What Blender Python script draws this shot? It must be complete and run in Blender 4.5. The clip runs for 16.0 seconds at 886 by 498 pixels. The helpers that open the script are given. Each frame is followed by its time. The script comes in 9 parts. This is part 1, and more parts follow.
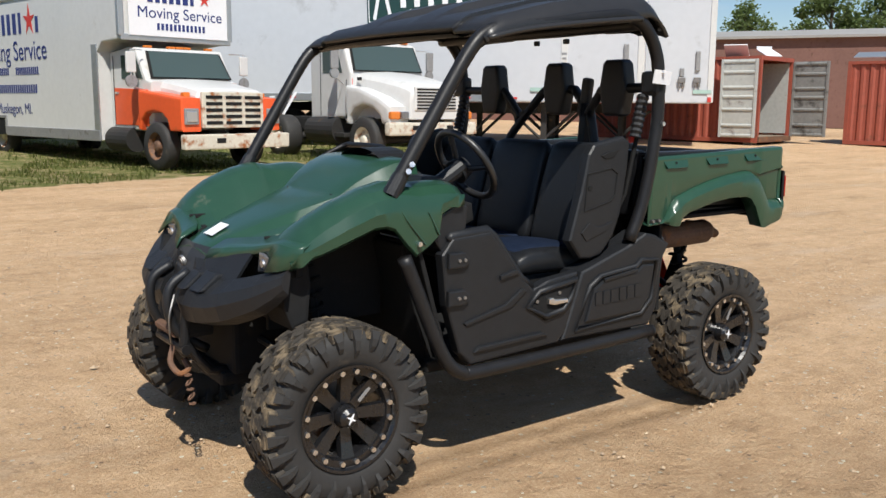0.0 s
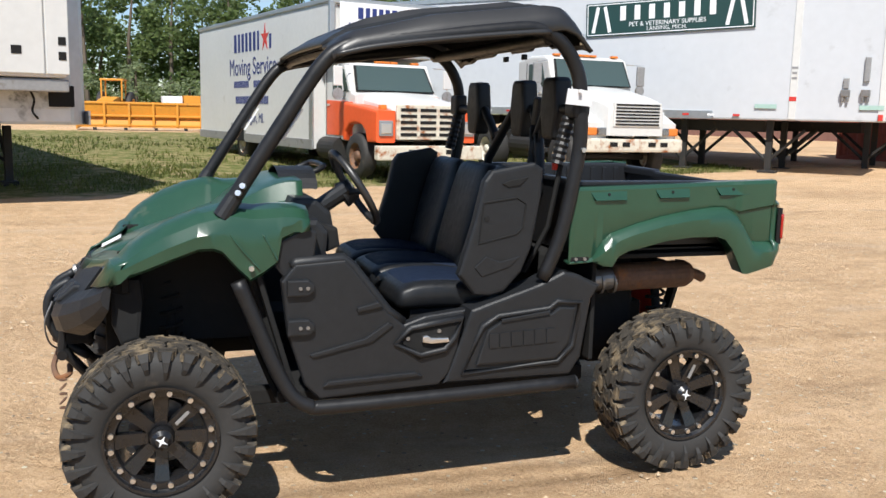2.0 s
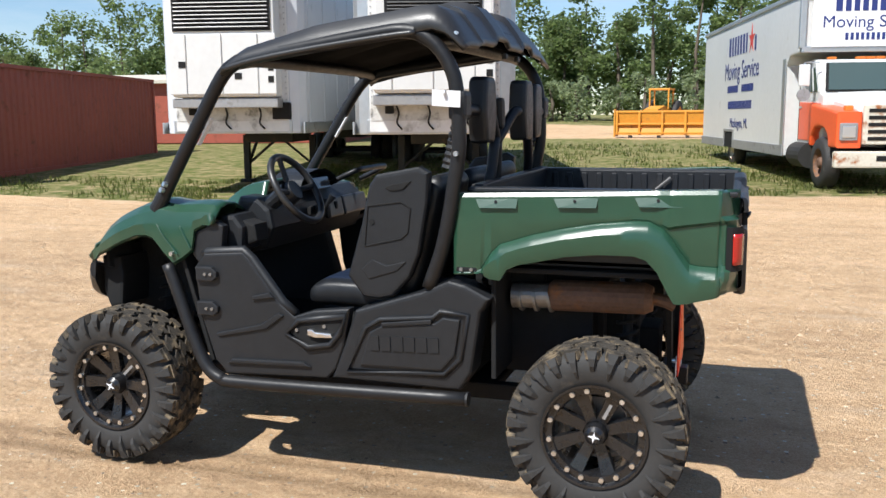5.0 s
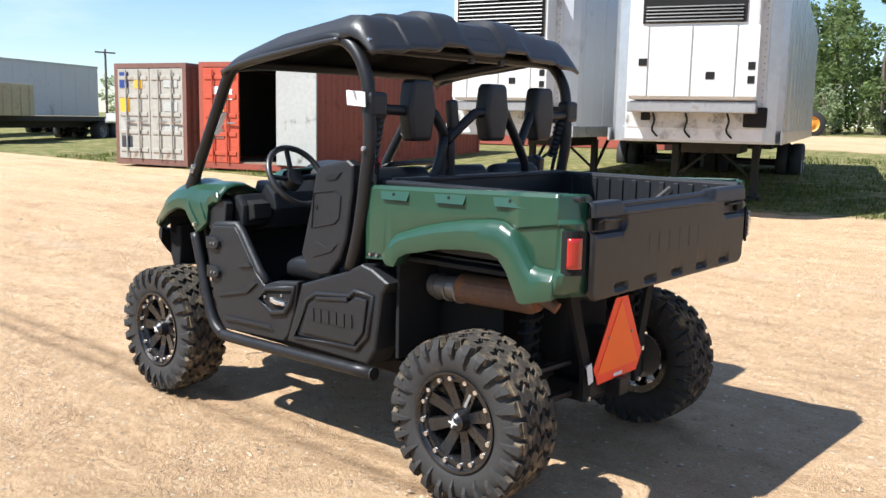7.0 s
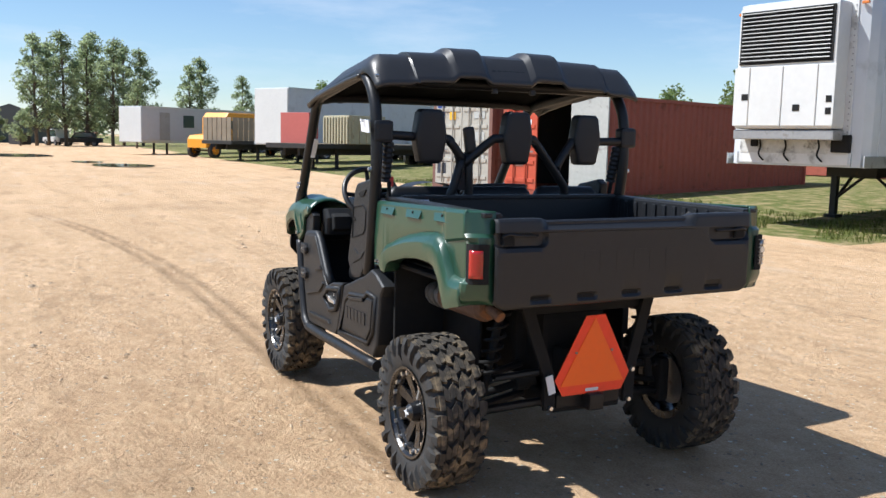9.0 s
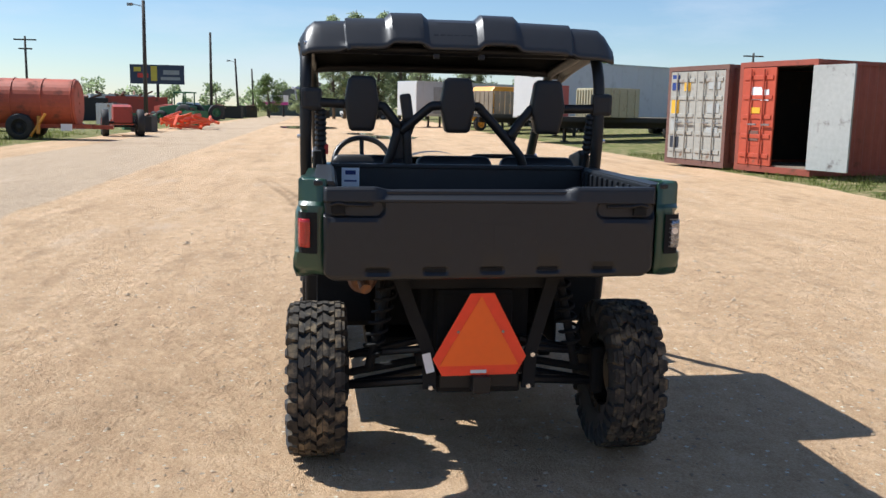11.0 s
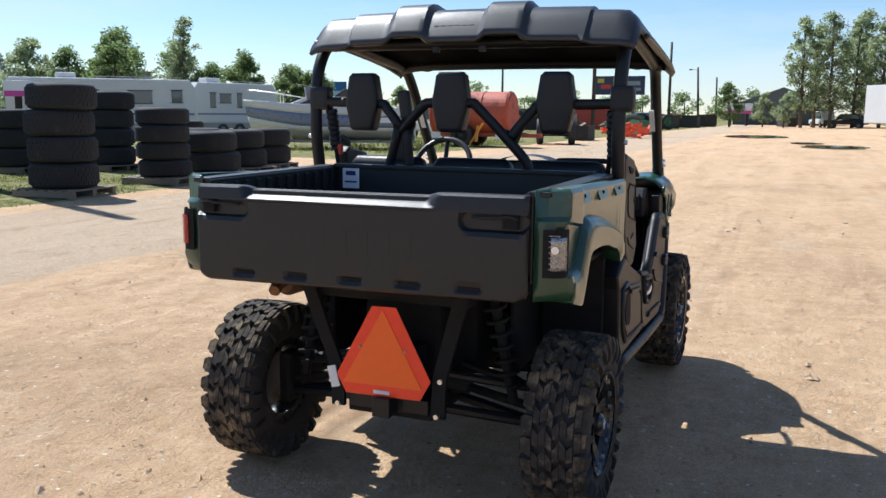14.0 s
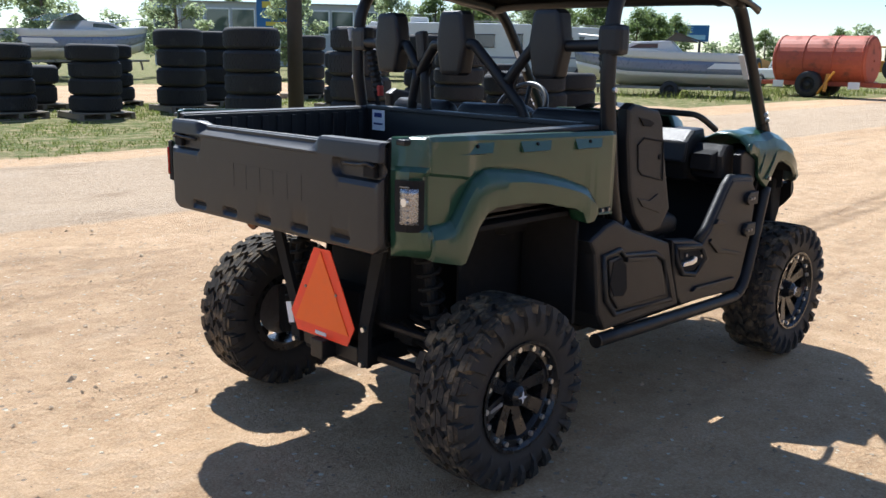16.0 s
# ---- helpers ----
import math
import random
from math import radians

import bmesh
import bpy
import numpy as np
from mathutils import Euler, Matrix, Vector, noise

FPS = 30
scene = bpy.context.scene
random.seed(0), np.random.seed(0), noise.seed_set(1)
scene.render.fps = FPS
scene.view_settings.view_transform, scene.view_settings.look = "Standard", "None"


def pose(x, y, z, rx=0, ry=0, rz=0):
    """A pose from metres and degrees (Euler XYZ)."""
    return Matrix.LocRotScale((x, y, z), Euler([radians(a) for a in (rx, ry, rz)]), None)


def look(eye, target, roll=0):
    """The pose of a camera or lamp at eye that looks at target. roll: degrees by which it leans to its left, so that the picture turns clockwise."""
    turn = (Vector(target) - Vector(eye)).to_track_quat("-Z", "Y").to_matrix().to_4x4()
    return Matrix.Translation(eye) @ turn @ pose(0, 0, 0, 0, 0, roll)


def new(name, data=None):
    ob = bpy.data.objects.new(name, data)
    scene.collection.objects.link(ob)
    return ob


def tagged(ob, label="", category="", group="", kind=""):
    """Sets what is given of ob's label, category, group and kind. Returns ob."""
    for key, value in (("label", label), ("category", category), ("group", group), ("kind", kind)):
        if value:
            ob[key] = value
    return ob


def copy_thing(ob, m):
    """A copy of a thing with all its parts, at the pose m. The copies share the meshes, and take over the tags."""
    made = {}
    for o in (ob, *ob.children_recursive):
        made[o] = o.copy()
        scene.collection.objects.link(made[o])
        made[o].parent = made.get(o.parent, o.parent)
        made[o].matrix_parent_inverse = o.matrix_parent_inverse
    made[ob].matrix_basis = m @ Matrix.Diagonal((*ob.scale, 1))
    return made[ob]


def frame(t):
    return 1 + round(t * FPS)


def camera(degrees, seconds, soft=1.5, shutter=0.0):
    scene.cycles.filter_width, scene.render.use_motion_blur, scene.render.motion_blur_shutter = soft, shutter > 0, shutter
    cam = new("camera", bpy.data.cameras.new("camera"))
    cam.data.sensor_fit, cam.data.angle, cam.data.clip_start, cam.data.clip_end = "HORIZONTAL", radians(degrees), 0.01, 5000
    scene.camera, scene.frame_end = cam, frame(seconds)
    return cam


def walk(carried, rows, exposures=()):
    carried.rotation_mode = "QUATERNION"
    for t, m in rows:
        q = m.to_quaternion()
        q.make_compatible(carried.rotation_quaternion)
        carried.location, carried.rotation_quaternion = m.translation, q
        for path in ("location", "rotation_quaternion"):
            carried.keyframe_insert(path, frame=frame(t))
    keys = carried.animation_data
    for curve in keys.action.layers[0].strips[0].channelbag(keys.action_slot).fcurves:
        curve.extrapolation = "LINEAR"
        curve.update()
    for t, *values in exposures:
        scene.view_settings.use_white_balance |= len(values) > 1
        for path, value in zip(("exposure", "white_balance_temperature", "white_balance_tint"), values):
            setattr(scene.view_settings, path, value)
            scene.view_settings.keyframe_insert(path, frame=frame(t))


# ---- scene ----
cam = camera(53.0, 16.0)

PATH = [
    (0, (-2.575, -3.475, 1.453), (-1.429, -1.868, 1.131), 0.4),
    (0.5, (-2.257, -3.588, 1.448), (-1.208, -1.914, 1.132), 0.6),
    (1, (-1.871, -3.7, 1.465), (-0.939, -1.966, 1.111), 0.6),
    (1.5, (-1.527, -3.778, 1.479), (-0.722, -1.977, 1.144), -0.1),
    (2, (-1.091, -3.954, 1.503), (-0.465, -2.078, 1.201), 1.3),
    (2.5, (-0.718, -4.02, 1.496), (-0.248, -2.109, 1.137), 1.9),
    (3, (-0.267, -4.088, 1.523), (-0.046, -2.118, 1.256), 2.0),
    (3.5, (0.152, -4.14, 1.547), (0.163, -2.167, 1.218), 2.2),
    (5.8, (2.293, -3.775, 1.498), (1.322, -2.054, 1.191), 0.7),
    (6, (2.466, -3.726, 1.508), (1.415, -2.062, 1.155), 1.2),
    (6.5, (2.82, -3.543, 1.494), (1.628, -1.966, 1.188), 1.7),
    (7, (3.218, -3.322, 1.498), (1.909, -1.837, 1.209), 1.2),
    (7.5, (3.581, -3.146, 1.509), (2.138, -1.806, 1.161), 2.1),
    (8, (3.886, -2.871, 1.498), (2.336, -1.65, 1.172), 1.5),
    (8.5, (4.189, -2.622, 1.492), (2.526, -1.545, 1.224), 0.6),
    (8.7, (4.33, -2.511, 1.507), (2.611, -1.519, 1.254), 0.9),
    (11, (4.891, -0.654, 1.517), (2.933, -0.395, 1.205), 1.2),
    (11.5, (4.89, -0.276, 1.516), (2.919, -0.169, 1.191), 1.7),
    (12, (4.823, 0.083, 1.495), (2.843, 0.014, 1.218), 1.5),
    (12.5, (4.771, 0.414, 1.497), (2.804, 0.206, 1.202), 0.9),
    (13, (4.692, 0.792, 1.513), (2.764, 0.385, 1.173), 1.2),
    (13.5, (4.486, 1.078, 1.513), (2.586, 0.534, 1.206), 1.3),
    (14, (4.274, 1.435, 1.493), (2.445, 0.685, 1.187), 0.5),
    (14.5, (4.044, 1.773, 1.506), (2.32, 0.832, 1.126), 1.2),
    (15, (3.782, 2.075, 1.509), (2.142, 0.982, 1.171), 1.0),
    (15.5, (3.547, 2.402, 1.488), (2.061, 1.112, 1.133), 1.3),
    (16, (3.309, 2.634, 1.499), (1.934, 1.249, 1.065), 1.0),
]
EXPOSURES = ((0.0, 0.24, 6330, 10), (2.0, 0.50, 6250, 10), (3.5, 0.46, 6050, 10), (6.0, 0.86, 6100, 10), (7.0, 0.97, 6000, 10), (8.0, 0.86, 5980, 10), (8.5, 0.74, 5900, 10),
             (11.0, 0.48, 5850, 10), (12.5, 0.48, 5850, 10), (14.5, 0.66, 5700, 10), (16.0, 0.78, 5750, 10))
walk(cam, [(t, look(e, a, r)) for t, e, a, r in PATH], EXPOSURES)


# ---- world, sun, exposure ----
SUN_DIR = Vector((-0.300, -0.682, 1.0)).normalized()
world = bpy.data.worlds.new("daylight")
scene.world = world
world.use_nodes = True
_n, _l = world.node_tree.nodes, world.node_tree.links
sky = _n.new("ShaderNodeTexSky")
sky.sky_type = 'NISHITA'
sky.sun_disc = False
sky.sun_elevation = math.asin(SUN_DIR.z)
sky.sun_rotation = math.atan2(SUN_DIR.x, SUN_DIR.y)
sky.altitude, sky.air_density, sky.dust_density, sky.ozone_density = 300, 1.05, 0.05, 3.6
_n["Background"].inputs["Strength"].default_value = 0.082
_tc, _map, _cl, _rm, _mx = _n.new("ShaderNodeTexCoord"), _n.new("ShaderNodeMapping"), _n.new("ShaderNodeTexNoise"), _n.new("ShaderNodeMapRange"), _n.new("ShaderNodeMix")
_map.inputs["Scale"].default_value = (1.0, 1.0, 5.0)
_cl.inputs["Scale"].default_value, _cl.inputs["Detail"].default_value, _cl.inputs["Roughness"].default_value = 2.6, 8, 0.62
_rm.inputs["From Min"].default_value, _rm.inputs["From Max"].default_value, _rm.inputs["To Max"].default_value = 0.50, 0.78, 0.55
_mx.data_type = 'RGBA'
_mx.inputs["B"].default_value = (7.0, 7.4, 7.8, 1)
_l.new(_tc.outputs["Generated"], _map.inputs["Vector"])
_l.new(_map.outputs["Vector"], _cl.inputs["Vector"])
_l.new(_cl.outputs["Fac"], _rm.inputs["Value"])
_l.new(_rm.outputs["Result"], _mx.inputs["Factor"])
_l.new(sky.outputs["Color"], _mx.inputs["A"])
_l.new(_mx.outputs["Result"], _n["Background"].inputs["Color"])
sun_data = bpy.data.lights.new("sun", 'SUN')
sun_data.energy, sun_data.angle, sun_data.color = 4.85, radians(0.55), (1.0, 0.95, 0.86)
sun = new("sun", sun_data)
sun.matrix_world = look(SUN_DIR * 60, (0, 0, 0))

# ---- materials ----
def material(name, color, rough=0.6, metal=0.0, vary=0.12, scale=8.0, bump=0.0, bump_scale=60.0,
             spot=None, spot_amount=0.35, spot_scale=2.0, coat=0.0, island=0.0, spec=0.5):
    """Base colour varied at two scales, with optional second colour in patches (dust, rust, wear) and fine relief."""
    m = bpy.data.materials.new(name)
    m.use_nodes = True
    nt = m.node_tree
    n, l = nt.nodes, nt.links
    b = n["Principled BSDF"]
    tc = n.new("ShaderNodeTexCoord")
    big = n.new("ShaderNodeTexNoise")
    big.inputs["Scale"].default_value, big.inputs["Detail"].default_value = scale * 0.22, 4
    fine = n.new("ShaderNodeTexNoise")
    fine.inputs["Scale"].default_value, fine.inputs["Detail"].default_value = scale * 3.1, 5
    l.new(tc.outputs["Object"], big.inputs["Vector"])
    l.new(tc.outputs["Object"], fine.inputs["Vector"])
    add = n.new("ShaderNodeMath"); add.operation = 'ADD'
    l.new(big.outputs["Fac"], add.inputs[0]); l.new(fine.outputs["Fac"], add.inputs[1])
    mr = n.new("ShaderNodeMapRange")
    mr.inputs["From Min"].default_value, mr.inputs["From Max"].default_value = 0.6, 1.4
    mr.inputs["To Min"].default_value, mr.inputs["To Max"].default_value = 1 - vary, 1 + vary
    l.new(add.outputs[0], mr.inputs["Value"])
    hsv = n.new("ShaderNodeHueSaturation")
    hsv.inputs["Color"].default_value = (*color, 1)
    l.new(mr.outputs["Result"], hsv.inputs["Value"])
    out = hsv.outputs["Color"]
    if island:
        geo = n.new("ShaderNodeNewGeometry")
        mi = n.new("ShaderNodeMapRange")
        mi.inputs["To Min"].default_value, mi.inputs["To Max"].default_value = 1 - island, 1 + island
        l.new(geo.outputs["Random Per Island"], mi.inputs["Value"])
        h2 = n.new("ShaderNodeHueSaturation")
        l.new(out, h2.inputs["Color"]); l.new(mi.outputs["Result"], h2.inputs["Value"])
        out = h2.outputs["Color"]
    rough_out = None
    if spot:
        sp = n.new("ShaderNodeTexNoise")
        sp.inputs["Scale"].default_value, sp.inputs["Detail"].default_value, sp.inputs["Roughness"].default_value = spot_scale, 8, 0.65
        l.new(tc.outputs["Object"], sp.inputs["Vector"])
        ms = n.new("ShaderNodeMapRange")
        ms.inputs["From Min"].default_value = 0.72 - spot_amount * 0.5
        ms.inputs["From Max"].default_value = 0.86 - spot_amount * 0.5
        l.new(sp.outputs["Fac"], ms.inputs["Value"])
        mx = n.new("ShaderNodeMix"); mx.data_type = 'RGBA'
        l.new(ms.outputs["Result"], mx.inputs["Factor"])
        l.new(out, mx.inputs["A"]); mx.inputs["B"].default_value = (*spot, 1)
        out = mx.outputs["Result"]
        mrr = n.new("ShaderNodeMapRange")
        mrr.inputs["To Min"].default_value, mrr.inputs["To Max"].default_value = rough, min(1.0, rough + 0.35)
        l.new(ms.outputs["Result"], mrr.inputs["Value"])
        l.new(mrr.outputs["Result"], b.inputs["Roughness"])
    else:
        mrr = n.new("ShaderNodeMapRange")
        mrr.inputs["From Min"].default_value, mrr.inputs["From Max"].default_value = 0.3, 0.7
        mrr.inputs["To Min"].default_value, mrr.inputs["To Max"].default_value = max(0.02, rough - 0.06), min(1, rough + 0.08)
        l.new(fine.outputs["Fac"], mrr.inputs["Value"])
        l.new(mrr.outputs["Result"], b.inputs["Roughness"])
    l.new(out, b.inputs["Base Color"])
    b.inputs["Metallic"].default_value = metal
    b.inputs["Coat Weight"].default_value = coat
    b.inputs["Coat Roughness"].default_value = 0.12
    b.inputs["Specular IOR Level"].default_value = spec
    if bump:
        bn = n.new("ShaderNodeTexNoise")
        bn.inputs["Scale"].default_value, bn.inputs["Detail"].default_value = bump_scale, 4
        l.new(tc.outputs["Object"], bn.inputs["Vector"])
        bp = n.new("ShaderNodeBump")
        bp.inputs["Strength"].default_value, bp.inputs["Distance"].default_value = bump, 0.01
        l.new(bn.outputs["Fac"], bp.inputs["Height"])
        l.new(bp.outputs["Normal"], b.inputs["Normal"])
    return m


def glass_material(name, color, rough=0.05):
    m = bpy.data.materials.new(name)
    m.use_nodes = True
    b = m.node_tree.nodes["Principled BSDF"]
    b.inputs["Base Color"].default_value = (*color, 1)
    b.inputs["Roughness"].default_value = rough
    b.inputs["Specular IOR Level"].default_value = 0.9
    return m


GREEN = material("green_moulded_plastic", (0.019, 0.060, 0.035), 0.30, vary=0.10, scale=5, bump=0.05, bump_scale=220, coat=0.32,
                 spot=(0.12, 0.13, 0.09), spot_amount=0.16, spot_scale=5)
BLACK = material("black_textured_plastic", (0.0122, 0.0132, 0.0152), 0.47, vary=0.25, scale=12, bump=0.12, bump_scale=500, spec=0.42,
                 spot=(0.034, 0.034, 0.035), spot_amount=0.15, spot_scale=4)
BLACK_SMOOTH = material("black_roof_plastic", (0.018, 0.0175, 0.0175), 0.40, vary=0.15, scale=6, bump=0.05, bump_scale=300, spec=0.65, spot=(0.05, 0.046, 0.040), spot_amount=0.2, spot_scale=3)
# darker than the roof plastic: shade under the roof put into the colour
ROOF_SHADE = material("black_roof_underside_shade", (0.006, 0.006, 0.006), 0.9, vary=0.2, scale=6, spec=0.05)
BED_BLACK = material("black_bed_liner", (0.011, 0.0115, 0.0135), 0.46, vary=0.2, scale=9, bump=0.10, bump_scale=250,
                     spot=(0.035, 0.032, 0.03), spot_amount=0.12, spot_scale=3)
TUBE_BLACK = material("black_powder_coat", (0.012, 0.012, 0.013), 0.42, vary=0.15, scale=10, bump=0.05, bump_scale=600, spec=0.35)
DARK = material("dark_underbody", (0.012, 0.012, 0.0122), 0.8, vary=0.25, scale=8, spec=0.25, spot=(0.035, 0.03, 0.023), spot_amount=0.18, spot_scale=6)
RUBBER = material("tyre_rubber", (0.026, 0.025, 0.024), 0.72, vary=0.2, scale=14, bump=0.1, bump_scale=200,
                  spot=(0.10, 0.085, 0.065), spot_amount=0.24, spot_scale=9)
TREAD = material("dusty_tread_rubber", (0.052, 0.046, 0.039), 0.9, vary=0.35, scale=16, bump=0.3, bump_scale=120, spec=0.2,
                 spot=(0.20, 0.155, 0.10), spot_amount=0.47, spot_scale=12)
RIM = material("gloss_black_alloy", (0.010, 0.010, 0.011), 0.28, vary=0.1, scale=10, coat=0.4)
CHROME = material("bright_steel", (0.78, 0.78, 0.78), 0.34, metal=1.0, vary=0.05, scale=20)
STEEL = material("weathered_steel", (0.30, 0.29, 0.28), 0.45, metal=0.8, vary=0.2, scale=12, spot=(0.16, 0.10, 0.06), spot_amount=0.3, spot_scale=8)
RUSTPIPE = material("rusted_exhaust", (0.15, 0.085, 0.055), 0.7, metal=0.3, vary=0.3, scale=16, spot=(0.30, 0.13, 0.05), spot_amount=0.4, spot_scale=9)
VINYL = material("black_seat_vinyl", (0.010, 0.011, 0.013), 0.42, spec=0.4, vary=0.15, scale=9, bump=0.1, bump_scale=320)
VINYL_BLUE = material("dark_navy_seat_fabric", (0.007, 0.013, 0.030), 0.62, vary=0.2, scale=12, bump=0.2, bump_scale=400, spec=0.2)
ORANGE = material("fluorescent_orange", (1.0, 0.155, 0.010), 0.5, vary=0.05, scale=10)
SMV_RED = material("red_reflective_border", (0.95, 0.06, 0.016), 0.35, vary=0.08, scale=10)
RED_LENS = material("red_lamp_lens", (0.36, 0.014, 0.009), 0.12, vary=0.1, scale=40, coat=0.5)
CLEAR_LENS = material("silver_lamp_reflector", (0.30, 0.31, 0.33), 0.25, metal=0.8, vary=0.4, scale=60)
HEAD_LENS = glass_material("headlamp_lens", (0.10, 0.10, 0.105), 0.06)
PAPER = material("white_paper", (0.75, 0.76, 0.78), 0.7, vary=0.04, scale=10)
INK = material("dark_print", (0.03, 0.035, 0.05), 0.7, vary=0.05, scale=10)
BLUE_INK = material("navy_vinyl_print", (0.020, 0.035, 0.16), 0.5, vary=0.08, scale=6)
RED_INK = material("red_vinyl_print", (0.55, 0.04, 0.03), 0.5, vary=0.08, scale=6)
WHITE_PAINT = material("white_vehicle_paint", (0.60, 0.60, 0.585), 0.35, vary=0.06, scale=3, spot=(0.40, 0.36, 0.30), spot_amount=0.16, spot_scale=1.6)
TRAILER_WHITE = material("white_trailer_panel", (0.53, 0.55, 0.58), 0.4, vary=0.05, scale=1.5, spot=(0.36, 0.37, 0.38), spot_amount=0.26, spot_scale=0.9)
NOSE_WHITE = material("grimy_white_panel", (0.62, 0.62, 0.61), 0.45, vary=0.1, scale=2.5, spot=(0.20, 0.19, 0.17), spot_amount=0.34, spot_scale=1.6)
GRIMY_NOSE = material("stained_trailer_nose", (0.50, 0.50, 0.48), 0.55, vary=0.18, scale=4, spot=(0.10, 0.095, 0.085), spot_amount=0.42, spot_scale=3.2)
ALU = material("bare_aluminium_panel", (0.50, 0.52, 0.53), 0.38, metal=0.75, vary=0.12, scale=3, spot=(0.22, 0.19, 0.16), spot_amount=0.22, spot_scale=2.5)
GREY_TRIM = material("grey_metal_trim", (0.30, 0.30, 0.30), 0.5, metal=0.4, vary=0.15, scale=6, spot=(0.15, 0.12, 0.09), spot_amount=0.25, spot_scale=4)
ORANGE_PAINT = material("orange_truck_paint", (0.72, 0.10, 0.025), 0.38, vary=0.08, scale=4, spot=(0.35, 0.12, 0.06), spot_amount=0.16, spot_scale=3)
RUSTY_WHITE = material("rusted_white_paint", (0.58, 0.55, 0.46), 0.5, vary=0.12, scale=7, spot=(0.30, 0.11, 0.035), spot_amount=0.42, spot_scale=4.5)
CAB_GLASS = glass_material("cab_window_glass", (0.055, 0.080, 0.075), 0.04)
CHASSIS = material("black_chassis", (0.020, 0.019, 0.018), 0.7, vary=0.2, scale=6, spot=(0.09, 0.06, 0.04), spot_amount=0.25, spot_scale=4)
RUST_RED = material("faded_red_container", (0.30, 0.070, 0.042), 0.62, vary=0.16, scale=2, spot=(0.16, 0.06, 0.035), spot_amount=0.3, spot_scale=2.2)
BRIGHT_RED = material("bright_red_container_door", (0.46, 0.075, 0.035), 0.55, vary=0.12, scale=3, spot=(0.24, 0.08, 0.045), spot_amount=0.25, spot_scale=3)
CONT_WHITE = material("weathered_white_container", (0.37, 0.355, 0.31), 0.6, vary=0.16, scale=3, spot=(0.20, 0.12, 0.075), spot_amount=0.33, spot_scale=2.8)
CONT_BROWN = material("brown_container_side", (0.17, 0.085, 0.065), 0.65, vary=0.15, scale=3, spot=(0.10, 0.05, 0.035), spot_amount=0.3, spot_scale=3)
DOOR_GREY = material("grey_container_door_inside", (0.40, 0.41, 0.39), 0.6, vary=0.14, scale=3, spot=(0.14, 0.12, 0.11), spot_amount=0.3, spot_scale=2.5)
YELLOW = material("yellow_machine_paint", (0.62, 0.27, 0.03), 0.5, vary=0.1, scale=4, spot=(0.30, 0.15, 0.05), spot_amount=0.22, spot_scale=3)
TANK_ORANGE = material("faded_orange_tank", (0.42, 0.082, 0.036), 0.6, vary=0.16, scale=2, spot=(0.14, 0.06, 0.042), spot_amount=0.36, spot_scale=1.6)
BOAT_GREY = material("blue_grey_gelcoat", (0.16, 0.19, 0.27), 0.3, vary=0.06, scale=3, coat=0.3)
WOOD = material("weathered_grey_wood", (0.22, 0.18, 0.13), 0.8, vary=0.25, scale=10)
TREE_BARK = material("bark", (0.12, 0.095, 0.07), 0.9, vary=0.3, scale=6)
STONE = material("gravel_stone", (0.44, 0.33, 0.22), 0.9, vary=0.25, scale=30, island=0.35)


def leaf_material(name, color, island=0.35):
    m = material(name, color, 0.55, vary=0.15, scale=1.0, island=island)
    n, l = m.node_tree.nodes, m.node_tree.links
    b = n["Principled BSDF"]
    tr = n.new("ShaderNodeBsdfTranslucent")
    mx = n.new("ShaderNodeMixShader")
    mx.inputs["Fac"].default_value = 0.72
    l.new(b.inputs["Base Color"].links[0].from_socket, tr.inputs["Color"])
    l.new(b.outputs["BSDF"], mx.inputs[1]); l.new(tr.outputs["BSDF"], mx.inputs[2])
    l.new(mx.outputs["Shader"], n["Material Output"].inputs["Surface"])
    return m


LEAF = leaf_material("leaves_mid_green", (0.185, 0.245, 0.090))
# pale leaves, lightened further so the colour carries the distance haze
LEAF_HAZE = leaf_material("leaves_pale_green_haze", (0.330, 0.385, 0.215))
GRASS = leaf_material("grass_blades", (0.150, 0.175, 0.045), 0.45)

# ---- mesh helpers ----
def link_mesh(name, bm, mat, parent=None, smooth=False):
    me = bpy.data.meshes.new(name)
    bm.normal_update()
    bm.to_mesh(me)
    bm.free()
    if smooth:
        me.shade_smooth()
        if smooth == "edges":
            me.set_sharp_from_angle(angle=radians(24))
    mats = mat if isinstance(mat, (list, tuple)) else [mat]
    for k in mats:
        me.materials.append(k)
    ob = new(name, me)
    if parent:
        ob.parent = parent
    return ob


def part(name, bm, mat, parent, label="", smooth=False):
    ob = link_mesh(name, bm, mat, parent, smooth)
    return tagged(ob, label) if label else ob


def thing(name, label, category, m=None, group="", kind=""):
    ob = new(name)
    ob.empty_display_size = 0.2
    if m is not None:
        ob.matrix_world = m
    return tagged(ob, label, category, group, kind)


def add_box(bm, c, s, m=None, bevel=0.0):
    r = bmesh.ops.create_cube(bm, size=1.0)
    vs = r["verts"]
    for v in vs:
        v.co = Vector((v.co.x * s[0], v.co.y * s[1], v.co.z * s[2]))
    if bevel:
        es = list({e for v in vs for e in v.link_edges})
        q = bmesh.ops.bevel(bm, geom=es, offset=bevel, segments=2, profile=0.6, affect='EDGES')
        vs = list({v for f in q["faces"] for v in f.verts} | {v for v in vs if v.is_valid})
    t = Matrix.Translation(c) if m is None else Matrix.Translation(c) @ m
    for v in vs:
        v.co = t @ v.co
    return vs


def boxes(*items, bevel=0.0):
    bm = bmesh.new()
    for it in items:
        add_box(bm, *it, bevel=bevel)
    return bm


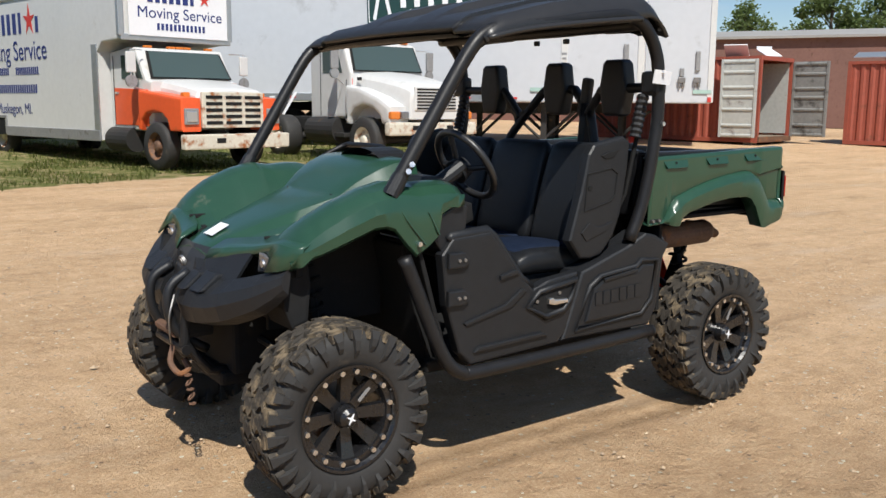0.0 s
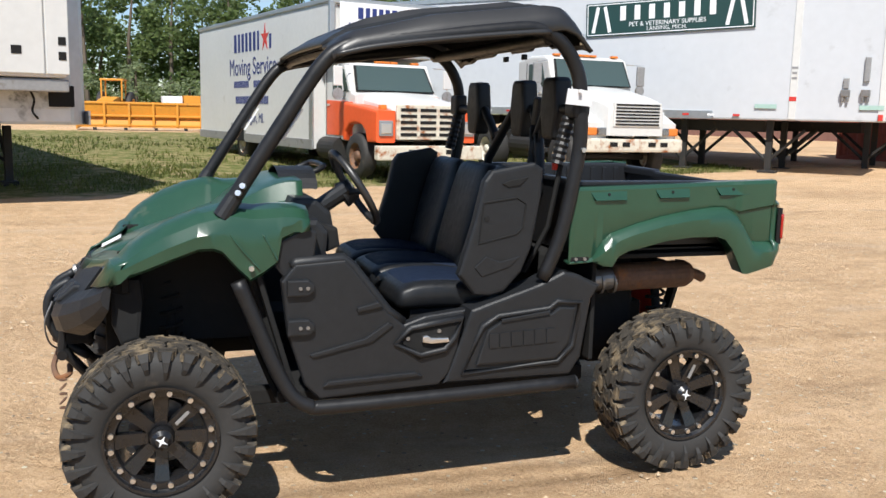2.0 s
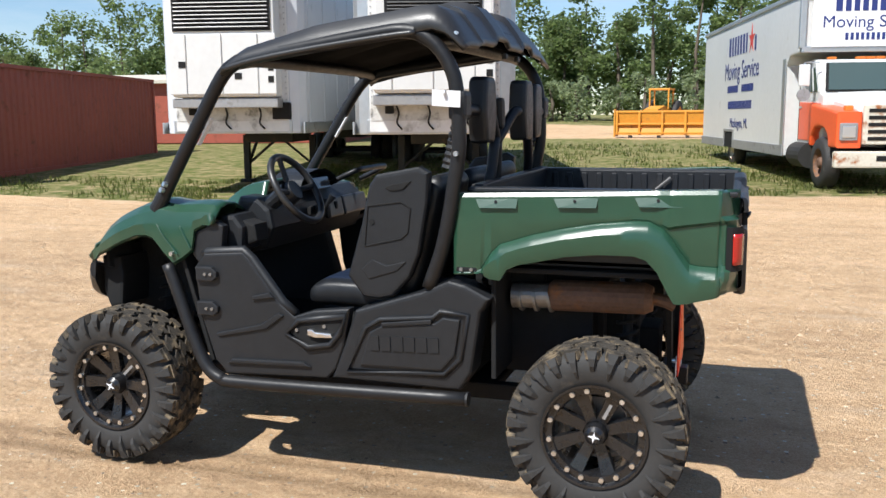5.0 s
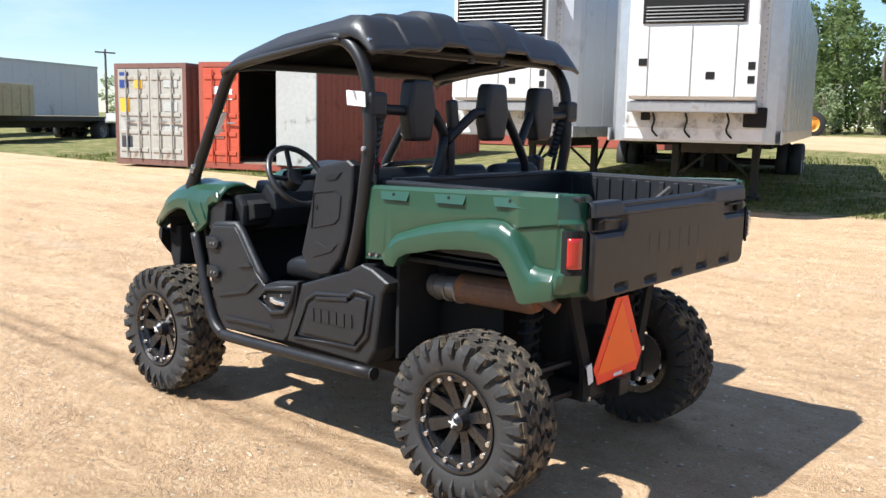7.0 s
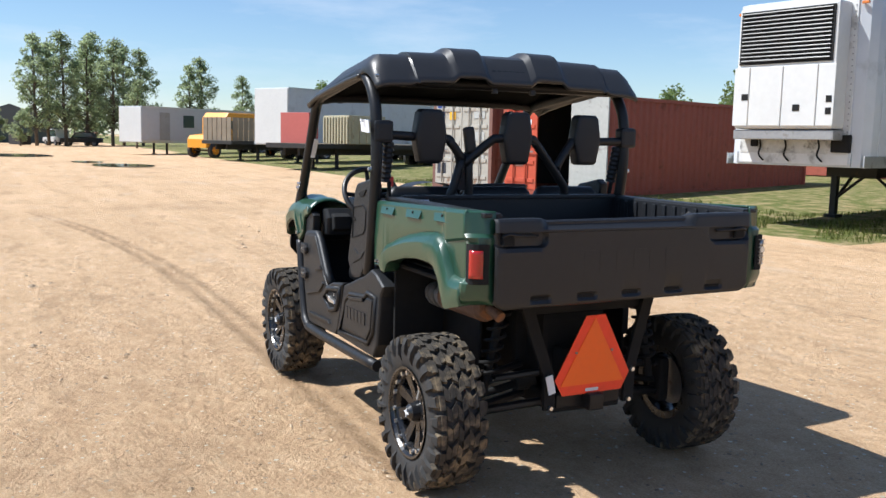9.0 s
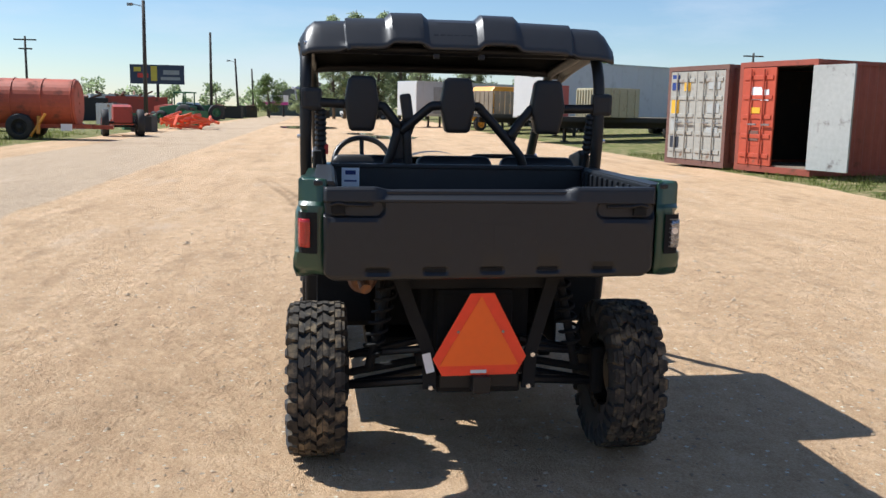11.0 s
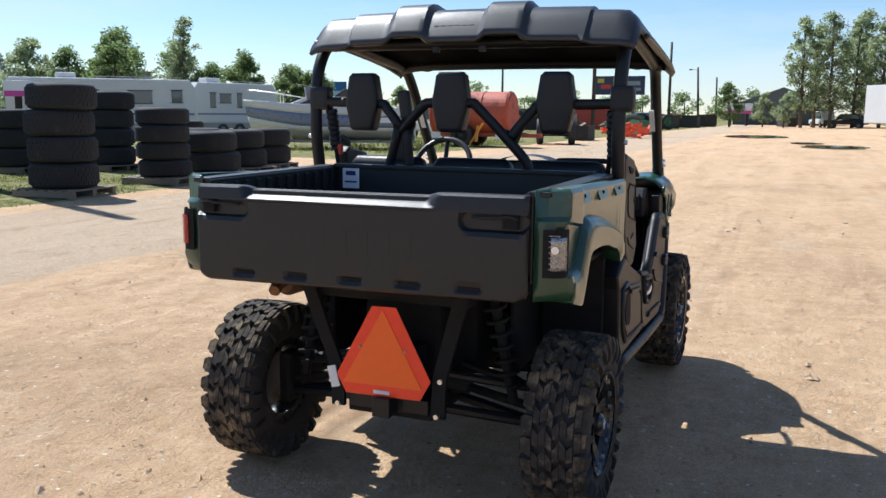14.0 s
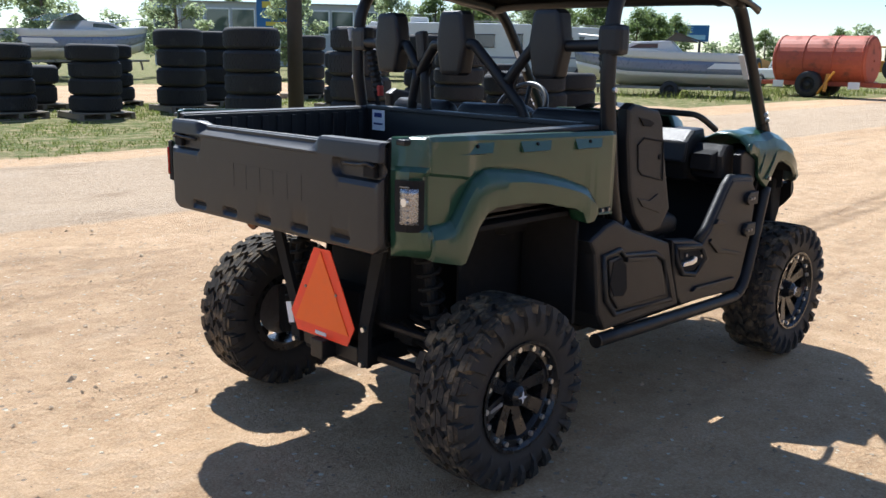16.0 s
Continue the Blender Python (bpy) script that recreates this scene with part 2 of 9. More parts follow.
def add_cyl(bm, a, b, r, r2=None, seg=16, cap=True):
    a, b = Vector(a), Vector(b)
    d = b - a
    m = Matrix.Translation((a + b) / 2) @ d.to_track_quat('Z', 'Y').to_matrix().to_4x4()
    bmesh.ops.create_cone(bm, cap_ends=cap, segments=seg, radius1=r, radius2=r if r2 is None else r2, depth=d.length, matrix=m)


def cyls(*items, seg=16):
    bm = bmesh.new()
    for it in items:
        add_cyl(bm, *it, seg=seg)
    return bm


def add_tube(bm, pts, r, seg=12, closed=False):
    """A round tube swept along a smooth line through pts."""
    P = [Vector(p) for p in pts]
    n = len(P)
    rings, up = [], Vector((0.31, 0.17, 0.93))
    for i, p in enumerate(P):
        if closed:
            d = P[(i + 1) % n] - P[i - 1]
        else:
            d = P[min(i + 1, n - 1)] - P[max(i - 1, 0)]
        d.normalize()
        a = d.cross(up)
        if a.length < 1e-3:
            a = d.cross(Vector((1, 0, 0)))
        a.normalize()
        b = a.cross(d)
        up = b
        rr = r[i] if isinstance(r, (list, tuple)) else r
        rings.append([bm.verts.new(p + (a * math.cos(2 * math.pi * k / seg) + b * math.sin(2 * math.pi * k / seg)) * rr) for k in range(seg)])
    m = n if closed else n - 1
    for i in range(m):
        A, B = rings[i], rings[(i + 1) % n]
        for k in range(seg):
            bm.faces.new((A[k], A[(k + 1) % seg], B[(k + 1) % seg], B[k]))
    if not closed:
        bm.faces.new(rings[0][::-1]); bm.faces.new(rings[-1])
    return bm


def curve_through(pts, per=6):
    """Catmull-Rom points through pts."""
    P = [Vector(p) for p in pts]
    P = [P[0] * 2 - P[1]] + P + [P[-1] * 2 - P[-2]]
    out = []
    for i in range(1, len(P) - 2):
        for k in range(per):
            t = k / per
            a, b, c, d = P[i - 1], P[i], P[i + 1], P[i + 2]
            out.append(0.5 * ((2 * b) + (c - a) * t + (2 * a - 5 * b + 4 * c - d) * t * t + (3 * b - 3 * c + d - a) * t ** 3))
    out.append(P[-2])
    return out


def tubes(*items, seg=12):
    bm = bmesh.new()
    for pts, r in items:
        add_tube(bm, pts, r, seg)
    return bm


def add_slab(bm, outline, y0, y1, axis="y", bevel=0.0, seg=2):
    """An outline in the other two axes, made solid between y0 and y1."""
    def at3(a, b, w):
        return {"y": (a, w, b), "x": (w, a, b), "z": (a, b, w)}[axis]
    A = [bm.verts.new(at3(a, b, y0)) for a, b in outline]
    B = [bm.verts.new(at3(a, b, y1)) for a, b in outline]
    n = len(A)
    fs = [bm.faces.new(A), bm.faces.new(B[::-1])]
    for i in range(n):
        fs.append(bm.faces.new((A[i], B[i], B[(i + 1) % n], A[(i + 1) % n])))
    bmesh.ops.recalc_face_normals(bm, faces=fs)
    if bevel:
        es = [e for f in fs[:2] for e in f.edges]
        bmesh.ops.bevel(bm, geom=es, offset=bevel, segments=seg, profile=0.6, affect='EDGES')


def slab(outline, y0, y1, axis="y", bevel=0.0, seg=2):
    bm = bmesh.new()
    add_slab(bm, outline, y0, y1, axis, bevel, seg)
    return bm


def add_loft(bm, sections, close_u=False, cap=False):
    """Faces between rows of points."""
    rows = [[bm.verts.new(p) for p in s] for s in sections]
    fs = []
    for i in range(len(rows) - 1):
        n = len(rows[i])
        for k in range(n if close_u else n - 1):
            fs.append(bm.faces.new((rows[i][k], rows[i][(k + 1) % n], rows[i + 1][(k + 1) % n], rows[i + 1][k])))
    if cap:
        fs.append(bm.faces.new(rows[0][::-1])); fs.append(bm.faces.new(rows[-1]))
    bmesh.ops.recalc_face_normals(bm, faces=fs)
    return fs


def solid(ob, t, offset=-1.0):
    md = ob.modifiers.new("thickness", 'SOLIDIFY')
    md.thickness, md.offset = t, offset
    return ob


def lerp_table(tab, x):
    """Piecewise linear value at x from ascending (x, value) pairs."""
    if x <= tab[0][0]:
        return tab[0][1]
    for (a, va), (b, vb) in zip(tab, tab[1:]):
        if x <= b:
            return va + (vb - va) * (x - a) / (b - a)
    return tab[-1][1]


def writing(text, size, mat, parent, m, depth=0.002, name="lettering", xscale=1.0):
    """Letters as a mesh under a thing."""
    cu = bpy.data.curves.new(name, 'FONT')
    cu.body, cu.size, cu.extrude = text, size, depth
    cu.align_x, cu.align_y = 'CENTER', 'CENTER'
    tmp = new(name, cu)
    me = bpy.data.meshes.new_from_object(tmp)
    bpy.data.objects.remove(tmp)
    bpy.data.curves.remove(cu)
    me.materials.clear()
    me.materials.append(mat)
    ob = new(name, me)
    ob.parent = parent
    ob.matrix_local = m @ Matrix.Diagonal((xscale, 1, 1, 1))
    return ob


def bar_parts(name, m, widths, h, gap, mat, parent, t=0.004):
    """The same row with every bar a part of its own."""
    x = -(sum(widths) + gap * (len(widths) - 1)) / 2
    for w in widths:
        bm = bmesh.new()
        add_box(bm, (x + w / 2, 0, 0), (w, h, t))
        for v in bm.verts:
            v.co = m @ v.co
        part(name, bm, mat, parent)
        x += w + gap


# ---- ground ----
def rise(x, y):
    """Height of the yard: level round the buggy, climbing gently towards the parked trucks."""
    far_left = min(1.0, max(0.0, (-8.0 - x) / 4.0))
    far_right = min(1.0, max(0.0, (x - 8.0) / 8.0)) * min(1.0, max(0.0, (y - 6.0) / 6.0))
    level = 1.5 * (1 - math.exp(-max(0.0, y - 6.0) * 0.0120))
    high = 1.5 * (1 - math.exp(-max(0.0, y - 4.0) * 0.0150))
    return level + (high - level) * far_left + 0.16 * far_right


def grass_amount(x, y):
    """How much of the ground at (x, y) is grown over, 0 to 1."""
    g = 0.0
    edge = 11.3 + 0.25 * x if x > -5.5 else 9.9 - 0.02 * (x + 5.5)
    edge = max(edge, 9.6)
    if y > edge and x < 13.5 and not (35 < y < 58):
        g = min(1.0, (y - edge) / 0.8)
        if 20 < y < 35 and x > -3:
            g *= 0.75
    if y > 58:
        g = 0.85
    if 9.2 < y < 12.5 and -75 < x < -5:
        g = max(g, 0.8)
    if x < -20 and 10 < y < 30:
        g = max(g, 0.7)
    if y < -9.5 and -14 < x < 6 and y > -21:
        g = max(g, min(1.0, (-9.5 - y) / 0.7) * 0.85)
    if y < -11.5 - 0.02 * x and x < -20:
        g = max(g, 0.75)
    if y < -30:
        g = max(g, 0.8)
    return g


def road_amount(x, y):
    """The hard grey lane along the tyre stacks."""
    if -9.3 < y < -4.7:
        return min(1.0, (y + 9.3) / 0.6, (-4.7 - y) / 0.4)
    return 0.0


def track_amount(x, y):
    """Pressed wheel tracks that run on from the buggy's wheels, and older ones across the yard."""
    k = 0.0
    if x < 1.0:
        for off in (-0.66, 0.66):
            bend = -0.011 * max(0.0, -x - 3.0) ** 2 * (1 if off < 0 else 0.5)
            for side in (-0.09, 0.09):
                d = abs(y - off - bend - side)
                k = max(k, (1.0 if off < 0 else 0.45) * math.exp(-(d / 0.070) ** 2) * min(1.0, (x + 16) / 5 if x > -16 else 0))
    for c, slope in ((-2.9, 0.05), (-4.1, 0.06), (2.7, -0.04), (4.0, -0.03), (-3.6, -0.09)):
        d = abs(y - c - slope * x - 0.25 * noise.noise(Vector((x * 0.2, c, 0))))
        k = max(k, 0.55 * math.exp(-(d / 0.13) ** 2) * max(0.0, 0.55 + 0.9 * noise.noise(Vector((x * 0.5, c * 3, 1)))))
    return k


def axis_steps(lo, hi, near_lo, near_hi, step, grow=1.18):
    c = list(np.arange(near_lo, near_hi + 1e-6, step))
    s, v = step, near_hi
    while v < hi:
        s *= grow; v += s; c.append(min(v, hi))
    s, v = step, near_lo
    while v > lo:
        s *= grow; v -= s; c.insert(0, max(v, lo))
    return c


def build_ground():
    xs, ys = axis_steps(-900, 900, -13, 10, 0.11), axis_steps(-900, 900, -9, 9, 0.085)
    verts, grass, road, track = [], [], [], []
    for y in ys:
        for x in xs:
            z = rise(x, y)
            near = math.exp(-(x * x + y * y) / 900)
            rut = noise.noise(Vector((x * 0.25 + y * 0.05, y * 0.9, 3.1))) * 0.012 + noise.noise(Vector((x * 1.7, y * 1.7, 0))) * 0.008
            rut += noise.noise(Vector((x * 4.5, y * 4.5, 7))) * 0.004
            g = grass_amount(x, y)
            k = track_amount(x, y) if -17 < x < 10 and -6 < y < 6 else 0.0
            track.append(0.6 * k)
            verts.append((x, y, z + rut * near - 0.006 + 0.02 * g * near - 0.010 * k))
            grass.append(g)
            road.append(road_amount(x, y))
    w = len(xs)
    faces = [(j * w + i, j * w + i + 1, (j + 1) * w + i + 1, (j + 1) * w + i) for j in range(len(ys) - 1) for i in range(w - 1)]
    me = bpy.data.meshes.new("ground")
    me.from_pydata(verts, [], faces)
    for nm, vals in (("grass", grass), ("road", road), ("track", track)):
        at = me.attributes.new(nm, 'FLOAT', 'POINT')
        at.data.foreach_set("value", vals)
    me.shade_smooth()
    m = bpy.data.materials.new("yard_ground")
    m.use_nodes = True
    n, l = m.node_tree.nodes, m.node_tree.links
    b = n["Principled BSDF"]
    b.inputs["Roughness"].default_value = 0.92
    b.inputs["Specular IOR Level"].default_value = 0.2
    tc = n.new("ShaderNodeTexCoord")

    def tex(scale, detail=6, rough=0.6, stretch=None):
        t = n.new("ShaderNodeTexNoise")
        t.inputs["Scale"].default_value, t.inputs["Detail"].default_value, t.inputs["Roughness"].default_value = scale, detail, rough
        if stretch:
            mp = n.new("ShaderNodeMapping")
            mp.inputs["Scale"].default_value = stretch
            mp.inputs["Rotation"].default_value = (0, 0, radians(-8))
            l.new(tc.outputs["Object"], mp.inputs["Vector"]); l.new(mp.outputs["Vector"], t.inputs["Vector"])
        else:
            l.new(tc.outputs["Object"], t.inputs["Vector"])
        return t.outputs["Fac"]

    def ramp(src, stops):
        r = n.new("ShaderNodeValToRGB")
        l.new(src, r.inputs["Fac"])
        r.color_ramp.elements[0].position, r.color_ramp.elements[0].color = stops[0][0], (*stops[0][1], 1)
        r.color_ramp.elements[1].position, r.color_ramp.elements[1].color = stops[-1][0], (*stops[-1][1], 1)
        for p, c in stops[1:-1]:
            e = r.color_ramp.elements.new(p); e.color = (*c, 1)
        return r.outputs["Color"]

    def mix(f, a, c):
        q = n.new("ShaderNodeMix"); q.data_type = 'RGBA'
        if isinstance(f, float): q.inputs["Factor"].default_value = f
        else: l.new(f, q.inputs["Factor"])
        l.new(a, q.inputs["A"]); l.new(c, q.inputs["B"])
        return q.outputs["Result"]

    def rng(src, a, c, to0=0.0, to1=1.0):
        q = n.new("ShaderNodeMapRange")
        q.inputs["From Min"].default_value, q.inputs["From Max"].default_value = a, c
        q.inputs["To Min"].default_value, q.inputs["To Max"].default_value = to0, to1
        l.new(src, q.inputs["Value"]); return q.outputs["Result"]

    def summed(a, c, k=1.0):
        q = n.new("ShaderNodeMath"); q.operation = 'MULTIPLY_ADD'
        l.new(c, q.inputs[0]); q.inputs[1].default_value = k; l.new(a, q.inputs[2]); return q.outputs[0]

    dirt = ramp(tex(0.55, 9, 0.66), [(0.32, (0.388, 0.234, 0.119)), (0.5, (0.585, 0.379, 0.214)), (0.66, (0.734, 0.502, 0.302))])
    streak = ramp(tex(1.0, 7, 0.66, (0.12, 1.5, 1)), [(0.38, (0.366, 0.220, 0.111)), (0.52, (0.601, 0.388, 0.217)), (0.62, (0.762, 0.519, 0.313))])
    dirt = mix(0.48, dirt, streak)
    mottle = ramp(tex(5.5, 8, 0.72), [(0.36, (0.346, 0.212, 0.111)), (0.50, (0.601, 0.395, 0.224)), (0.64, (0.800, 0.585, 0.373))])
    dirt = mix(0.38, dirt, mottle)
    grit = ramp(tex(85, 5, 0.75), [(0.34, (0.191, 0.116, 0.061)), (0.5, (0.585, 0.388, 0.224)), (0.66, (0.800, 0.737, 0.528))])
    dirt = mix(0.30, dirt, grit)

    def pebbles(scale, cut, lo, hi):
        v = n.new("ShaderNodeTexVoronoi")
        v.inputs["Scale"].default_value = scale
        l.new(tc.outputs["Object"], v.inputs["Vector"])
        sep = n.new("ShaderNodeSeparateColor")
        l.new(v.outputs["Color"], sep.inputs["Color"])
        size = rng(sep.outputs[0], cut, 1.0, 0.0, 0.42)
        inside = n.new("ShaderNodeMath"); inside.operation = 'LESS_THAN'
        l.new(v.outputs["Distance"], inside.inputs[0]); l.new(size, inside.inputs[1])
        return inside.outputs[0], ramp(sep.outputs[1], [(0.0, lo), (1.0, hi)])

    pf, pc = pebbles(34, 0.74, (0.249, 0.163, 0.102), (0.800, 0.750, 0.584))
    dirt = mix(pf, dirt, pc)
    lane = ramp(tex(40, 7, 0.75), [(0.34, (0.285, 0.218, 0.147)), (0.5, (0.453, 0.359, 0.254)), (0.66, (0.605, 0.505, 0.385))])
    lane = mix(0.35, lane, dirt)
    ra = n.new("ShaderNodeAttribute"); ra.attribute_name = "road"
    rm = rng(summed(ra.outputs["Fac"], tex(1.4, 6), 0.9), 0.75, 1.05)
    col = mix(rm, dirt, lane)
    damp = ramp(tex(60, 5, 0.7), [(0.36, (0.151, 0.092, 0.048)), (0.64, (0.327, 0.212, 0.115))])
    ta = n.new("ShaderNodeAttribute"); ta.attribute_name = "track"
    tm = rng(summed(ta.outputs["Fac"], tex(3.0, 6, 0.7), 0.7), 0.50, 1.10, 0.0, 0.92)
    col = mix(tm, col, damp)
    patch = rng(tex(0.16, 6, 0.6), 0.56, 0.70, 0.0, 0.40)
    col = mix(patch, col, damp)
    scuff = rng(tex(1.0, 8, 0.7, (0.55, 1.7, 1)), 0.55, 0.68, 0.0, 0.45)
    col = mix(scuff, col, damp)
    dust = n.new("ShaderNodeRGB"); dust.outputs[0].default_value = (0.60, 0.47, 0.34, 1)
    drift = rng(tex(0.8, 8, 0.68, (0.45, 1.3, 1)), 0.56, 0.70, 0.0, 0.55)
    col = mix(drift, col, dust.outputs[0])
    turf = ramp(tex(3.0, 8, 0.7), [(0.32, (0.070, 0.092, 0.020)), (0.47, (0.14, 0.155, 0.042)), (0.56, (0.27, 0.225, 0.105)), (0.66, (0.38, 0.285, 0.155))])
    ga = n.new("ShaderNodeAttribute"); ga.attribute_name = "grass"
    gm = rng(summed(ga.outputs["Fac"], tex(0.9, 8, 0.65), 1.3), 0.95, 1.15)
    col = mix(gm, col, turf)
    l.new(col, b.inputs["Base Color"])
    h1, h2, h3 = tex(16, 9, 0.74), tex(150, 3, 0.6), tex(4.5, 5, 0.6)
    bp = n.new("ShaderNodeBump")
    bp.inputs["Strength"].default_value, bp.inputs["Distance"].default_value = 0.8, 0.05
    l.new(summed(summed(h1, h2, 0.35), h3, 1.6), bp.inputs["Height"])
    l.new(bp.outputs["Normal"], b.inputs["Normal"])
    me.materials.append(m)
    ob = new("ground", me)
    tagged(ob, "dry tan dirt yard with grass patches", "ground", kind="structure")
    return ob


ground = build_ground()


def add_puddle(x, y, rx, ry):
    bm = bmesh.new()
    rim = [bm.verts.new((x + rx * math.cos(a) * (1 + 0.25 * noise.noise(Vector((a * 2, x, y)))),
                         y + ry * math.sin(a) * (1 + 0.25 * noise.noise(Vector((a * 2, y, x)))), rise(x, y) + 0.02)) for a in np.linspace(0, 2 * math.pi, 28)[:-1]]
    bm.faces.new(rim)
    m = glass_material("still_water", (0.09, 0.075, 0.055), 0.03)
    return tagged(link_mesh("water", bm, m), "shallow puddle lying in the dirt yard", "puddle", kind="structure")


for px, py, prx, pry in ((-41, 2.5, 2.6, 1.5), (-59, -2.0, 4.2, 2.0), (-46, 1.2, 1.6, 0.8)):
    add_puddle(px, py, prx, pry)


def scatter_grass():
    """Short blades in the near turf, one mesh."""
    rnd = random.Random(5)
    verts, faces = [], []
    zones = ((-9, 13.5, 9.5, 17, 34000, 0.085), (-9, 12, 17, 30, 9000, 0.12), (-14, 4, -20, -9.4, 34000, 0.06), (-24, -6, 9.2, 12.5, 6000, 0.12),
             (-40, -24, -17, -11.5, 4000, 0.25))
    for x0, x1, y0, y1, count, tall in zones:
        for _ in range(count):
            x, y = rnd.uniform(x0, x1), rnd.uniform(y0, y1)
            g = grass_amount(x, y)
            if g < 0.2 or noise.noise(Vector((x * 0.8, y * 0.8, 2))) + g * 0.62 < 0.42:
                continue
            z = rise(x, y)
            h = tall * rnd.uniform(0.4, 1.25)
            a = rnd.uniform(0, 6.28)
            w = 0.008 + 0.0005 * abs(y)
            dx, dy = math.cos(a) * w, math.sin(a) * w
            lx, ly = rnd.uniform(-0.5, 0.5) * h, rnd.uniform(-0.5, 0.5) * h
            i = len(verts)
            verts += [(x - dx, y - dy, z - 0.01), (x + dx, y + dy, z - 0.01), (x + lx, y + ly, z + h)]
            faces.append((i, i + 1, i + 2))
    me = bpy.data.meshes.new("grass")
    me.from_pydata(verts, [], faces)
    me.materials.append(GRASS)
    return tagged(new("grass", me), "short green grass with dry tips", "grass", kind="stuff")


scatter_grass()


def scatter_gravel():
    rnd = random.Random(9)
    base = [(1, 0, 0), (-1, 0, 0), (0, 1, 0), (0, -1, 0), (0, 0, 1), (0, 0, -0.6)]
    tri = [(0, 2, 4), (2, 1, 4), (1, 3, 4), (3, 0, 4), (2, 0, 5), (1, 2, 5), (3, 1, 5), (0, 3, 5)]
    verts, faces = [], []
    for k in range(5200):
        r = 0.5 + 7.5 * rnd.random() ** 0.8
        a = rnd.uniform(0, 6.283)
        x, y = r * math.cos(a) * 1.15 + 0.4, r * math.sin(a)
        if noise.noise(Vector((x * 0.5, y * 0.9, 11))) < -0.15:
            continue
        s = rnd.choice((0.004, 0.005, 0.006, 0.007, 0.009, 0.012)) * rnd.uniform(0.7, 1.3)
        if rnd.random() < 0.004:
            s *= 2.6
        i = len(verts)
        q = rnd.uniform(0, 6.28)
        c, sn = math.cos(q), math.sin(q)
        sx, sy, sz = s * rnd.uniform(0.7, 1.5), s * rnd.uniform(0.6, 1.1), s * rnd.uniform(0.5, 0.9)
        for vx, vy, vz in base:
            vx, vy = vx * sx, vy * sy
            verts.append((x + vx * c - vy * sn, y + vx * sn + vy * c, rise(x, y) + 0.002 + vz * sz))
        faces += [(i + p, i + q2, i + w) for p, q2, w in tri]
    for cx, cy, spread, count, big in ((-6.2, 2.58, 0.30, 26, 0.045), (-1.2, 1.53, 0.10, 4, 0.035), (-5.2, -2.2, 0.4, 7, 0.03), (-2.8, 3.1, 0.8, 10, 0.03), (0.6, 2.9, 0.9, 8, 0.022), (-8.5, 1.0, 0.8, 9, 0.04)):
        for _ in range(count):
            x, y = cx + rnd.gauss(0, spread), cy + rnd.gauss(0, spread * 0.6)
            s = big * rnd.uniform(0.35, 1.0)
            i = len(verts)
            q = rnd.uniform(0, 6.28)
            c, sn = math.cos(q), math.sin(q)
            for vx, vy, vz in base:
                vx, vy = vx * s * 1.3, vy * s * 0.9
                verts.append((x + vx * c - vy * sn, y + vx * sn + vy * c, rise(x, y) + vz * s * 0.6))
            faces += [(i + p, i + q2, i + w) for p, q2, w in tri]
    me = bpy.data.meshes.new("gravel")
    me.from_pydata(verts, [], faces)
    me.materials.append(STONE)
    return tagged(new("gravel", me), "small loose stones on the dirt", "gravel", kind="stuff")


scatter_gravel()

# ---- trees ----
def leaf_cards(rnd, centre, radius, count, size, verts, faces):
    for _ in range(count):
        d = Vector((rnd.gauss(0, 1), rnd.gauss(0, 1), rnd.gauss(0, 0.8)))
        d = d.normalized() * (rnd.random() ** 0.45)
        p = Vector(centre) + Vector((d.x * radius[0], d.y * radius[1], d.z * radius[2]))
        a = Vector((rnd.gauss(0, 1), rnd.gauss(0, 1), rnd.gauss(0, 0.6))).normalized()
        b = a.cross(Vector((rnd.gauss(0, 1), rnd.gauss(0, 1), rnd.gauss(0, 1)))).normalized()
        s = size * rnd.uniform(0.6, 1.4)
        i = len(verts)
        verts += [p - a * s, p + b * s * 0.55, p + a * s, p - b * s * 0.55]
        faces.append((i, i + 1, i + 2, i + 3))


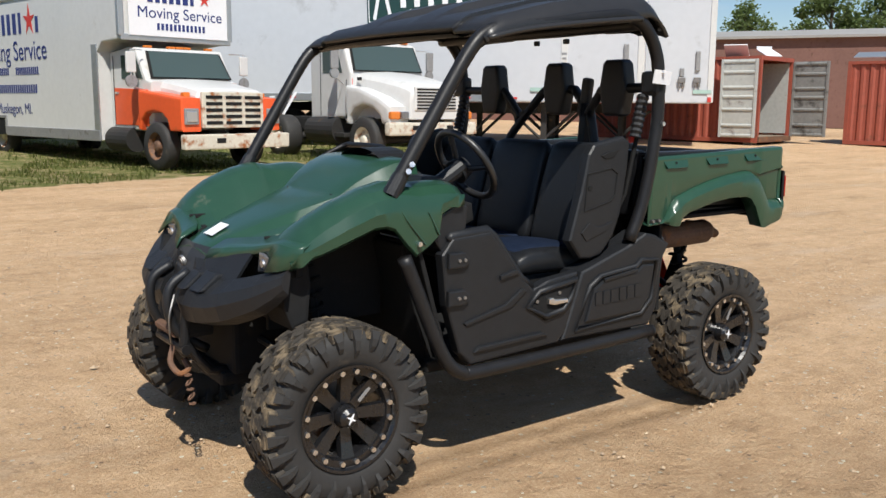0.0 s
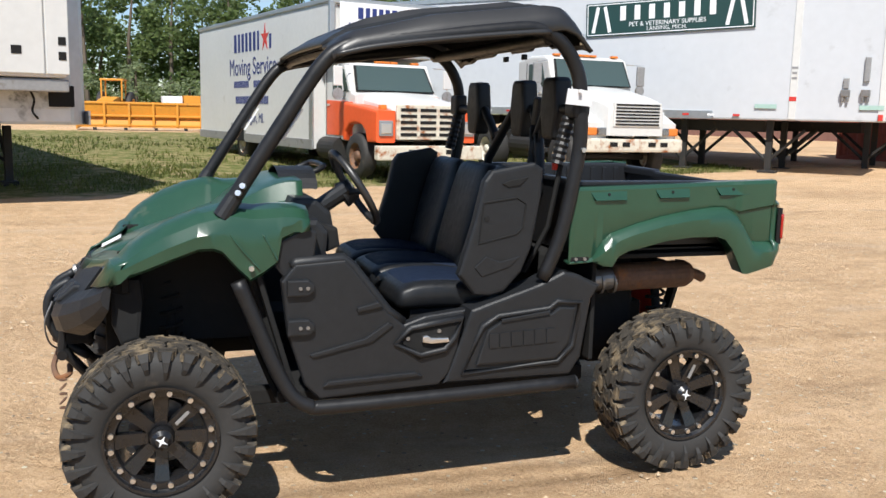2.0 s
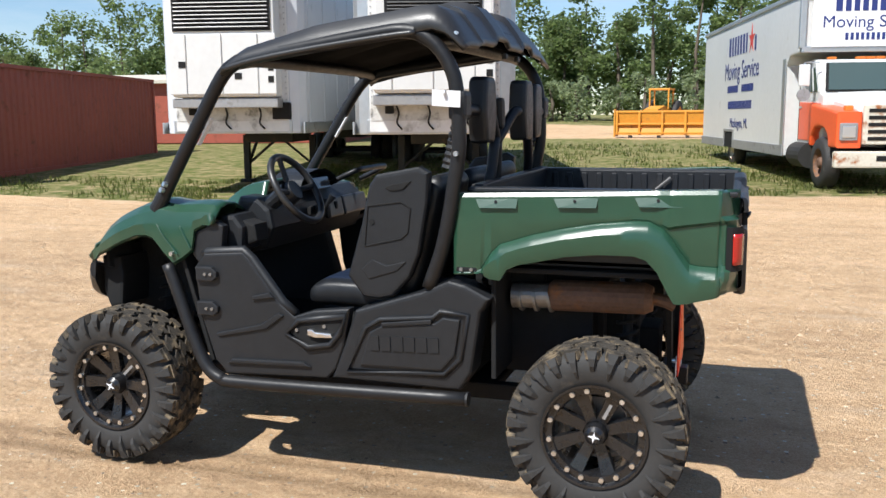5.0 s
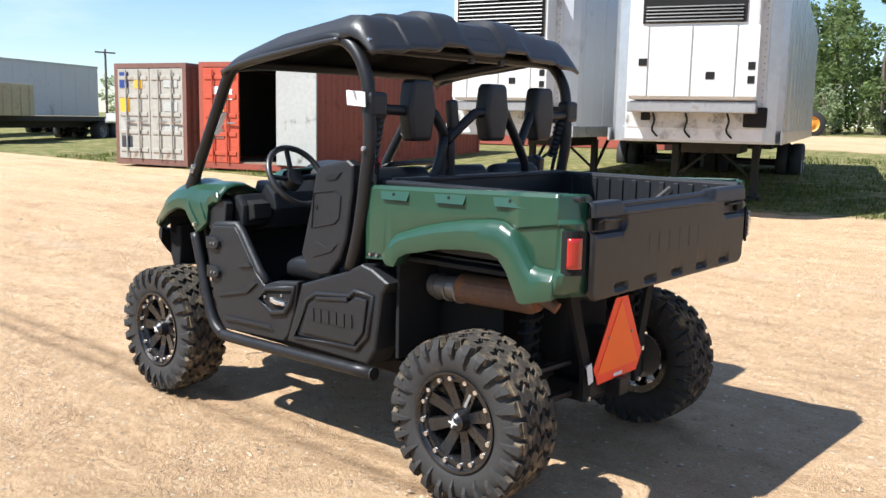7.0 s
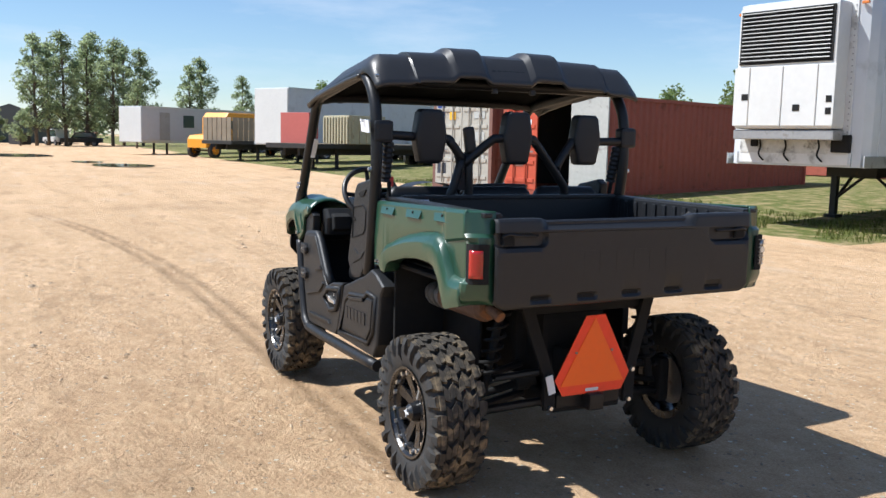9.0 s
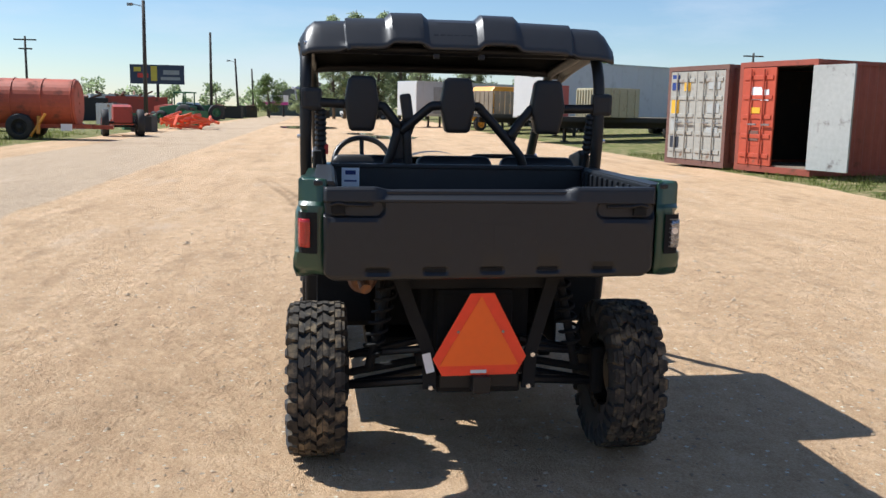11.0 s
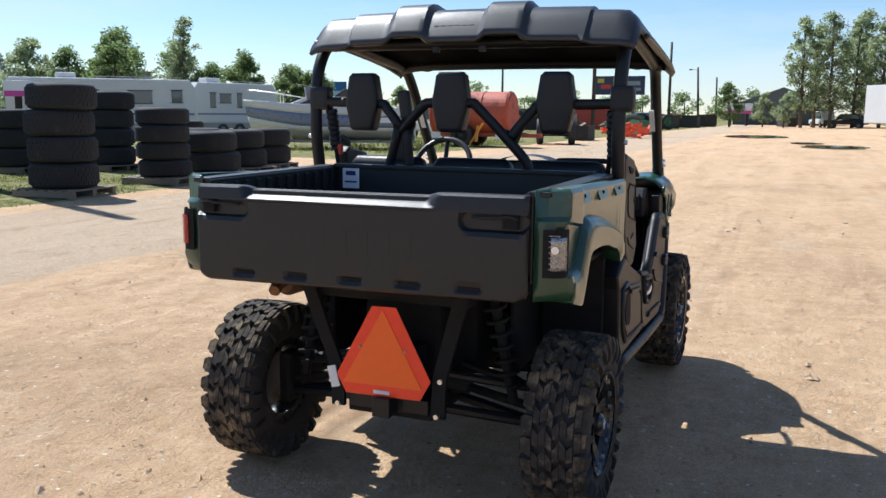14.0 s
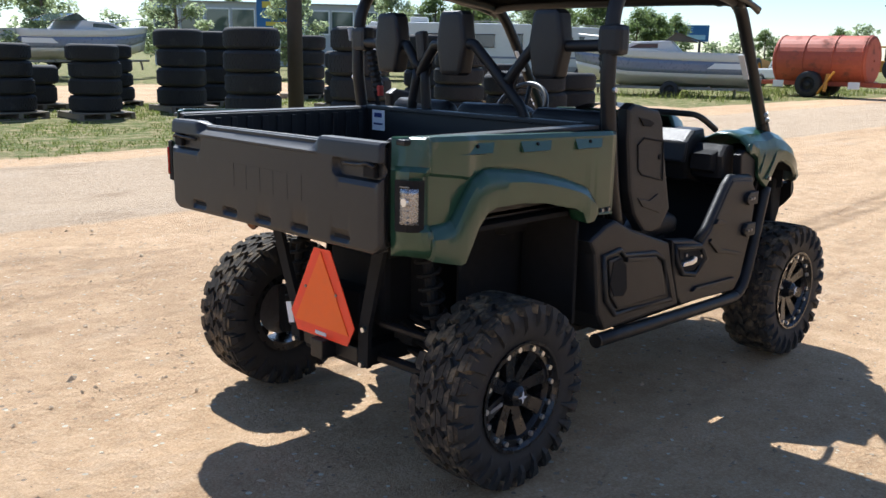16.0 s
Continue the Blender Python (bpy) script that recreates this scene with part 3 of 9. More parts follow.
def build_tree(name, label, seed, height, spread, leaf, clumps, cards, size, trunk_r=0.16, bare=0.25):
    rnd = random.Random(seed)
    t = thing(name, label, "tree")
    bm = bmesh.new()
    lean = Vector((rnd.uniform(-0.06, 0.06), rnd.uniform(-0.06, 0.06), 1))
    spine = [lean * (height * k / 7) + Vector((rnd.uniform(-0.1, 0.1), rnd.uniform(-0.1, 0.1), 0)) for k in range(8)]
    spine[0] = Vector((0, 0, -0.15))
    add_tube(bm, spine, [trunk_r * (1 - 0.12 * k) + 0.01 for k in range(8)], 8)
    verts, faces = [], []
    for c in range(clumps):
        f = bare + (1 - bare) * (c + rnd.random()) / clumps
        base = lean * (height * f * 0.92)
        wide = spread * math.sin(math.pi * min(1, (f - bare) / (1 - bare) * 0.85 + 0.15)) ** 0.7
        a = rnd.uniform(0, 6.28)
        tip = base + Vector((math.cos(a) * wide * rnd.uniform(0.3, 1), math.sin(a) * wide * rnd.uniform(0.3, 1), height * 0.06 * rnd.uniform(0.2, 1.6)))
        start = lean * (height * max(bare * 0.6, f * 0.78))
        add_tube(bm, [start, (start + tip) / 2 + Vector((0, 0, -0.05 * height * 0.3)), tip], [trunk_r * 0.38 * (1.1 - f), trunk_r * 0.24 * (1.1 - f) + 0.006, 0.008], 5)
        rr = spread * rnd.uniform(0.20, 0.40)
        leaf_cards(rnd, tip, (rr, rr, rr * rnd.uniform(0.7, 1.1)), cards, size, verts, faces)
    part("trunk", bm, TREE_BARK, t, smooth=True)
    me = bpy.data.meshes.new("crown")
    me.from_pydata([tuple(v) for v in verts], [], faces)
    me.materials.append(leaf)
    cr = new("crown", me)
    cr.parent = t
    return t


def far_wood(name, label, places, seed, leaf, size=0.33, cards=420):
    """A belt of far trees as one piece of foliage with trunks inside."""
    rnd = random.Random(seed)
    verts, faces = [], []
    bm = bmesh.new()
    for x, y, h, w in places:
        z = rise(x, y)
        add_tube(bm, [(x, y, z - 0.3), (x + rnd.uniform(-.2, .2), y, z + h * 0.45), (x + rnd.uniform(-.4, .4), y, z + h * 0.85)], [0.22, 0.15, 0.05], 6)
        for c in range(9):
            f = 0.10 + 0.85 * (c + rnd.random()) / 9
            a = rnd.uniform(0, 6.28)
            r = w * (0.25 + 0.55 * math.sin(math.pi * f ** 0.8)) * rnd.uniform(0.4, 1)
            rr = w * rnd.uniform(0.30, 0.5)
            leaf_cards(rnd, (x + math.cos(a) * r, y + math.sin(a) * r, z + h * f), (rr, rr, rr * 0.9), cards // 9, size, verts, faces)
    ob = new(name)
    tagged(ob, label, "trees", kind="stuff")
    part("trunks", bm, TREE_BARK, ob)
    me = bpy.data.meshes.new("crowns")
    me.from_pydata([tuple(v) for v in verts], [], faces)
    me.materials.append(leaf)
    cr = new("crowns", me)
    cr.parent = ob
    return ob


rnd = random.Random(21)
far_wood("woods", "closed leafy wall of the wood behind the track", [(-62 + 3.4 * i + rnd.uniform(-1, 1), 81 + rnd.uniform(-2, 2), rnd.uniform(6.5, 9.5), rnd.uniform(3.4, 4.6)) for i in range(27)], 38, LEAF, 0.26, 1500)
far_wood("woods", "dense green wood behind the yard", [(-58 + 3.1 * i + rnd.uniform(-1, 1), 74 + rnd.uniform(-3, 6), rnd.uniform(9, 13), rnd.uniform(2.6, 4.0)) for i in range(26)], 31, LEAF, 0.21, 1900)
far_wood("woods", "tall sunlit wood edge beyond the far track", [(-90 + 4.0 * i + rnd.uniform(-1, 1), 92 + rnd.uniform(-4, 5), rnd.uniform(11, 17), rnd.uniform(3.2, 4.6)) for i in range(40)], 32, LEAF, 0.27, 1300)
far_wood("woods", "low green hedge of bushes along the wood", [(-55 + 2.3 * i + rnd.uniform(-1, 1), 70 + rnd.uniform(-2, 2), rnd.uniform(2, 4.5), rnd.uniform(1.4, 2.4)) for i in range(32)], 33, LEAF_HAZE, 0.17, 800)
far_wood("woods", "far tree belt along the road", [(-210 + rnd.uniform(-8, 8), -190 + 9 * i + rnd.uniform(-3, 3), rnd.uniform(4.5, 9), rnd.uniform(3.5, 6)) for i in range(34)], 34, LEAF_HAZE, 0.42, 600)
far_wood("woods", "far tree belt behind the boats", [(-150 + 7 * i + rnd.uniform(-3, 3), -165 + rnd.uniform(-8, 8), rnd.uniform(7, 12), rnd.uniform(4, 6)) for i in range(34)], 35, LEAF_HAZE, 0.42, 600)
far_wood("woods", "trees behind the shipping containers", [(-75 + 5 * i, 64 + rnd.uniform(-6, 6), rnd.uniform(5, 8.0), rnd.uniform(2.4, 3.6)) for i in range(6)], 36, LEAF, 0.22, 900)

poplar = build_tree("poplar_tree", "tall airy poplar with pale spring leaves lightened for haze", 3, 13.5, 2.4, LEAF_HAZE, 64, 78, 0.15, 0.22, 0.14)
poplar.matrix_world = pose(-112, 6.5, 0.3)
broad = build_tree("broadleaf_tree", "round broadleaf tree in spring green", 4, 8.5, 2.8, LEAF, 46, 135, 0.15, 0.2, 0.14)
broad.matrix_world = pose(-62, -58, 0)
bushy = build_tree("bushy_tree", "small bushy tree with yellow-green leaves", 6, 5.0, 1.7, LEAF_HAZE, 26, 170, 0.10, 0.12, 0.1)
bushy.matrix_world = pose(-24, -36, 0)
for px, py, s, r in ((-105.5, 0.2, 0.93, 40), (-105.5, 3.2, 0.96, 130), (-108, 5.6, 0.93, 220), (-105.3, 8.2, 0.92, 310), (-105, 11.5, 0.84, 75), (-110, 1.6, 0.90, 15), (-109, 9.8, 0.88, 200),
                     (-94, 16.3, 0.72, 90), (-93, 20.4, 0.58, 160), (-94, 15.0, 0.66, 33), (-90, 9.0, 0.52, 260), (-92, 22.3, 0.45, 120), (-50.6, -42.2, 0.62, 300), (-51.6, -43.2, 0.50, 30)):
    c = copy_thing(poplar, pose(px, py, rise(px, py), 0, 0, r) @ Matrix.Scale(s, 4))
for px, py, s, r in ((-47.7, -45.6, 0.70, 30), (-52, -40.3, 0.55, 80), (-53.3, -38.4, 0.66, 130), (-54.9, -36, 0.55, 190), (-55.7, -34.7, 0.50, 240), (-54.5, -52.7, 0.90, 300), (-52.5, -54.8, 0.73, 20), (-58.4, -48.3, 0.79, 66),
                     (-60.2, -46, 0.61, 60), (-61.7, -44, 0.68, 100), (-63.9, -40.6, 0.6, 140), (-65, -39, 0.55, 260), (-49, -70.8, 0.78, 200), (-44, -74.3, 0.74, 170), (-55, -66, 0.76, 45), (-77.5, -36.6, 0.45, 15),
                     (-88, -34, 0.5, 75), (-46.5, -72.5, 0.7, 222), (-40, -77, 0.8, 122), (-105, -7.5, 0.58, 10), (-81, 26, 0.75, 0), (-41.5, 36, 0.5, 50), (-38.7, 39.2, 0.55, 150),
                     (57.6, 41.2, 1.0, 95), (57.2, 33, 1.12, 185), (59, 31, 1.0, 20)):
    copy_thing(broad, pose(px, py, rise(px, py), 0, 0, r) @ Matrix.Scale(s, 4))
for px, py, s, r in ((-19.5, -40, 1.0, 50), (-33, -39, 1.05, 100), (-9, -36, 0.85, 150), (-108, -4, 0.8, 0), (-102, -1.5, 0.75, 77), (-14, -42, 1.1, 300)):
    copy_thing(bushy, pose(px, py, 0, 0, 0, r) @ Matrix.Scale(s, 4))


# ---- parked trailers, trucks, containers ----
def place(x, y, rz, z=None):
    return pose(x, y, rise(x, y) if z is None else z, 0, 0, rz)


def truck_wheel(parent, x, y, r=0.5, w=0.28, rim_mat=None, side=-1, dual=False):
    """One road wheel whose axle runs along local x; side is the way the outer face looks."""
    bm = bmesh.new()
    prof = [(-w / 2, r * 0.58), (-w / 2, r * 0.93), (-w * 0.36, r), (w * 0.36, r), (w / 2, r * 0.93), (w / 2, r * 0.58)]
    add_loft(bm, [[(px, pr * math.cos(a), pr * math.sin(a)) for px, pr in prof] for a in np.linspace(0, 2 * math.pi, 33)])
    bmesh.ops.remove_doubles(bm, verts=bm.verts, dist=1e-5)
    tyre = part("tyre", bm, RUBBER, parent, smooth=True)
    tyre.location = (x, y, r)
    bm = bmesh.new()
    prof = [(side * w * 0.50, r * 0.60), (side * w * 0.40, r * 0.55), (side * w * 0.12, r * 0.46), (side * w * 0.16, r * 0.26), (side * w * 0.46, r * 0.20), (side * w * 0.52, r * 0.12), (side * w * 0.52, 0.002)]
    add_loft(bm, [[(px, pr * math.cos(a), pr * math.sin(a)) for px, pr in prof] for a in np.linspace(0, 2 * math.pi, 25)])
    bmesh.ops.remove_doubles(bm, verts=bm.verts, dist=1e-5)
    for k in range(10):
        a = k * math.pi / 5
        add_cyl(bm, (side * w * 0.14, r * 0.36 * math.cos(a), r * 0.36 * math.sin(a)), (side * w * 0.24, r * 0.36 * math.cos(a), r * 0.36 * math.sin(a)), r * 0.035, seg=6)
    rim = part("rim", bm, rim_mat or RUSTY_WHITE, tyre)
    return tyre


def lamp_row(parent, xs, y, z, mat, s=(0.12, 0.05, 0.05), name="marker_lamp"):
    for x in xs:
        part(name, boxes(((x, y, z), s), bevel=0.01), mat, parent)


AMBER = material("amber_lens", (0.62, 0.18, 0.03), 0.25, vary=0.1, scale=30)


def build_reefer(name, label, m, side_mat, black_grille):
    """Refrigerated trailer; its nose is at local y = 0 and looks along -y."""
    t = thing(name, label, "trailer", m, group="refrigerated trailers")
    W, L, z0, z1 = 2.6, 14.6, 1.22, 4.12
    r = 0.24
    outline = [(-W / 2, L), (-W / 2, r), (-W / 2 + r * 0.35, r * 0.3), (-W / 2 + r, 0), (W / 2 - r, 0), (W / 2 - r * 0.35, r * 0.3), (W / 2, r), (W / 2, L)]
    part("body", slab(outline, z0, z1, "z", 0.015), side_mat, t)
    part("nose_panel", boxes(((0, -0.012, (z0 + z1) / 2), (W - 0.52, 0.03, z1 - z0 - 0.08)), bevel=0.008), NOSE_WHITE, t, "grimy white nose panel")
    part("lower_nose_panel", boxes(((0, -0.030, z0 + 0.40), (W - 0.56, 0.012, 0.36)), bevel=0.004), GRIMY_NOSE, t, "oil-stained lower nose panel")
    bm = boxes(((0, 0.03, z0 + 0.13), (W - 0.42, 0.10, 0.22)), ((-W / 2 - 0.006, L / 2, z0 + 0.10), (0.03, L, 0.2)), ((W / 2 + 0.006, L / 2, z0 + 0.10), (0.03, L, 0.2)), bevel=0.006)
    part("lower_rail", bm, ALU, t, "aluminium lower rail")
    for s in (-1, 1):
        bm = bmesh.new()
        for k in range(12):
            add_box(bm, (s * (W / 2 + 0.004), 0.5 + k * 1.2, (z0 + z1) / 2), (0.014, 0.05, z1 - z0 - 0.2))
        part("side_rib", bm, side_mat, t)
        bm = bmesh.new()
        for k in range(26):
            add_cyl(bm, (s * (W / 2 - 0.30), -0.028, z0 + 0.3 + k * 0.1), (s * (W / 2 - 0.30), -0.040, z0 + 0.3 + k * 0.1), 0.012, seg=6)
        tagged(part("rivet_row", bm, GREY_TRIM, t), kind="stuff")
    # the cooling unit
    ub, ut = 1.86, 3.98
    unit = part("cooling_unit", boxes(((0, -0.22, (ub + ut) / 2), (1.86, 0.42, ut - ub)), bevel=0.05), WHITE_PAINT, t, "white refrigeration unit")
    for x, w in ((-0.80, 0.30), (-0.32, 0.62), (0.32, 0.62), (0.80, 0.30)):
        part("unit_door", boxes(((x, -0.44, (ub + 2.95) / 2 + 0.02), (w, 0.035, 2.95 - ub - 0.06)), bevel=0.012), WHITE_PAINT, unit)
    bm = bmesh.new()
    add_box(bm, (0, -0.435, 3.45), (1.74 if black_grille else 1.5, 0.04, 0.92))
    part("grille", bm, DARK, unit, "black louvred grille")
    for k in range(13 if black_grille else 5):
        z = 3.05 + k * 0.068 if black_grille else 3.02 + k * 0.05
        part("slat", boxes(((0, -0.468, z), (1.66 if black_grille else 1.4, 0.03, 0.02), pose(0, 0, 0, -30))), BLACK_SMOOTH, unit)
    part("unit_base", boxes(((0, -0.22, ub - 0.10), (1.90, 0.36, 0.17)), bevel=0.02), GREY_TRIM, unit, "grey drip tray")
    for x, z in ((-0.72, 2.42), (0.28, 2.22), (0.86, 2.36), (0.86, 2.16)):
        part("latch_plate", boxes(((x, -0.462, z), (0.13 if x < 0.8 else 0.10, 0.012, 0.11)), bevel=0.006), DARK, unit, "dark recessed latch")
    for k, x in enumerate((-0.62, -0.12, 0.5)):
        bm = bmesh.new()
        add_tube(bm, curve_through([(x, -0.06, ub - 0.15), (x + 0.05, -0.09, ub - 0.3), (x + 0.02, -0.09, ub - 0.45), (x + 0.10, -0.05, ub - 0.56)], 4), 0.016, 6)
        part("hose", bm, DARK, t, "black air hose")
    part("gladhand_box", boxes(((0.92, -0.05, 1.62), (0.34, 0.07, 0.30)), bevel=0.02), DARK, t)
    part("socket", boxes(((-0.72, -0.05, 1.62), (0.14, 0.06, 0.14)), bevel=0.02), DARK, t)
    lamp_row(t, (-1.15, 1.15), -0.02, 3.95, AMBER)
    # running gear
    part("frame", boxes(((0, L - 2.6, 1.06), (1.1, 5.0, 0.28)), bevel=0.01), CHASSIS, t, "black steel underframe")
    part("leg_beam", boxes(((0, 3.0, 1.10), (1.0, 1.6, 0.2)), bevel=0.01), CHASSIS, t)
    for s in (-1, 1):
        leg = part("landing_leg", boxes(((s * 0.72, 3.0, 0.66), (0.13, 0.13, 0.95)), ((s * 0.72, 3.0, 0.10), (0.26, 0.30, 0.20)), bevel=0.01), CHASSIS, t)
        part("brace", tubes(([(s * 0.72, 3.0, 0.45), (s * 0.72, 3.9, 1.12)], 0.035), ([(s * 0.72, 3.0, 0.5), (0, 3.0, 1.1)], 0.03), seg=6), CHASSIS, leg)
        for yy in (L - 2.1, L - 3.4):
            truck_wheel(t, s * 1.08, yy, 0.52, 0.30, ALU, s)
            truck_wheel(t, s * 0.74, yy, 0.52, 0.28, ALU, s)
    for bar in (((-1.0, L - 2.1, 0.52), (1.0, L - 2.1, 0.52), 0.07), ((-1.0, L - 3.4, 0.52), (1.0, L - 3.4, 0.52), 0.07)):
        part("axle", cyls(bar), CHASSIS, t)
    return t


build_reefer("refrigerated_trailer", "white refrigerated trailer with black louvred cooling unit parked on grass", place(-7.15, 10.2, 13, 0.0), TRAILER_WHITE, True)
build_reefer("refrigerated_trailer", "silver refrigerated trailer with grimy nose and white cooling unit on grass", place(-3.12, 9.65, 17.6, 0.0), ALU, False)


def pane(corners, th=0.02):
    """A flat plate with four or more corners, thickened along its normal to both sides."""
    bm = bmesh.new()
    pts = [Vector(c) for c in corners]
    nrm = (pts[1] - pts[0]).cross(pts[2] - pts[1]).normalized() * th / 2
    a, b = [bm.verts.new(p + nrm) for p in pts], [bm.verts.new(p - nrm) for p in pts]
    bm.faces.new(a)
    bm.faces.new(b[::-1])
    for k in range(len(pts)):
        bm.faces.new((a[k - 1], b[k - 1], b[k], a[k]))
    bmesh.ops.recalc_face_normals(bm, faces=bm.faces)
    return bm


def grown(corners, k):
    """The same corners pushed away from their middle by k metres."""
    mid = sum((Vector(c) for c in corners), Vector()) / len(corners)
    return [Vector(c) + (Vector(c) - mid).normalized() * k for c in corners]


def build_box_truck(m):
    """Removal truck; the attic face over the cab is at local y = 0, it looks along -y."""
    t = thing("box_truck", "white box removal truck with orange and white rusty cab", "truck", m)
    W, z0, z1, L = 2.50, 0.52, 3.65, 9.65
    body = part("box_body", slab([(1.0, z0), (L, z0), (L, z1), (0.04, z1), (0.04, 2.52), (0.80, 2.48), (1.0, 2.30)], -W / 2, W / 2, "x", 0.03), WHITE_PAINT, t, "white cargo box")
    bm = boxes(((0, 0.03, z1 - 0.05), (W + 0.03, 0.10, 0.12)), ((0, 0.03, 2.56), (W + 0.03, 0.10, 0.12)), ((-W / 2, 0.03, 3.08), (0.12, 0.10, 1.0)), ((W / 2, 0.03, 3.08), (0.12, 0.10, 1.0)),
               ((-W / 2 - 0.01, L / 2, z1 - 0.03), (0.05, L, 0.10)), ((W / 2 + 0.01, L / 2, z1 - 0.03), (0.05, L, 0.10)), bevel=0.02)
    part("corner_trim", bm, ALU, body, "dull aluminium corner trim")
    for s in (-1, 1):
        part("corner_post", boxes(((s * (W / 2 + 0.004), 1.10, (z0 + 2.45) / 2), (0.03, 0.22, 2.45 - z0)), bevel=0.008), ALU, body)
        for y0, y1 in ((1.0, 5.52), (6.62, L)):
            part("skirt", boxes(((s * (W / 2 + 0.006), (y0 + y1) / 2, z0 + 0.09), (0.05, y1 - y0, 0.22)), bevel=0.01), GREY_TRIM, body)
        part("wheel_well", boxes(((s * (W / 2 + 0.003), 6.07, z0 + 0.19), (0.02, 0.98, 0.40))), DARK, body)
        part("well_frame", boxes(((s * (W / 2 + 0.008), 6.07, z0 + 0.42), (0.05, 1.12, 0.07)), ((s * (W / 2 + 0.008), 5.54, z0 + 0.22), (0.05, 0.07, 0.42)), ((s * (W / 2 + 0.008), 6.60, z0 + 0.22), (0.05, 0.07, 0.42)), bevel=0.008), GREY_TRIM, body)
    part("face_panel", boxes(((0.04, -0.03, 3.09), (2.26, 0.03, 0.98)), bevel=0.006), PAPER, body, "white sign panel")
    # lettering on the attic face: the firm's name as plain shapes, the trade in letters
    bar_parts("name_block", pose(-0.16, -0.05, 3.37, 90), (0.12, 0.10, 0.10, 0.10, 0.10, 0.12, 0.08), 0.23, 0.055, BLUE_INK, body, 0.006)
    st = bmesh.new()
    add_slab(st, [(0.62 + (0.15 if k % 2 == 0 else 0.05) * math.sin(k * math.pi / 5), 3.39 + (0.15 if k % 2 == 0 else 0.05) * math.cos(k * math.pi / 5)) for k in range(10)], -0.055, -0.046, "y")
    part("star", st, RED_INK, body)
    writing("Moving Service", 0.315, BLUE_INK, body, pose(0.06, -0.048, 3.05, 90), name="lettering", xscale=1.02)
    bar_parts("number_bar", pose(0.06, -0.05, 2.79, 90), (0.055,) * 12, 0.13, 0.040, BLUE_INK, body, 0.006)
    # left side lettering
    sd = pose(-W / 2 - 0.006, 5.15, -0.14, 90, 0, -90)
    bar_parts("name_block", sd @ pose(-0.25, 3.18, 0), (0.20, 0.16, 0.17, 0.16, 0.17, 0.18, 0.13), 0.46, 0.13, BLUE_INK, body, 0.006)
    st = bmesh.new()
    add_slab(st, [((0.30 if k % 2 == 0 else 0.11) * math.sin(k * math.pi / 5), (0.36 if k % 2 == 0 else 0.11) * math.cos(k * math.pi / 5)) for k in range(10)], -0.003, 0.004, "z")
    so = part("star", st, RED_INK, body)
    so.matrix_local = sd @ pose(1.15, 3.22, 0)
    bar_parts("letter_block", sd @ pose(1.52, 3.12, 0), (0.14,), 0.34, 0.02, BLUE_INK, body, 0.006)
    writing("Moving Service", 0.62, BLUE_INK, body, sd @ pose(0.15, 2.55, 0.002), name="lettering", xscale=0.95)
    bar_parts("number_bar", sd @ pose(-0.68, 2.12, 0), (0.065,) * 12, 0.17, 0.035, BLUE_INK, body, 0.006)
    bar_parts("number_bar", sd @ pose(0.88, 2.12, 0), (0.065,) * 12, 0.17, 0.035, BLUE_INK, body, 0.006)
    bar_parts("address_bar", sd @ pose(0.1, 1.72, 0), (0.075,) * 22, 0.19, 0.040, BLUE_INK, body, 0.006)
    writing("Muskegon, MI.", 0.34, BLUE_INK, body, sd @ pose(0.1, 1.26, 0.002), name="lettering", xscale=0.95)
    # cab
    cab = part("cab", slab([(-0.62, 0.74), (0.98, 0.74), (0.98, 2.30), (0.20, 2.38), (-0.06, 2.36), (-0.42, 1.75), (-0.62, 1.70)], -1.0, 1.0, "x", 0.07, 3), WHITE_PAINT, t, "white and orange cab")
    glass = [(-0.88, -0.475, 1.78), (0.88, -0.475, 1.78), (0.80, -0.185, 2.28), (-0.80, -0.185, 2.28)]
    part("windscreen_rubber", pane(grown(glass, 0.05), 0.02), DARK, cab)
    part("windscreen", pane([Vector(g) + Vector((0, -0.012, 0.008)) for g in glass], 0.02), CAB_GLASS, cab)
    for s in (-1, 1):
        part("door_window", slab([(-0.30, 1.76), (0.50, 1.76), (0.50, 2.22), (-0.06, 2.22)], s * 0.99, s * 1.012, "x", 0.004), CAB_GLASS, cab)
        part("vent_post", pane([(s * 1.016, -0.06, 1.76), (s * 1.016, -0.02, 1.76), (s * 1.016, 0.10, 2.22), (s * 1.016, 0.06, 2.22)], 0.012), WHITE_PAINT, cab)
        part("door_panel", slab([(-0.48, 0.84), (0.80, 0.84), (0.80, 1.58), (-0.48, 1.54)], s * 0.99, s * 1.016, "x", 0.008), ORANGE_PAINT, cab, "orange lower door")
        part("door_seam", boxes(((s * 1.018, 0.80, 1.52), (0.006, 0.02, 1.4))), DARK, cab)
        part("door_pull", boxes(((s * 1.026, 0.68, 1.48), (0.02, 0.14, 0.04)), bevel=0.006), CHROME, cab)
        mir = part("mirror", boxes(((s * 1.30, -0.40, 2.06), (0.20, 0.06, 0.40)), bevel=0.02), WHITE_PAINT, cab)
        part("mirror_arm", tubes(([(s * 1.0, -0.30, 2.30), (s * 1.30, -0.40, 2.30), (s * 1.30, -0.40, 1.60), (s * 1.0, -0.30, 1.55)], 0.014), seg=6), CHROME, mir)
        part("round_mirror", cyls(((s * 1.30, -0.42, 1.70), (s * 1.30, -0.38, 1.70), 0.12)), GREY_TRIM, cab)
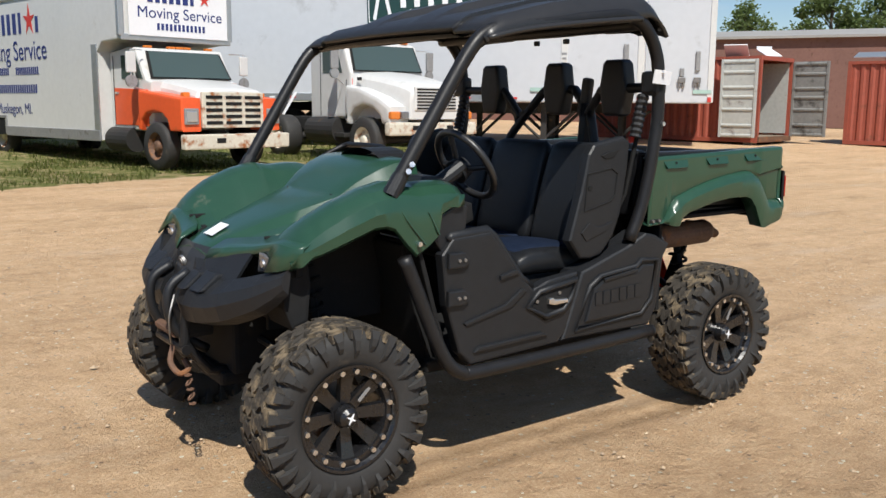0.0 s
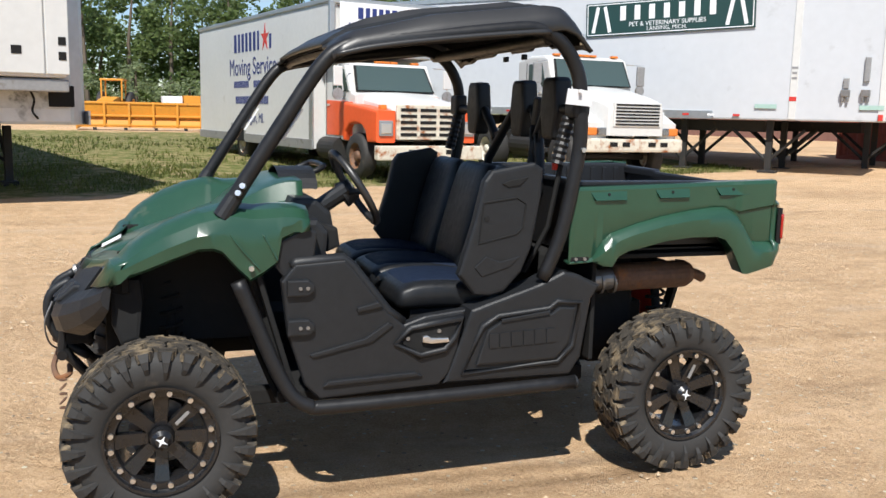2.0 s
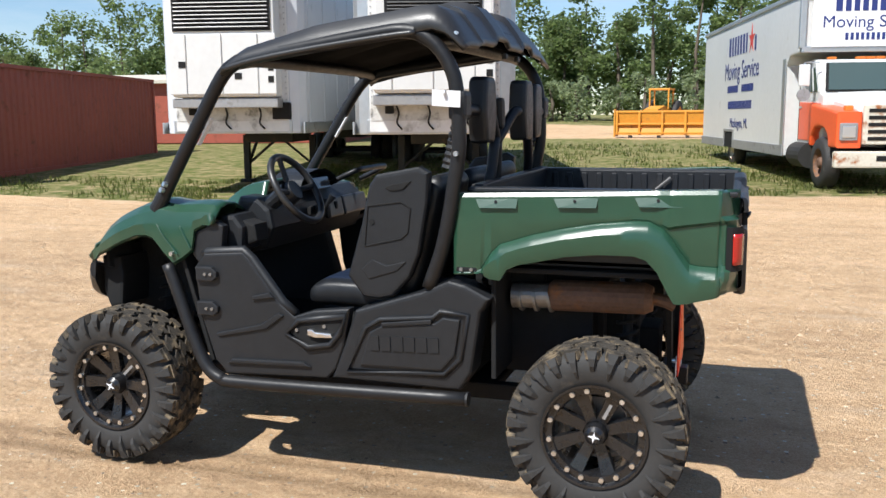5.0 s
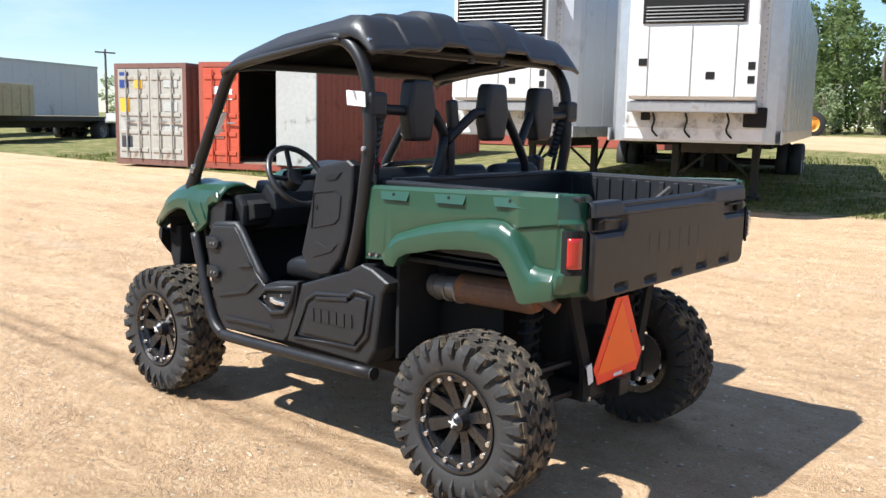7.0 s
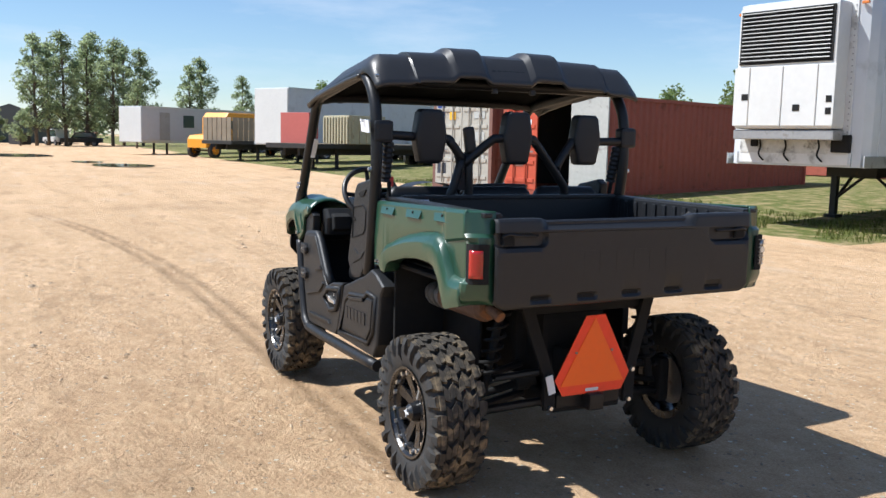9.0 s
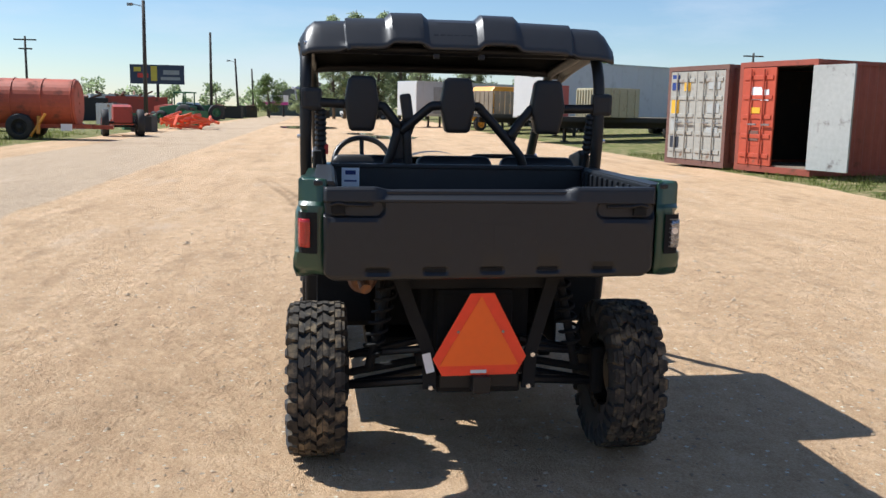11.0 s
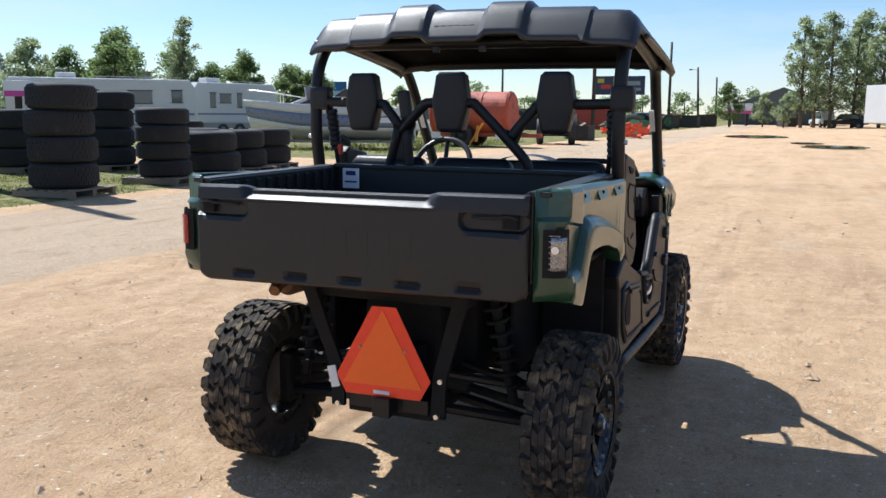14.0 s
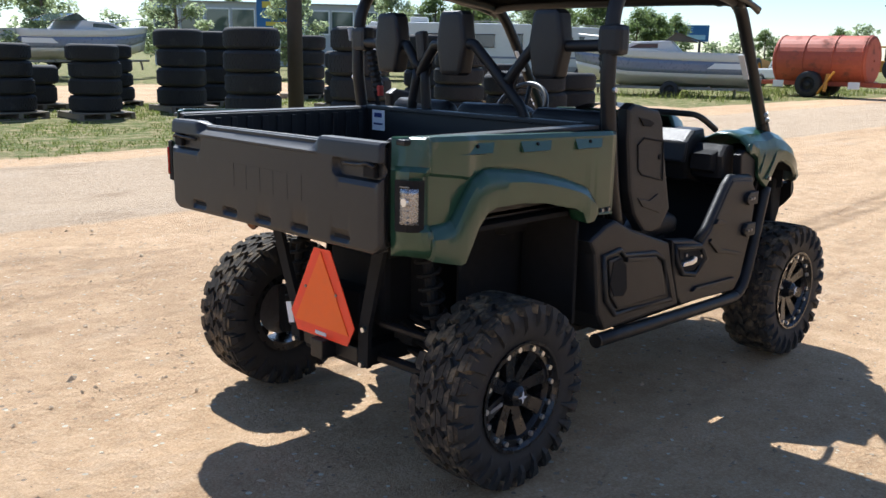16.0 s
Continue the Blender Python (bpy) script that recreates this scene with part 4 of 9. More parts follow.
        part("fuel_tank", cyls(((s * 0.95, 0.10, 0.55), (s * 0.95, 0.95, 0.55), 0.25), seg=20), CHASSIS, t, "dark cylindrical fuel tank")
    lamp_row(cab, (-0.7, -0.18, 0, 0.18, 0.7), 0.0, 2.39, AMBER, (0.16, 0.1, 0.05))
    # bonnet and wings
    bm = bmesh.new()
    add_loft(bm, [[(-w, y, 0.9), (-w, y, zt - 0.14), (-w + 0.05, y, zt - 0.04), (-w + 0.14, y, zt), (0, y, zt + 0.02), (w - 0.14, y, zt), (w - 0.05, y, zt - 0.04), (w, y, zt - 0.14), (w, y, 0.9)]
                  for y, w, zt in ((-1.80, 0.74, 1.50), (-1.74, 0.77, 1.55), (-1.2, 0.79, 1.64), (-0.7, 0.81, 1.71), (-0.36, 0.84, 1.76))], cap=True)
    part("bonnet", bm, WHITE_PAINT, t, "white bonnet", smooth="edges")
    for s in (-1, 1):
        outline = [(-1.84, 0.76), (-1.40, 0.76), (-1.33, 0.96), (-1.14, 1.09), (-0.86, 1.13), (-0.58, 1.09), (-0.40, 0.94), (-0.34, 0.76), (-0.28, 0.76), (-0.28, 1.54), (-1.0, 1.47), (-1.84, 1.38)]
        wing = part("wing", slab(outline, s * 0.70, s * 1.13, "x", 0.06, 3), ORANGE_PAINT, t, "orange front wing")
        part("headlamp_bezel", boxes(((s * 0.935, -1.85, 1.04), (0.30, 0.05, 0.30)), bevel=0.02), GREY_TRIM, wing)
        part("headlamp", boxes(((s * 0.935, -1.875, 1.04), (0.22, 0.03, 0.20)), bevel=0.012), CHROME, wing, "rectangular headlamp")
        part("marker_lamp", boxes(((s * 0.86, -1.55, 1.44), (0.14, 0.12, 0.10)), bevel=0.02), AMBER, wing)
        truck_wheel(t, s * 0.98, -0.86, 0.46, 0.28, RUSTPIPE, s)
    gr = part("grille", boxes(((0, -1.83, 1.16), (1.40, 0.07, 0.68)), bevel=0.02), RUSTY_WHITE, t, "rusted white egg-crate grille")
    for r in range(5):
        for c in range(3):
            part("grille_opening", boxes(((-0.44 + c * 0.44, -1.868, 0.92 + r * 0.12), (0.36, 0.012, 0.062))), DARK, gr)
    part("bumper", boxes(((0, -1.96, 0.57), (2.40, 0.16, 0.28)), bevel=0.03), RUSTY_WHITE, t, "rusted white steel bumper")
    for s in (-0.42, 0.42):
        part("tow_hole", boxes(((s, -2.044, 0.59), (0.20, 0.01, 0.09)), bevel=0.004), DARK, t)
    part("frame", boxes(((0, 3.8, 0.58), (0.9, 10.6, 0.20)), bevel=0.02), CHASSIS, t, "black chassis")
    for s in (-1, 1):
        truck_wheel(t, s * 1.02, 6.07, 0.46, 0.28, RUSTY_WHITE, s)
    for bar in (((-1.0, 6.07, 0.46), (1.0, 6.07, 0.46), 0.09), ((-0.95, -0.86, 0.46), (0.95, -0.86, 0.46), 0.07)):
        part("axle", cyls(bar), CHASSIS, t)
    return t


build_box_truck(place(3.80, 14.85, 12.7))


def build_tractor(m):
    """White bonneted road tractor without a trailer; the grille is near local y = -0.66."""
    t = thing("truck_tractor", "white bonneted truck tractor with slatted grille and bare chassis", "truck", m)
    bm = bmesh.new()
    add_loft(bm, [[(-w, y, 1.0), (-w, y, zt - 0.26), (-w + 0.03, y, zt - 0.13), (-w + 0.11, y, zt - 0.04), (-w + 0.25, y, zt), (0, y, zt + 0.03), (w - 0.25, y, zt), (w - 0.11, y, zt - 0.04), (w - 0.03, y, zt - 0.13), (w, y, zt - 0.26), (w, y, 1.0)]
                  for y, w, zt in ((-0.66, 0.64, 1.62), (-0.62, 0.68, 1.69), (-0.50, 0.72, 1.75), (-0.2, 0.76, 1.82), (0.3, 0.81, 1.91), (0.8, 0.86, 1.98), (1.2, 0.92, 2.03))], cap=True)
    part("bonnet", bm, WHITE_PAINT, t, "white sloping bonnet", smooth="edges")
    for s in (-1, 1):
        outline = [(-0.52, 0.90), (-0.20, 0.90), (-0.13, 1.07), (0.10, 1.22), (0.445, 1.29), (0.79, 1.22), (0.97, 1.05), (1.03, 0.88), (1.16, 0.88), (1.16, 1.72), (0.60, 1.66), (-0.10, 1.46), (-0.52, 1.26)]
        wing = part("wing", slab(outline, s * 0.60, s * 1.13, "x", 0.11, 4), WHITE_PAINT, t, smooth="edges")
        part("headlamp", boxes(((s * 0.74, -0.55, 1.08), (0.26, 0.10, 0.16)), bevel=0.02), CLEAR_LENS, wing)
        part("indicator", boxes(((s * 1.0, -0.50, 1.08), (0.24, 0.14, 0.16)), bevel=0.03), AMBER, wing, "amber side lamp")
        truck_wheel(t, s * 1.02, 0.445, 0.52, 0.28, RUSTY_WHITE, s)
        part("fuel_tank", cyls(((s * 0.92, 1.55, 0.72), (s * 0.92, 2.75, 0.72), 0.30), seg=20), CHASSIS, t, "dark cylindrical fuel tank")
        truck_wheel(t, s * 0.98, 4.05, 0.52, 0.44, RUSTY_WHITE, s)
        part("side_vent", boxes(((s * 0.93, 0.86, 1.86), (0.02, 0.16, 0.07)), bevel=0.006), DARK, t)
        part("badge", boxes(((s * 0.975, 1.12, 1.80), (0.02, 0.12, 0.14)), bevel=0.006), RED_INK, t)
    part("grille", boxes(((0, -0.655, 1.43), (1.16, 0.06, 0.50)), bevel=0.02), WHITE_PAINT, t)
    for k in range(7):
        part("grille_slot", boxes(((0, -0.688, 1.23 + 0.066 * k), (1.06, 0.012, 0.036))), DARK, t)
    part("bumper", boxes(((0, -0.54, 0.80), (2.42, 0.20, 0.28)), bevel=0.05), RUSTY_WHITE, t, "rust-stained white front bumper")
    for x in (-0.52, -0.22, 0.42, 0.72):
        part("bumper_slot", boxes(((x, -0.645, 0.82), (0.18, 0.012, 0.09)), bevel=0.004), DARK, t)
    cab = part("cab", slab([(1.02, 1.0), (2.76, 0.95), (2.76, 2.62), (2.2, 2.72), (1.50, 2.70), (1.34, 2.64), (1.06, 2.0)], -1.02, 1.02, "x", 0.10, 4), WHITE_PAINT, t, "white cab")
    glass = [(-0.92, 1.035, 2.05), (0.92, 1.035, 2.05), (0.86, 1.29, 2.60), (-0.86, 1.29, 2.60)]
    part("windscreen_rubber", pane(grown(glass, 0.045), 0.02), DARK, cab)
    part("windscreen", pane([Vector(g) + Vector((0, -0.012, 0.006)) for g in glass], 0.02), CAB_GLASS, cab)
    for s in (-1, 1):
        part("door_window", slab([(1.40, 2.00), (2.20, 2.00), (2.20, 2.52), (1.58, 2.52)], s * 1.01, s * 1.028, "x", 0.004), CAB_GLASS, cab)
        part("vent_post", pane([(s * 1.032, 1.62, 2.0), (s * 1.032, 1.66, 2.0), (s * 1.032, 1.74, 2.52), (s * 1.032, 1.70, 2.52)], 0.012), WHITE_PAINT, cab)
        part("door_seam", boxes(((s * 1.022, 2.30, 1.80), (0.008, 0.02, 1.5)), ((s * 1.022, 1.24, 1.45), (0.008, 0.02, 0.8))), DARK, cab)
        mir = part("mirror", boxes(((s * 1.34, 1.22, 2.30), (0.20, 0.06, 0.44)), bevel=0.02), GREY_TRIM, cab)
        part("mirror_arm", tubes(([(s * 1.02, 1.35, 2.56), (s * 1.34, 1.22, 2.54), (s * 1.34, 1.22, 1.90), (s * 1.02, 1.35, 1.75)], 0.013), seg=6), CHROME, mir)
        part("round_mirror", cyls(((s * 1.34, 1.20, 1.98), (s * 1.34, 1.26, 1.98), 0.11)), GREY_TRIM, cab)
        part("step", boxes(((s * 0.98, 1.45, 0.62), (0.34, 0.6, 0.10)), bevel=0.02), CHASSIS, t)
    lamp_row(cab, (-0.75, -0.18, 0, 0.18, 0.75), 1.45, 2.72, AMBER, (0.16, 0.1, 0.05))
    part("frame", boxes(((-0.42, 2.4, 0.82), (0.10, 5.0, 0.26)), ((0.42, 2.4, 0.82), (0.10, 5.0, 0.26)), ((0, 4.05, 0.95), (0.9, 0.9, 0.10)), ((0, 2.6, 0.86), (0.9, 0.2, 0.2)), bevel=0.01), CHASSIS, t, "bare black chassis rails")
    for bar in (((-0.95, 0.445, 0.52), (0.95, 0.445, 0.52), 0.07), ((-0.95, 4.05, 0.52), (0.95, 4.05, 0.52), 0.09)):
        part("axle", cyls(bar), CHASSIS, t)
    return t


build_tractor(place(8.44, 13.0, 4.5))

SIGN_GREEN = material("dark_green_sign", (0.012, 0.045, 0.042), 0.45, vary=0.1, scale=4)
PLACARD = material("pale_green_placard", (0.35, 0.5, 0.45), 0.5, scale=8)


def build_dry_van(label, m, signed):
    """Long white trailer seen along its side; local x runs along it to its nose, the seen side looks along -y."""
    t = thing("semi_trailer", label, "trailer", m, group="white semi-trailers")
    L, z0, z1 = 15.6, 1.28, 4.50
    part("body", boxes(((L / 2, 1.3, (z0 + z1) / 2), (L, 2.6, z1 - z0)), bevel=0.04), TRAILER_WHITE, t, "smooth white panelled body")
    part("rail", boxes(((L / 2 - 1.9, -0.005, z0 + 0.10), (L - 3.8, 0.05, 0.20)), bevel=0.008), ALU, t, "aluminium lower rail")
    part("rail", boxes(((L / 2, -0.005, z1 - 0.06), (L, 0.05, 0.12)), bevel=0.008), ALU, t, "aluminium upper rail")
    for x in (0.3, L - 1.95, L - 0.03):
        part("post", boxes(((x, -0.008, (z0 + z1) / 2), (0.16, 0.03, z1 - z0 - 0.05)), bevel=0.006), WHITE_PAINT, t)
    part("post_mark", boxes(((L - 1.95, -0.026, 1.78), (0.16, 0.006, 0.10))), RED_INK, t, "red maker's plate")
    part("post_print", boxes(((L - 1.95, -0.026, 2.5), (0.14, 0.006, 0.05)), ((L - 1.95, -0.026, 2.38), (0.10, 0.006, 0.05)), ((L - 1.95, -0.026, 2.26), (0.12, 0.006, 0.05))), GREY_TRIM, t)
    for k in range(20):
        part("reflector", boxes(((0.6 + k * 0.62, -0.034, z0 + 0.10), (0.16, 0.012, 0.05))), RED_INK if k % 2 else PAPER, t)
    part("end_lamp", boxes(((L - 0.05, -0.03, z0 + 0.10), (0.10, 0.05, 0.14)), bevel=0.01), RED_INK, t, "red side lamp")
    if signed:
        sign = new("sign")
        sign.parent = t
        sign.empty_display_size = 0.2
        sign.matrix_local = pose(L - 5.08, -0.03, 3.80, 0, -1.8, 0)
        part("board", boxes(((0, 0, 0), (4.3, 0.04, 0.84)), bevel=0.01), SIGN_GREEN, sign, "dark green sign with white lettering")
        for c, d in (((0, -0.022, 0.38), (4.2, 0.006, 0.022)), ((0, -0.022, -0.38), (4.2, 0.006, 0.022)), ((-2.1, -0.022, 0), (0.022, 0.006, 0.76)), ((2.1, -0.022, 0), (0.022, 0.006, 0.76))):
            part("sign_border", boxes((c, d)), PAPER, sign)
        for s in (-1, 1):
            for q in (-0.16, 0.16):
                part("name_block", boxes(((s * 1.72 + q, -0.024, 0.0), (0.09, 0.006, 0.66), pose(0, 0, 0, 0, 12 if q < 0 else -12, 0))), PAPER, sign)
        for k in range(7):
            part("name_block", boxes(((-1.14 + 0.38 * k, -0.024, 0.13), (0.15, 0.006, 0.36))), PAPER, sign)
        writing("PET & VETERINARY SUPPLIES", 0.155, PAPER, sign, pose(0, -0.024, -0.16, 90))
        writing("LANSING, MICH.", 0.14, PAPER, sign, pose(0, -0.024, -0.29, 90))
    for x, h in ((L - 0.40, 0.55), (L - 0.82, 0.24)):
        br = part("hose_bracket", boxes(((x, -0.04, 1.90 + h), (0.12, 0.06, h)), bevel=0.02), GREY_TRIM, t)
        part("gladhand", boxes(((x, -0.06, 1.92), (0.20, 0.08, 0.16)), ((x - 0.05, -0.06, 1.80), (0.05, 0.06, 0.14)), ((x + 0.06, -0.06, 1.78), (0.05, 0.06, 0.12)), bevel=0.015), STEEL, br)
    for x in (L - 2.55, L - 0.25):
        part("placard", boxes(((x, -0.034, 1.60), (0.5, 0.012, 0.10))), PLACARD, t)
    part("frame", boxes(((L - 4.4, 1.3, 1.12), (3.4, 1.1, 0.28)), bevel=0.01), CHASSIS, t, "black underframe")
    part("bogie_frame", boxes(((2.6, 1.3, 1.12), (4.6, 1.1, 0.28)), bevel=0.01), CHASSIS, t)
    for x in (L - 4.6, L - 2.5):
        for y in (0.45, 2.15):
            leg = part("support_leg", boxes(((x, y, 0.62), (0.15, 0.15, 1.3)), ((x, y, 0.03), (0.42, 0.36, 0.06)), bevel=0.01), CHASSIS, t)
            part("brace", tubes(([(x, y, 0.25), (x - 0.9, y, 1.05)], 0.045), ([(x, y, 0.3), (x + 0.8, y, 1.05)], 0.04), seg=6), CHASSIS, leg)
    for x in (1.5, 2.8):
        for y, s in ((0.2, -1), (2.4, 1)):
            w = truck_wheel(t, 0, 0, 0.52, 0.5, ALU, s)
            w.matrix_local = pose(x, y, 0.52, 0, 0, 90)
    for bar in (((1.5, 0.2, 0.52), (1.5, 2.4, 0.52), 0.06), ((2.8, 0.2, 0.52), (2.8, 2.4, 0.52), 0.06)):
        part("axle", cyls(bar), CHASSIS, t)
    return t


van_turn = radians(-50)
for ahead, aside, label, signed in ((0.0, 0.0, "long white semi-trailer with a dark green sign on its side", True), (1.8, 3.25, "plain white semi-trailer parked beside the signed one", False)):
    vx = 14.59 + (ahead - 15.6) * math.cos(van_turn) - aside * math.sin(van_turn)
    vy = 12.08 + (ahead - 15.6) * math.sin(van_turn) + aside * math.cos(van_turn)
    build_dry_van(label, pose(vx, vy, 0.24, 0, 0, -50), signed)


def corrugated(bm, x0, x1, z0, z1, y, depth=0.036, pitch=0.28):
    """A trapezoid-corrugated wall in the xz plane at y; ribs stand out along -y."""
    n = max(2, int(round((x1 - x0) / pitch)))
    p = (x1 - x0) / n
    xs = []
    for k in range(n):
        a = x0 + k * p
        xs += [(a, 0), (a + p * 0.30, 0), (a + p * 0.5, depth), (a + p * 0.80, depth)]
    xs.append((x1, 0))
    add_loft(bm, [[(x, y + d, z) for x, d in xs] for z in (z0, z1)])


def container_door(parent, w, h, mat, bars=2, cor=True, name="door"):
    """A container door leaf lying from x = 0 to w, outside looking along -y."""
    d = part(name, boxes(((w / 2, 0.025, h / 2), (w, 0.05, h)), bevel=0.008), mat, parent)
    if cor:
        for k in range(5):
            part("stiffener", boxes(((w / 2, -0.008, h * (0.10 + 0.2 * k)), (w - 0.14, 0.03, 0.10)), bevel=0.01), mat, d)
    for b in range(bars):
        x = w * (0.3 + 0.4 * b)
        part("lock_rod", cyls(((x, -0.05, 0.03), (x, -0.05, h - 0.03), 0.022), seg=8), mat, d)
        part("lock_handle", boxes(((x + 0.12, -0.055, h * 0.42), (0.30, 0.025, 0.04)), bevel=0.006), STEEL, d)
    return d


def build_container(name, label, m, L, side_mat, frame_mat, doors=None, group="shipping containers"):
    """Front (door end) at local y = 0 looking along -y, body towards +y."""
    t = thing(name, label, "container", m, group=group)
    W, H = 2.44, 2.59
    fr = bmesh.new()
    for x in (-W / 2 + 0.06, W / 2 - 0.06):
        for y in (0.06, L - 0.06):
            add_box(fr, (x, y, H / 2), (0.12, 0.12, H))
        for z in (0.07, H - 0.05):
            add_box(fr, (x, L / 2, z), (0.12, L - 0.24, 0.13 if z < 1 else 0.09))
    for y in (0.06, L - 0.06):
        add_box(fr, (0, y, 0.07), (W - 0.24, 0.12, 0.14))
        add_box(fr, (0, y, H - 0.06), (W - 0.24, 0.12, 0.12))
    part("frame", fr, frame_mat, t)
    for s in (-1, 1):
        bm = bmesh.new()
        corrugated(bm, 0.12, L - 0.12, 0.13, H - 0.08, 0.0)
        ob = part("side_wall", bm, side_mat, t)
        ob.matrix_local = pose(s * (W / 2 - 0.045), 0, 0, 0, 0, 90) if s > 0 else pose(-W / 2 + 0.045, L, 0, 0, 0, -90)
        solid(ob, 0.006, 0)
    part("roof", boxes(((0, L / 2, H - 0.045), (W - 0.22, L - 0.2, 0.03))), side_mat, t)
    part("floor", boxes(((0, L / 2, 0.15), (W - 0.2, L - 0.2, 0.05))), WOOD, t)
    part("end_wall", boxes(((0, L - 0.05, H / 2), (W - 0.24, 0.03, H - 0.26))), side_mat, t)
    return t


def sticker(parent, x, z, w, h, mat, y=-0.012):
    return part("sticker", boxes(((x, y, z), (w, 0.004, h))), mat, parent)


BLUE_ST = material("blue_sticker", (0.02, 0.05, 0.22), 0.5, scale=10)
YELL_ST = material("yellow_sticker", (0.75, 0.42, 0.03), 0.5, scale=10)
cw = build_container("shipping_container", "weathered white shipping container with closed doors and rust streaks", place(-17.75, 8.97, 15, 0.17), 6.06, CONT_BROWN, CONT_BROWN)
for s in (0, 1):
    d = container_door(cw, 1.09, 2.30, CONT_WHITE)
    d.location = (-1.10 + s * 1.11, 0.0, 0.15)
    if s == 0:
        sticker(d, 0.22, 2.02, 0.30, 0.40, BLUE_ST); sticker(d, 0.72, 1.95, 0.26, 0.30, YELL_ST)
        sticker(d, 0.24, 1.38, 0.32, 0.40, YELL_ST); sticker(d, 0.28, 0.42, 0.36, 0.34, INK)
        sticker(d, 0.24, 0.88, 0.30, 0.30, DOOR_GREY)
    else:
        for r in range(3):
            sticker(d, 0.70, 1.95 - 0.6 * r, 0.46, 0.24, DOOR_GREY)
cr = build_container("shipping_container", "rust-red shipping container with one door swung open", place(-14.95, 9.70, 16, 0.18), 12.0, RUST_RED, RUST_RED)
d = container_door(cr, 1.09, 2.30, BRIGHT_RED); d.location = (-1.10, 0.0, 0.15)
sticker(d, 0.50, 1.70, 0.34, 0.30, PAPER); sticker(d, 0.78, 1.66, 0.26, 0.26, PAPER); sticker(d, 0.5, 1.3, 0.3, 0.14, YELL_ST); sticker(d, 0.45, 0.7, 0.4, 0.24, CONT_BROWN)
d = container_door(cr, 1.09, 2.30, DOOR_GREY, bars=0, cor=False); d.matrix_local = pose(1.12, -0.03, 0.15, 0, 0, 3)
tagged(d, "grey inner face of the open door")
# near-black sheets over the red walls and roof stand in for deep shade inside
for lx in (-1.12, 1.12):
    part("inner_sheet", boxes(((lx, 6.0, 1.34), (0.02, 11.6, 2.2))), CHASSIS, cr, "dark sheet painting the shade inside")
part("shade_ceiling", boxes(((0, 6.0, 2.47), (2.2, 11.6, 0.02))), CHASSIS, cr)
# containers by the far fence: an open one with its doors swung round, and one beyond it
DARK_DOOR = material("dark_grey_blotched_door", (0.20, 0.20, 0.19), 0.65, vary=0.2, scale=4, spot=(0.06, 0.055, 0.05), spot_amount=0.4, spot_scale=2.5)


def inner_leaf(parent, m, mat, label):
    """An open door leaf whose ribbed inner face looks along its local +y."""
    d = part("door", boxes(((0.56, 0.025, 1.17), (1.12, 0.05, 2.34)), bevel=0.008), mat, parent, label)
    d.matrix_local = m
    part("door_edge", boxes(((0.04, 0.055, 1.17), (0.08, 0.05, 2.34)), bevel=0.008), mat, d)
    part("door_edge", boxes(((1.08, 0.055, 1.17), (0.08, 0.05, 2.34)), bevel=0.008), mat, d)
    for z in (0.06, 0.36, 0.84, 1.22, 1.50, 1.95, 2.26):
        part("stiffener", slab([(0.05, z - 0.055), (0.085, z - 0.02), (0.085, z + 0.02), (0.05, z + 0.055)], 0.09, 1.03, "x"), mat, d)
    return d


c1 = build_container("shipping_container", "rust-red open container with both doors swung out", place(22.0, 13.28, 11.5, 0.36), 6.06, RUST_RED, RUST_RED)
inner_leaf(c1, pose(-1.34, 0.02, 0.15, 0, 0, 94), DOOR_GREY, "pale grey inner face of the folded-back door")
inner_leaf(c1, pose(1.22, -1.13, 0.15, 0, 0, 90), DARK_DOOR, "dark grey blotched inner face of the open door")
part("inner_sheet", boxes(((1.10, 2.4, 1.34), (0.02, 4.6, 2.2))), DOOR_GREY, c1, "pale inner wall")
part("sill", boxes(((0, -0.03, 0.09), (2.40, 0.06, 0.16)), bevel=0.01), RUSTPIPE, c1)
for bx in (-1.0, 1.0):
    for by in (0.3, 5.7):
        part("footing", boxes(((bx, by, -0.04), (0.3, 0.3, 0.09)), bevel=0.01), WOOD, c1)
c2 = build_container("shipping_container", "faded red corrugated container standing side on", place(25.5, 12.6, 191.5), 12.0, RUST_RED, RUST_RED)
for k, (z, h) in enumerate(((2.05, 0.07), (1.95, 0.07), (1.85, 0.07), (1.75, 0.07), (1.62, 0.07), (1.52, 0.07), (1.42, 0.07), (1.28, 0.07))):
    part("marking_bar", boxes(((1.212, 1.55, z), (0.006, 0.10, h))), PAPER, c2)
part("sticker", boxes(((1.212, 2.05, 1.55), (0.006, 0.16, 0.14))), YELL_ST, c2)
part("sticker", boxes(((1.212, 2.05, 1.30), (0.006, 0.16, 0.14))), PAPER, c2)


def loose_sheet(x, y, z, rx, ry, rz, size, mat, label):
    t = thing("metal_sheet", label, "sheet metal", pose(x, y, z, rx, ry, rz), group="sheets on the container roof")
    part("panel", boxes(((0, 0, 0), (size[0], size[1], 0.03)), bevel=0.008), mat, t)
    part("lip", boxes(((size[0] / 2, 0, 0.04), (0.03, size[1], 0.10)), bevel=0.006), mat, t)


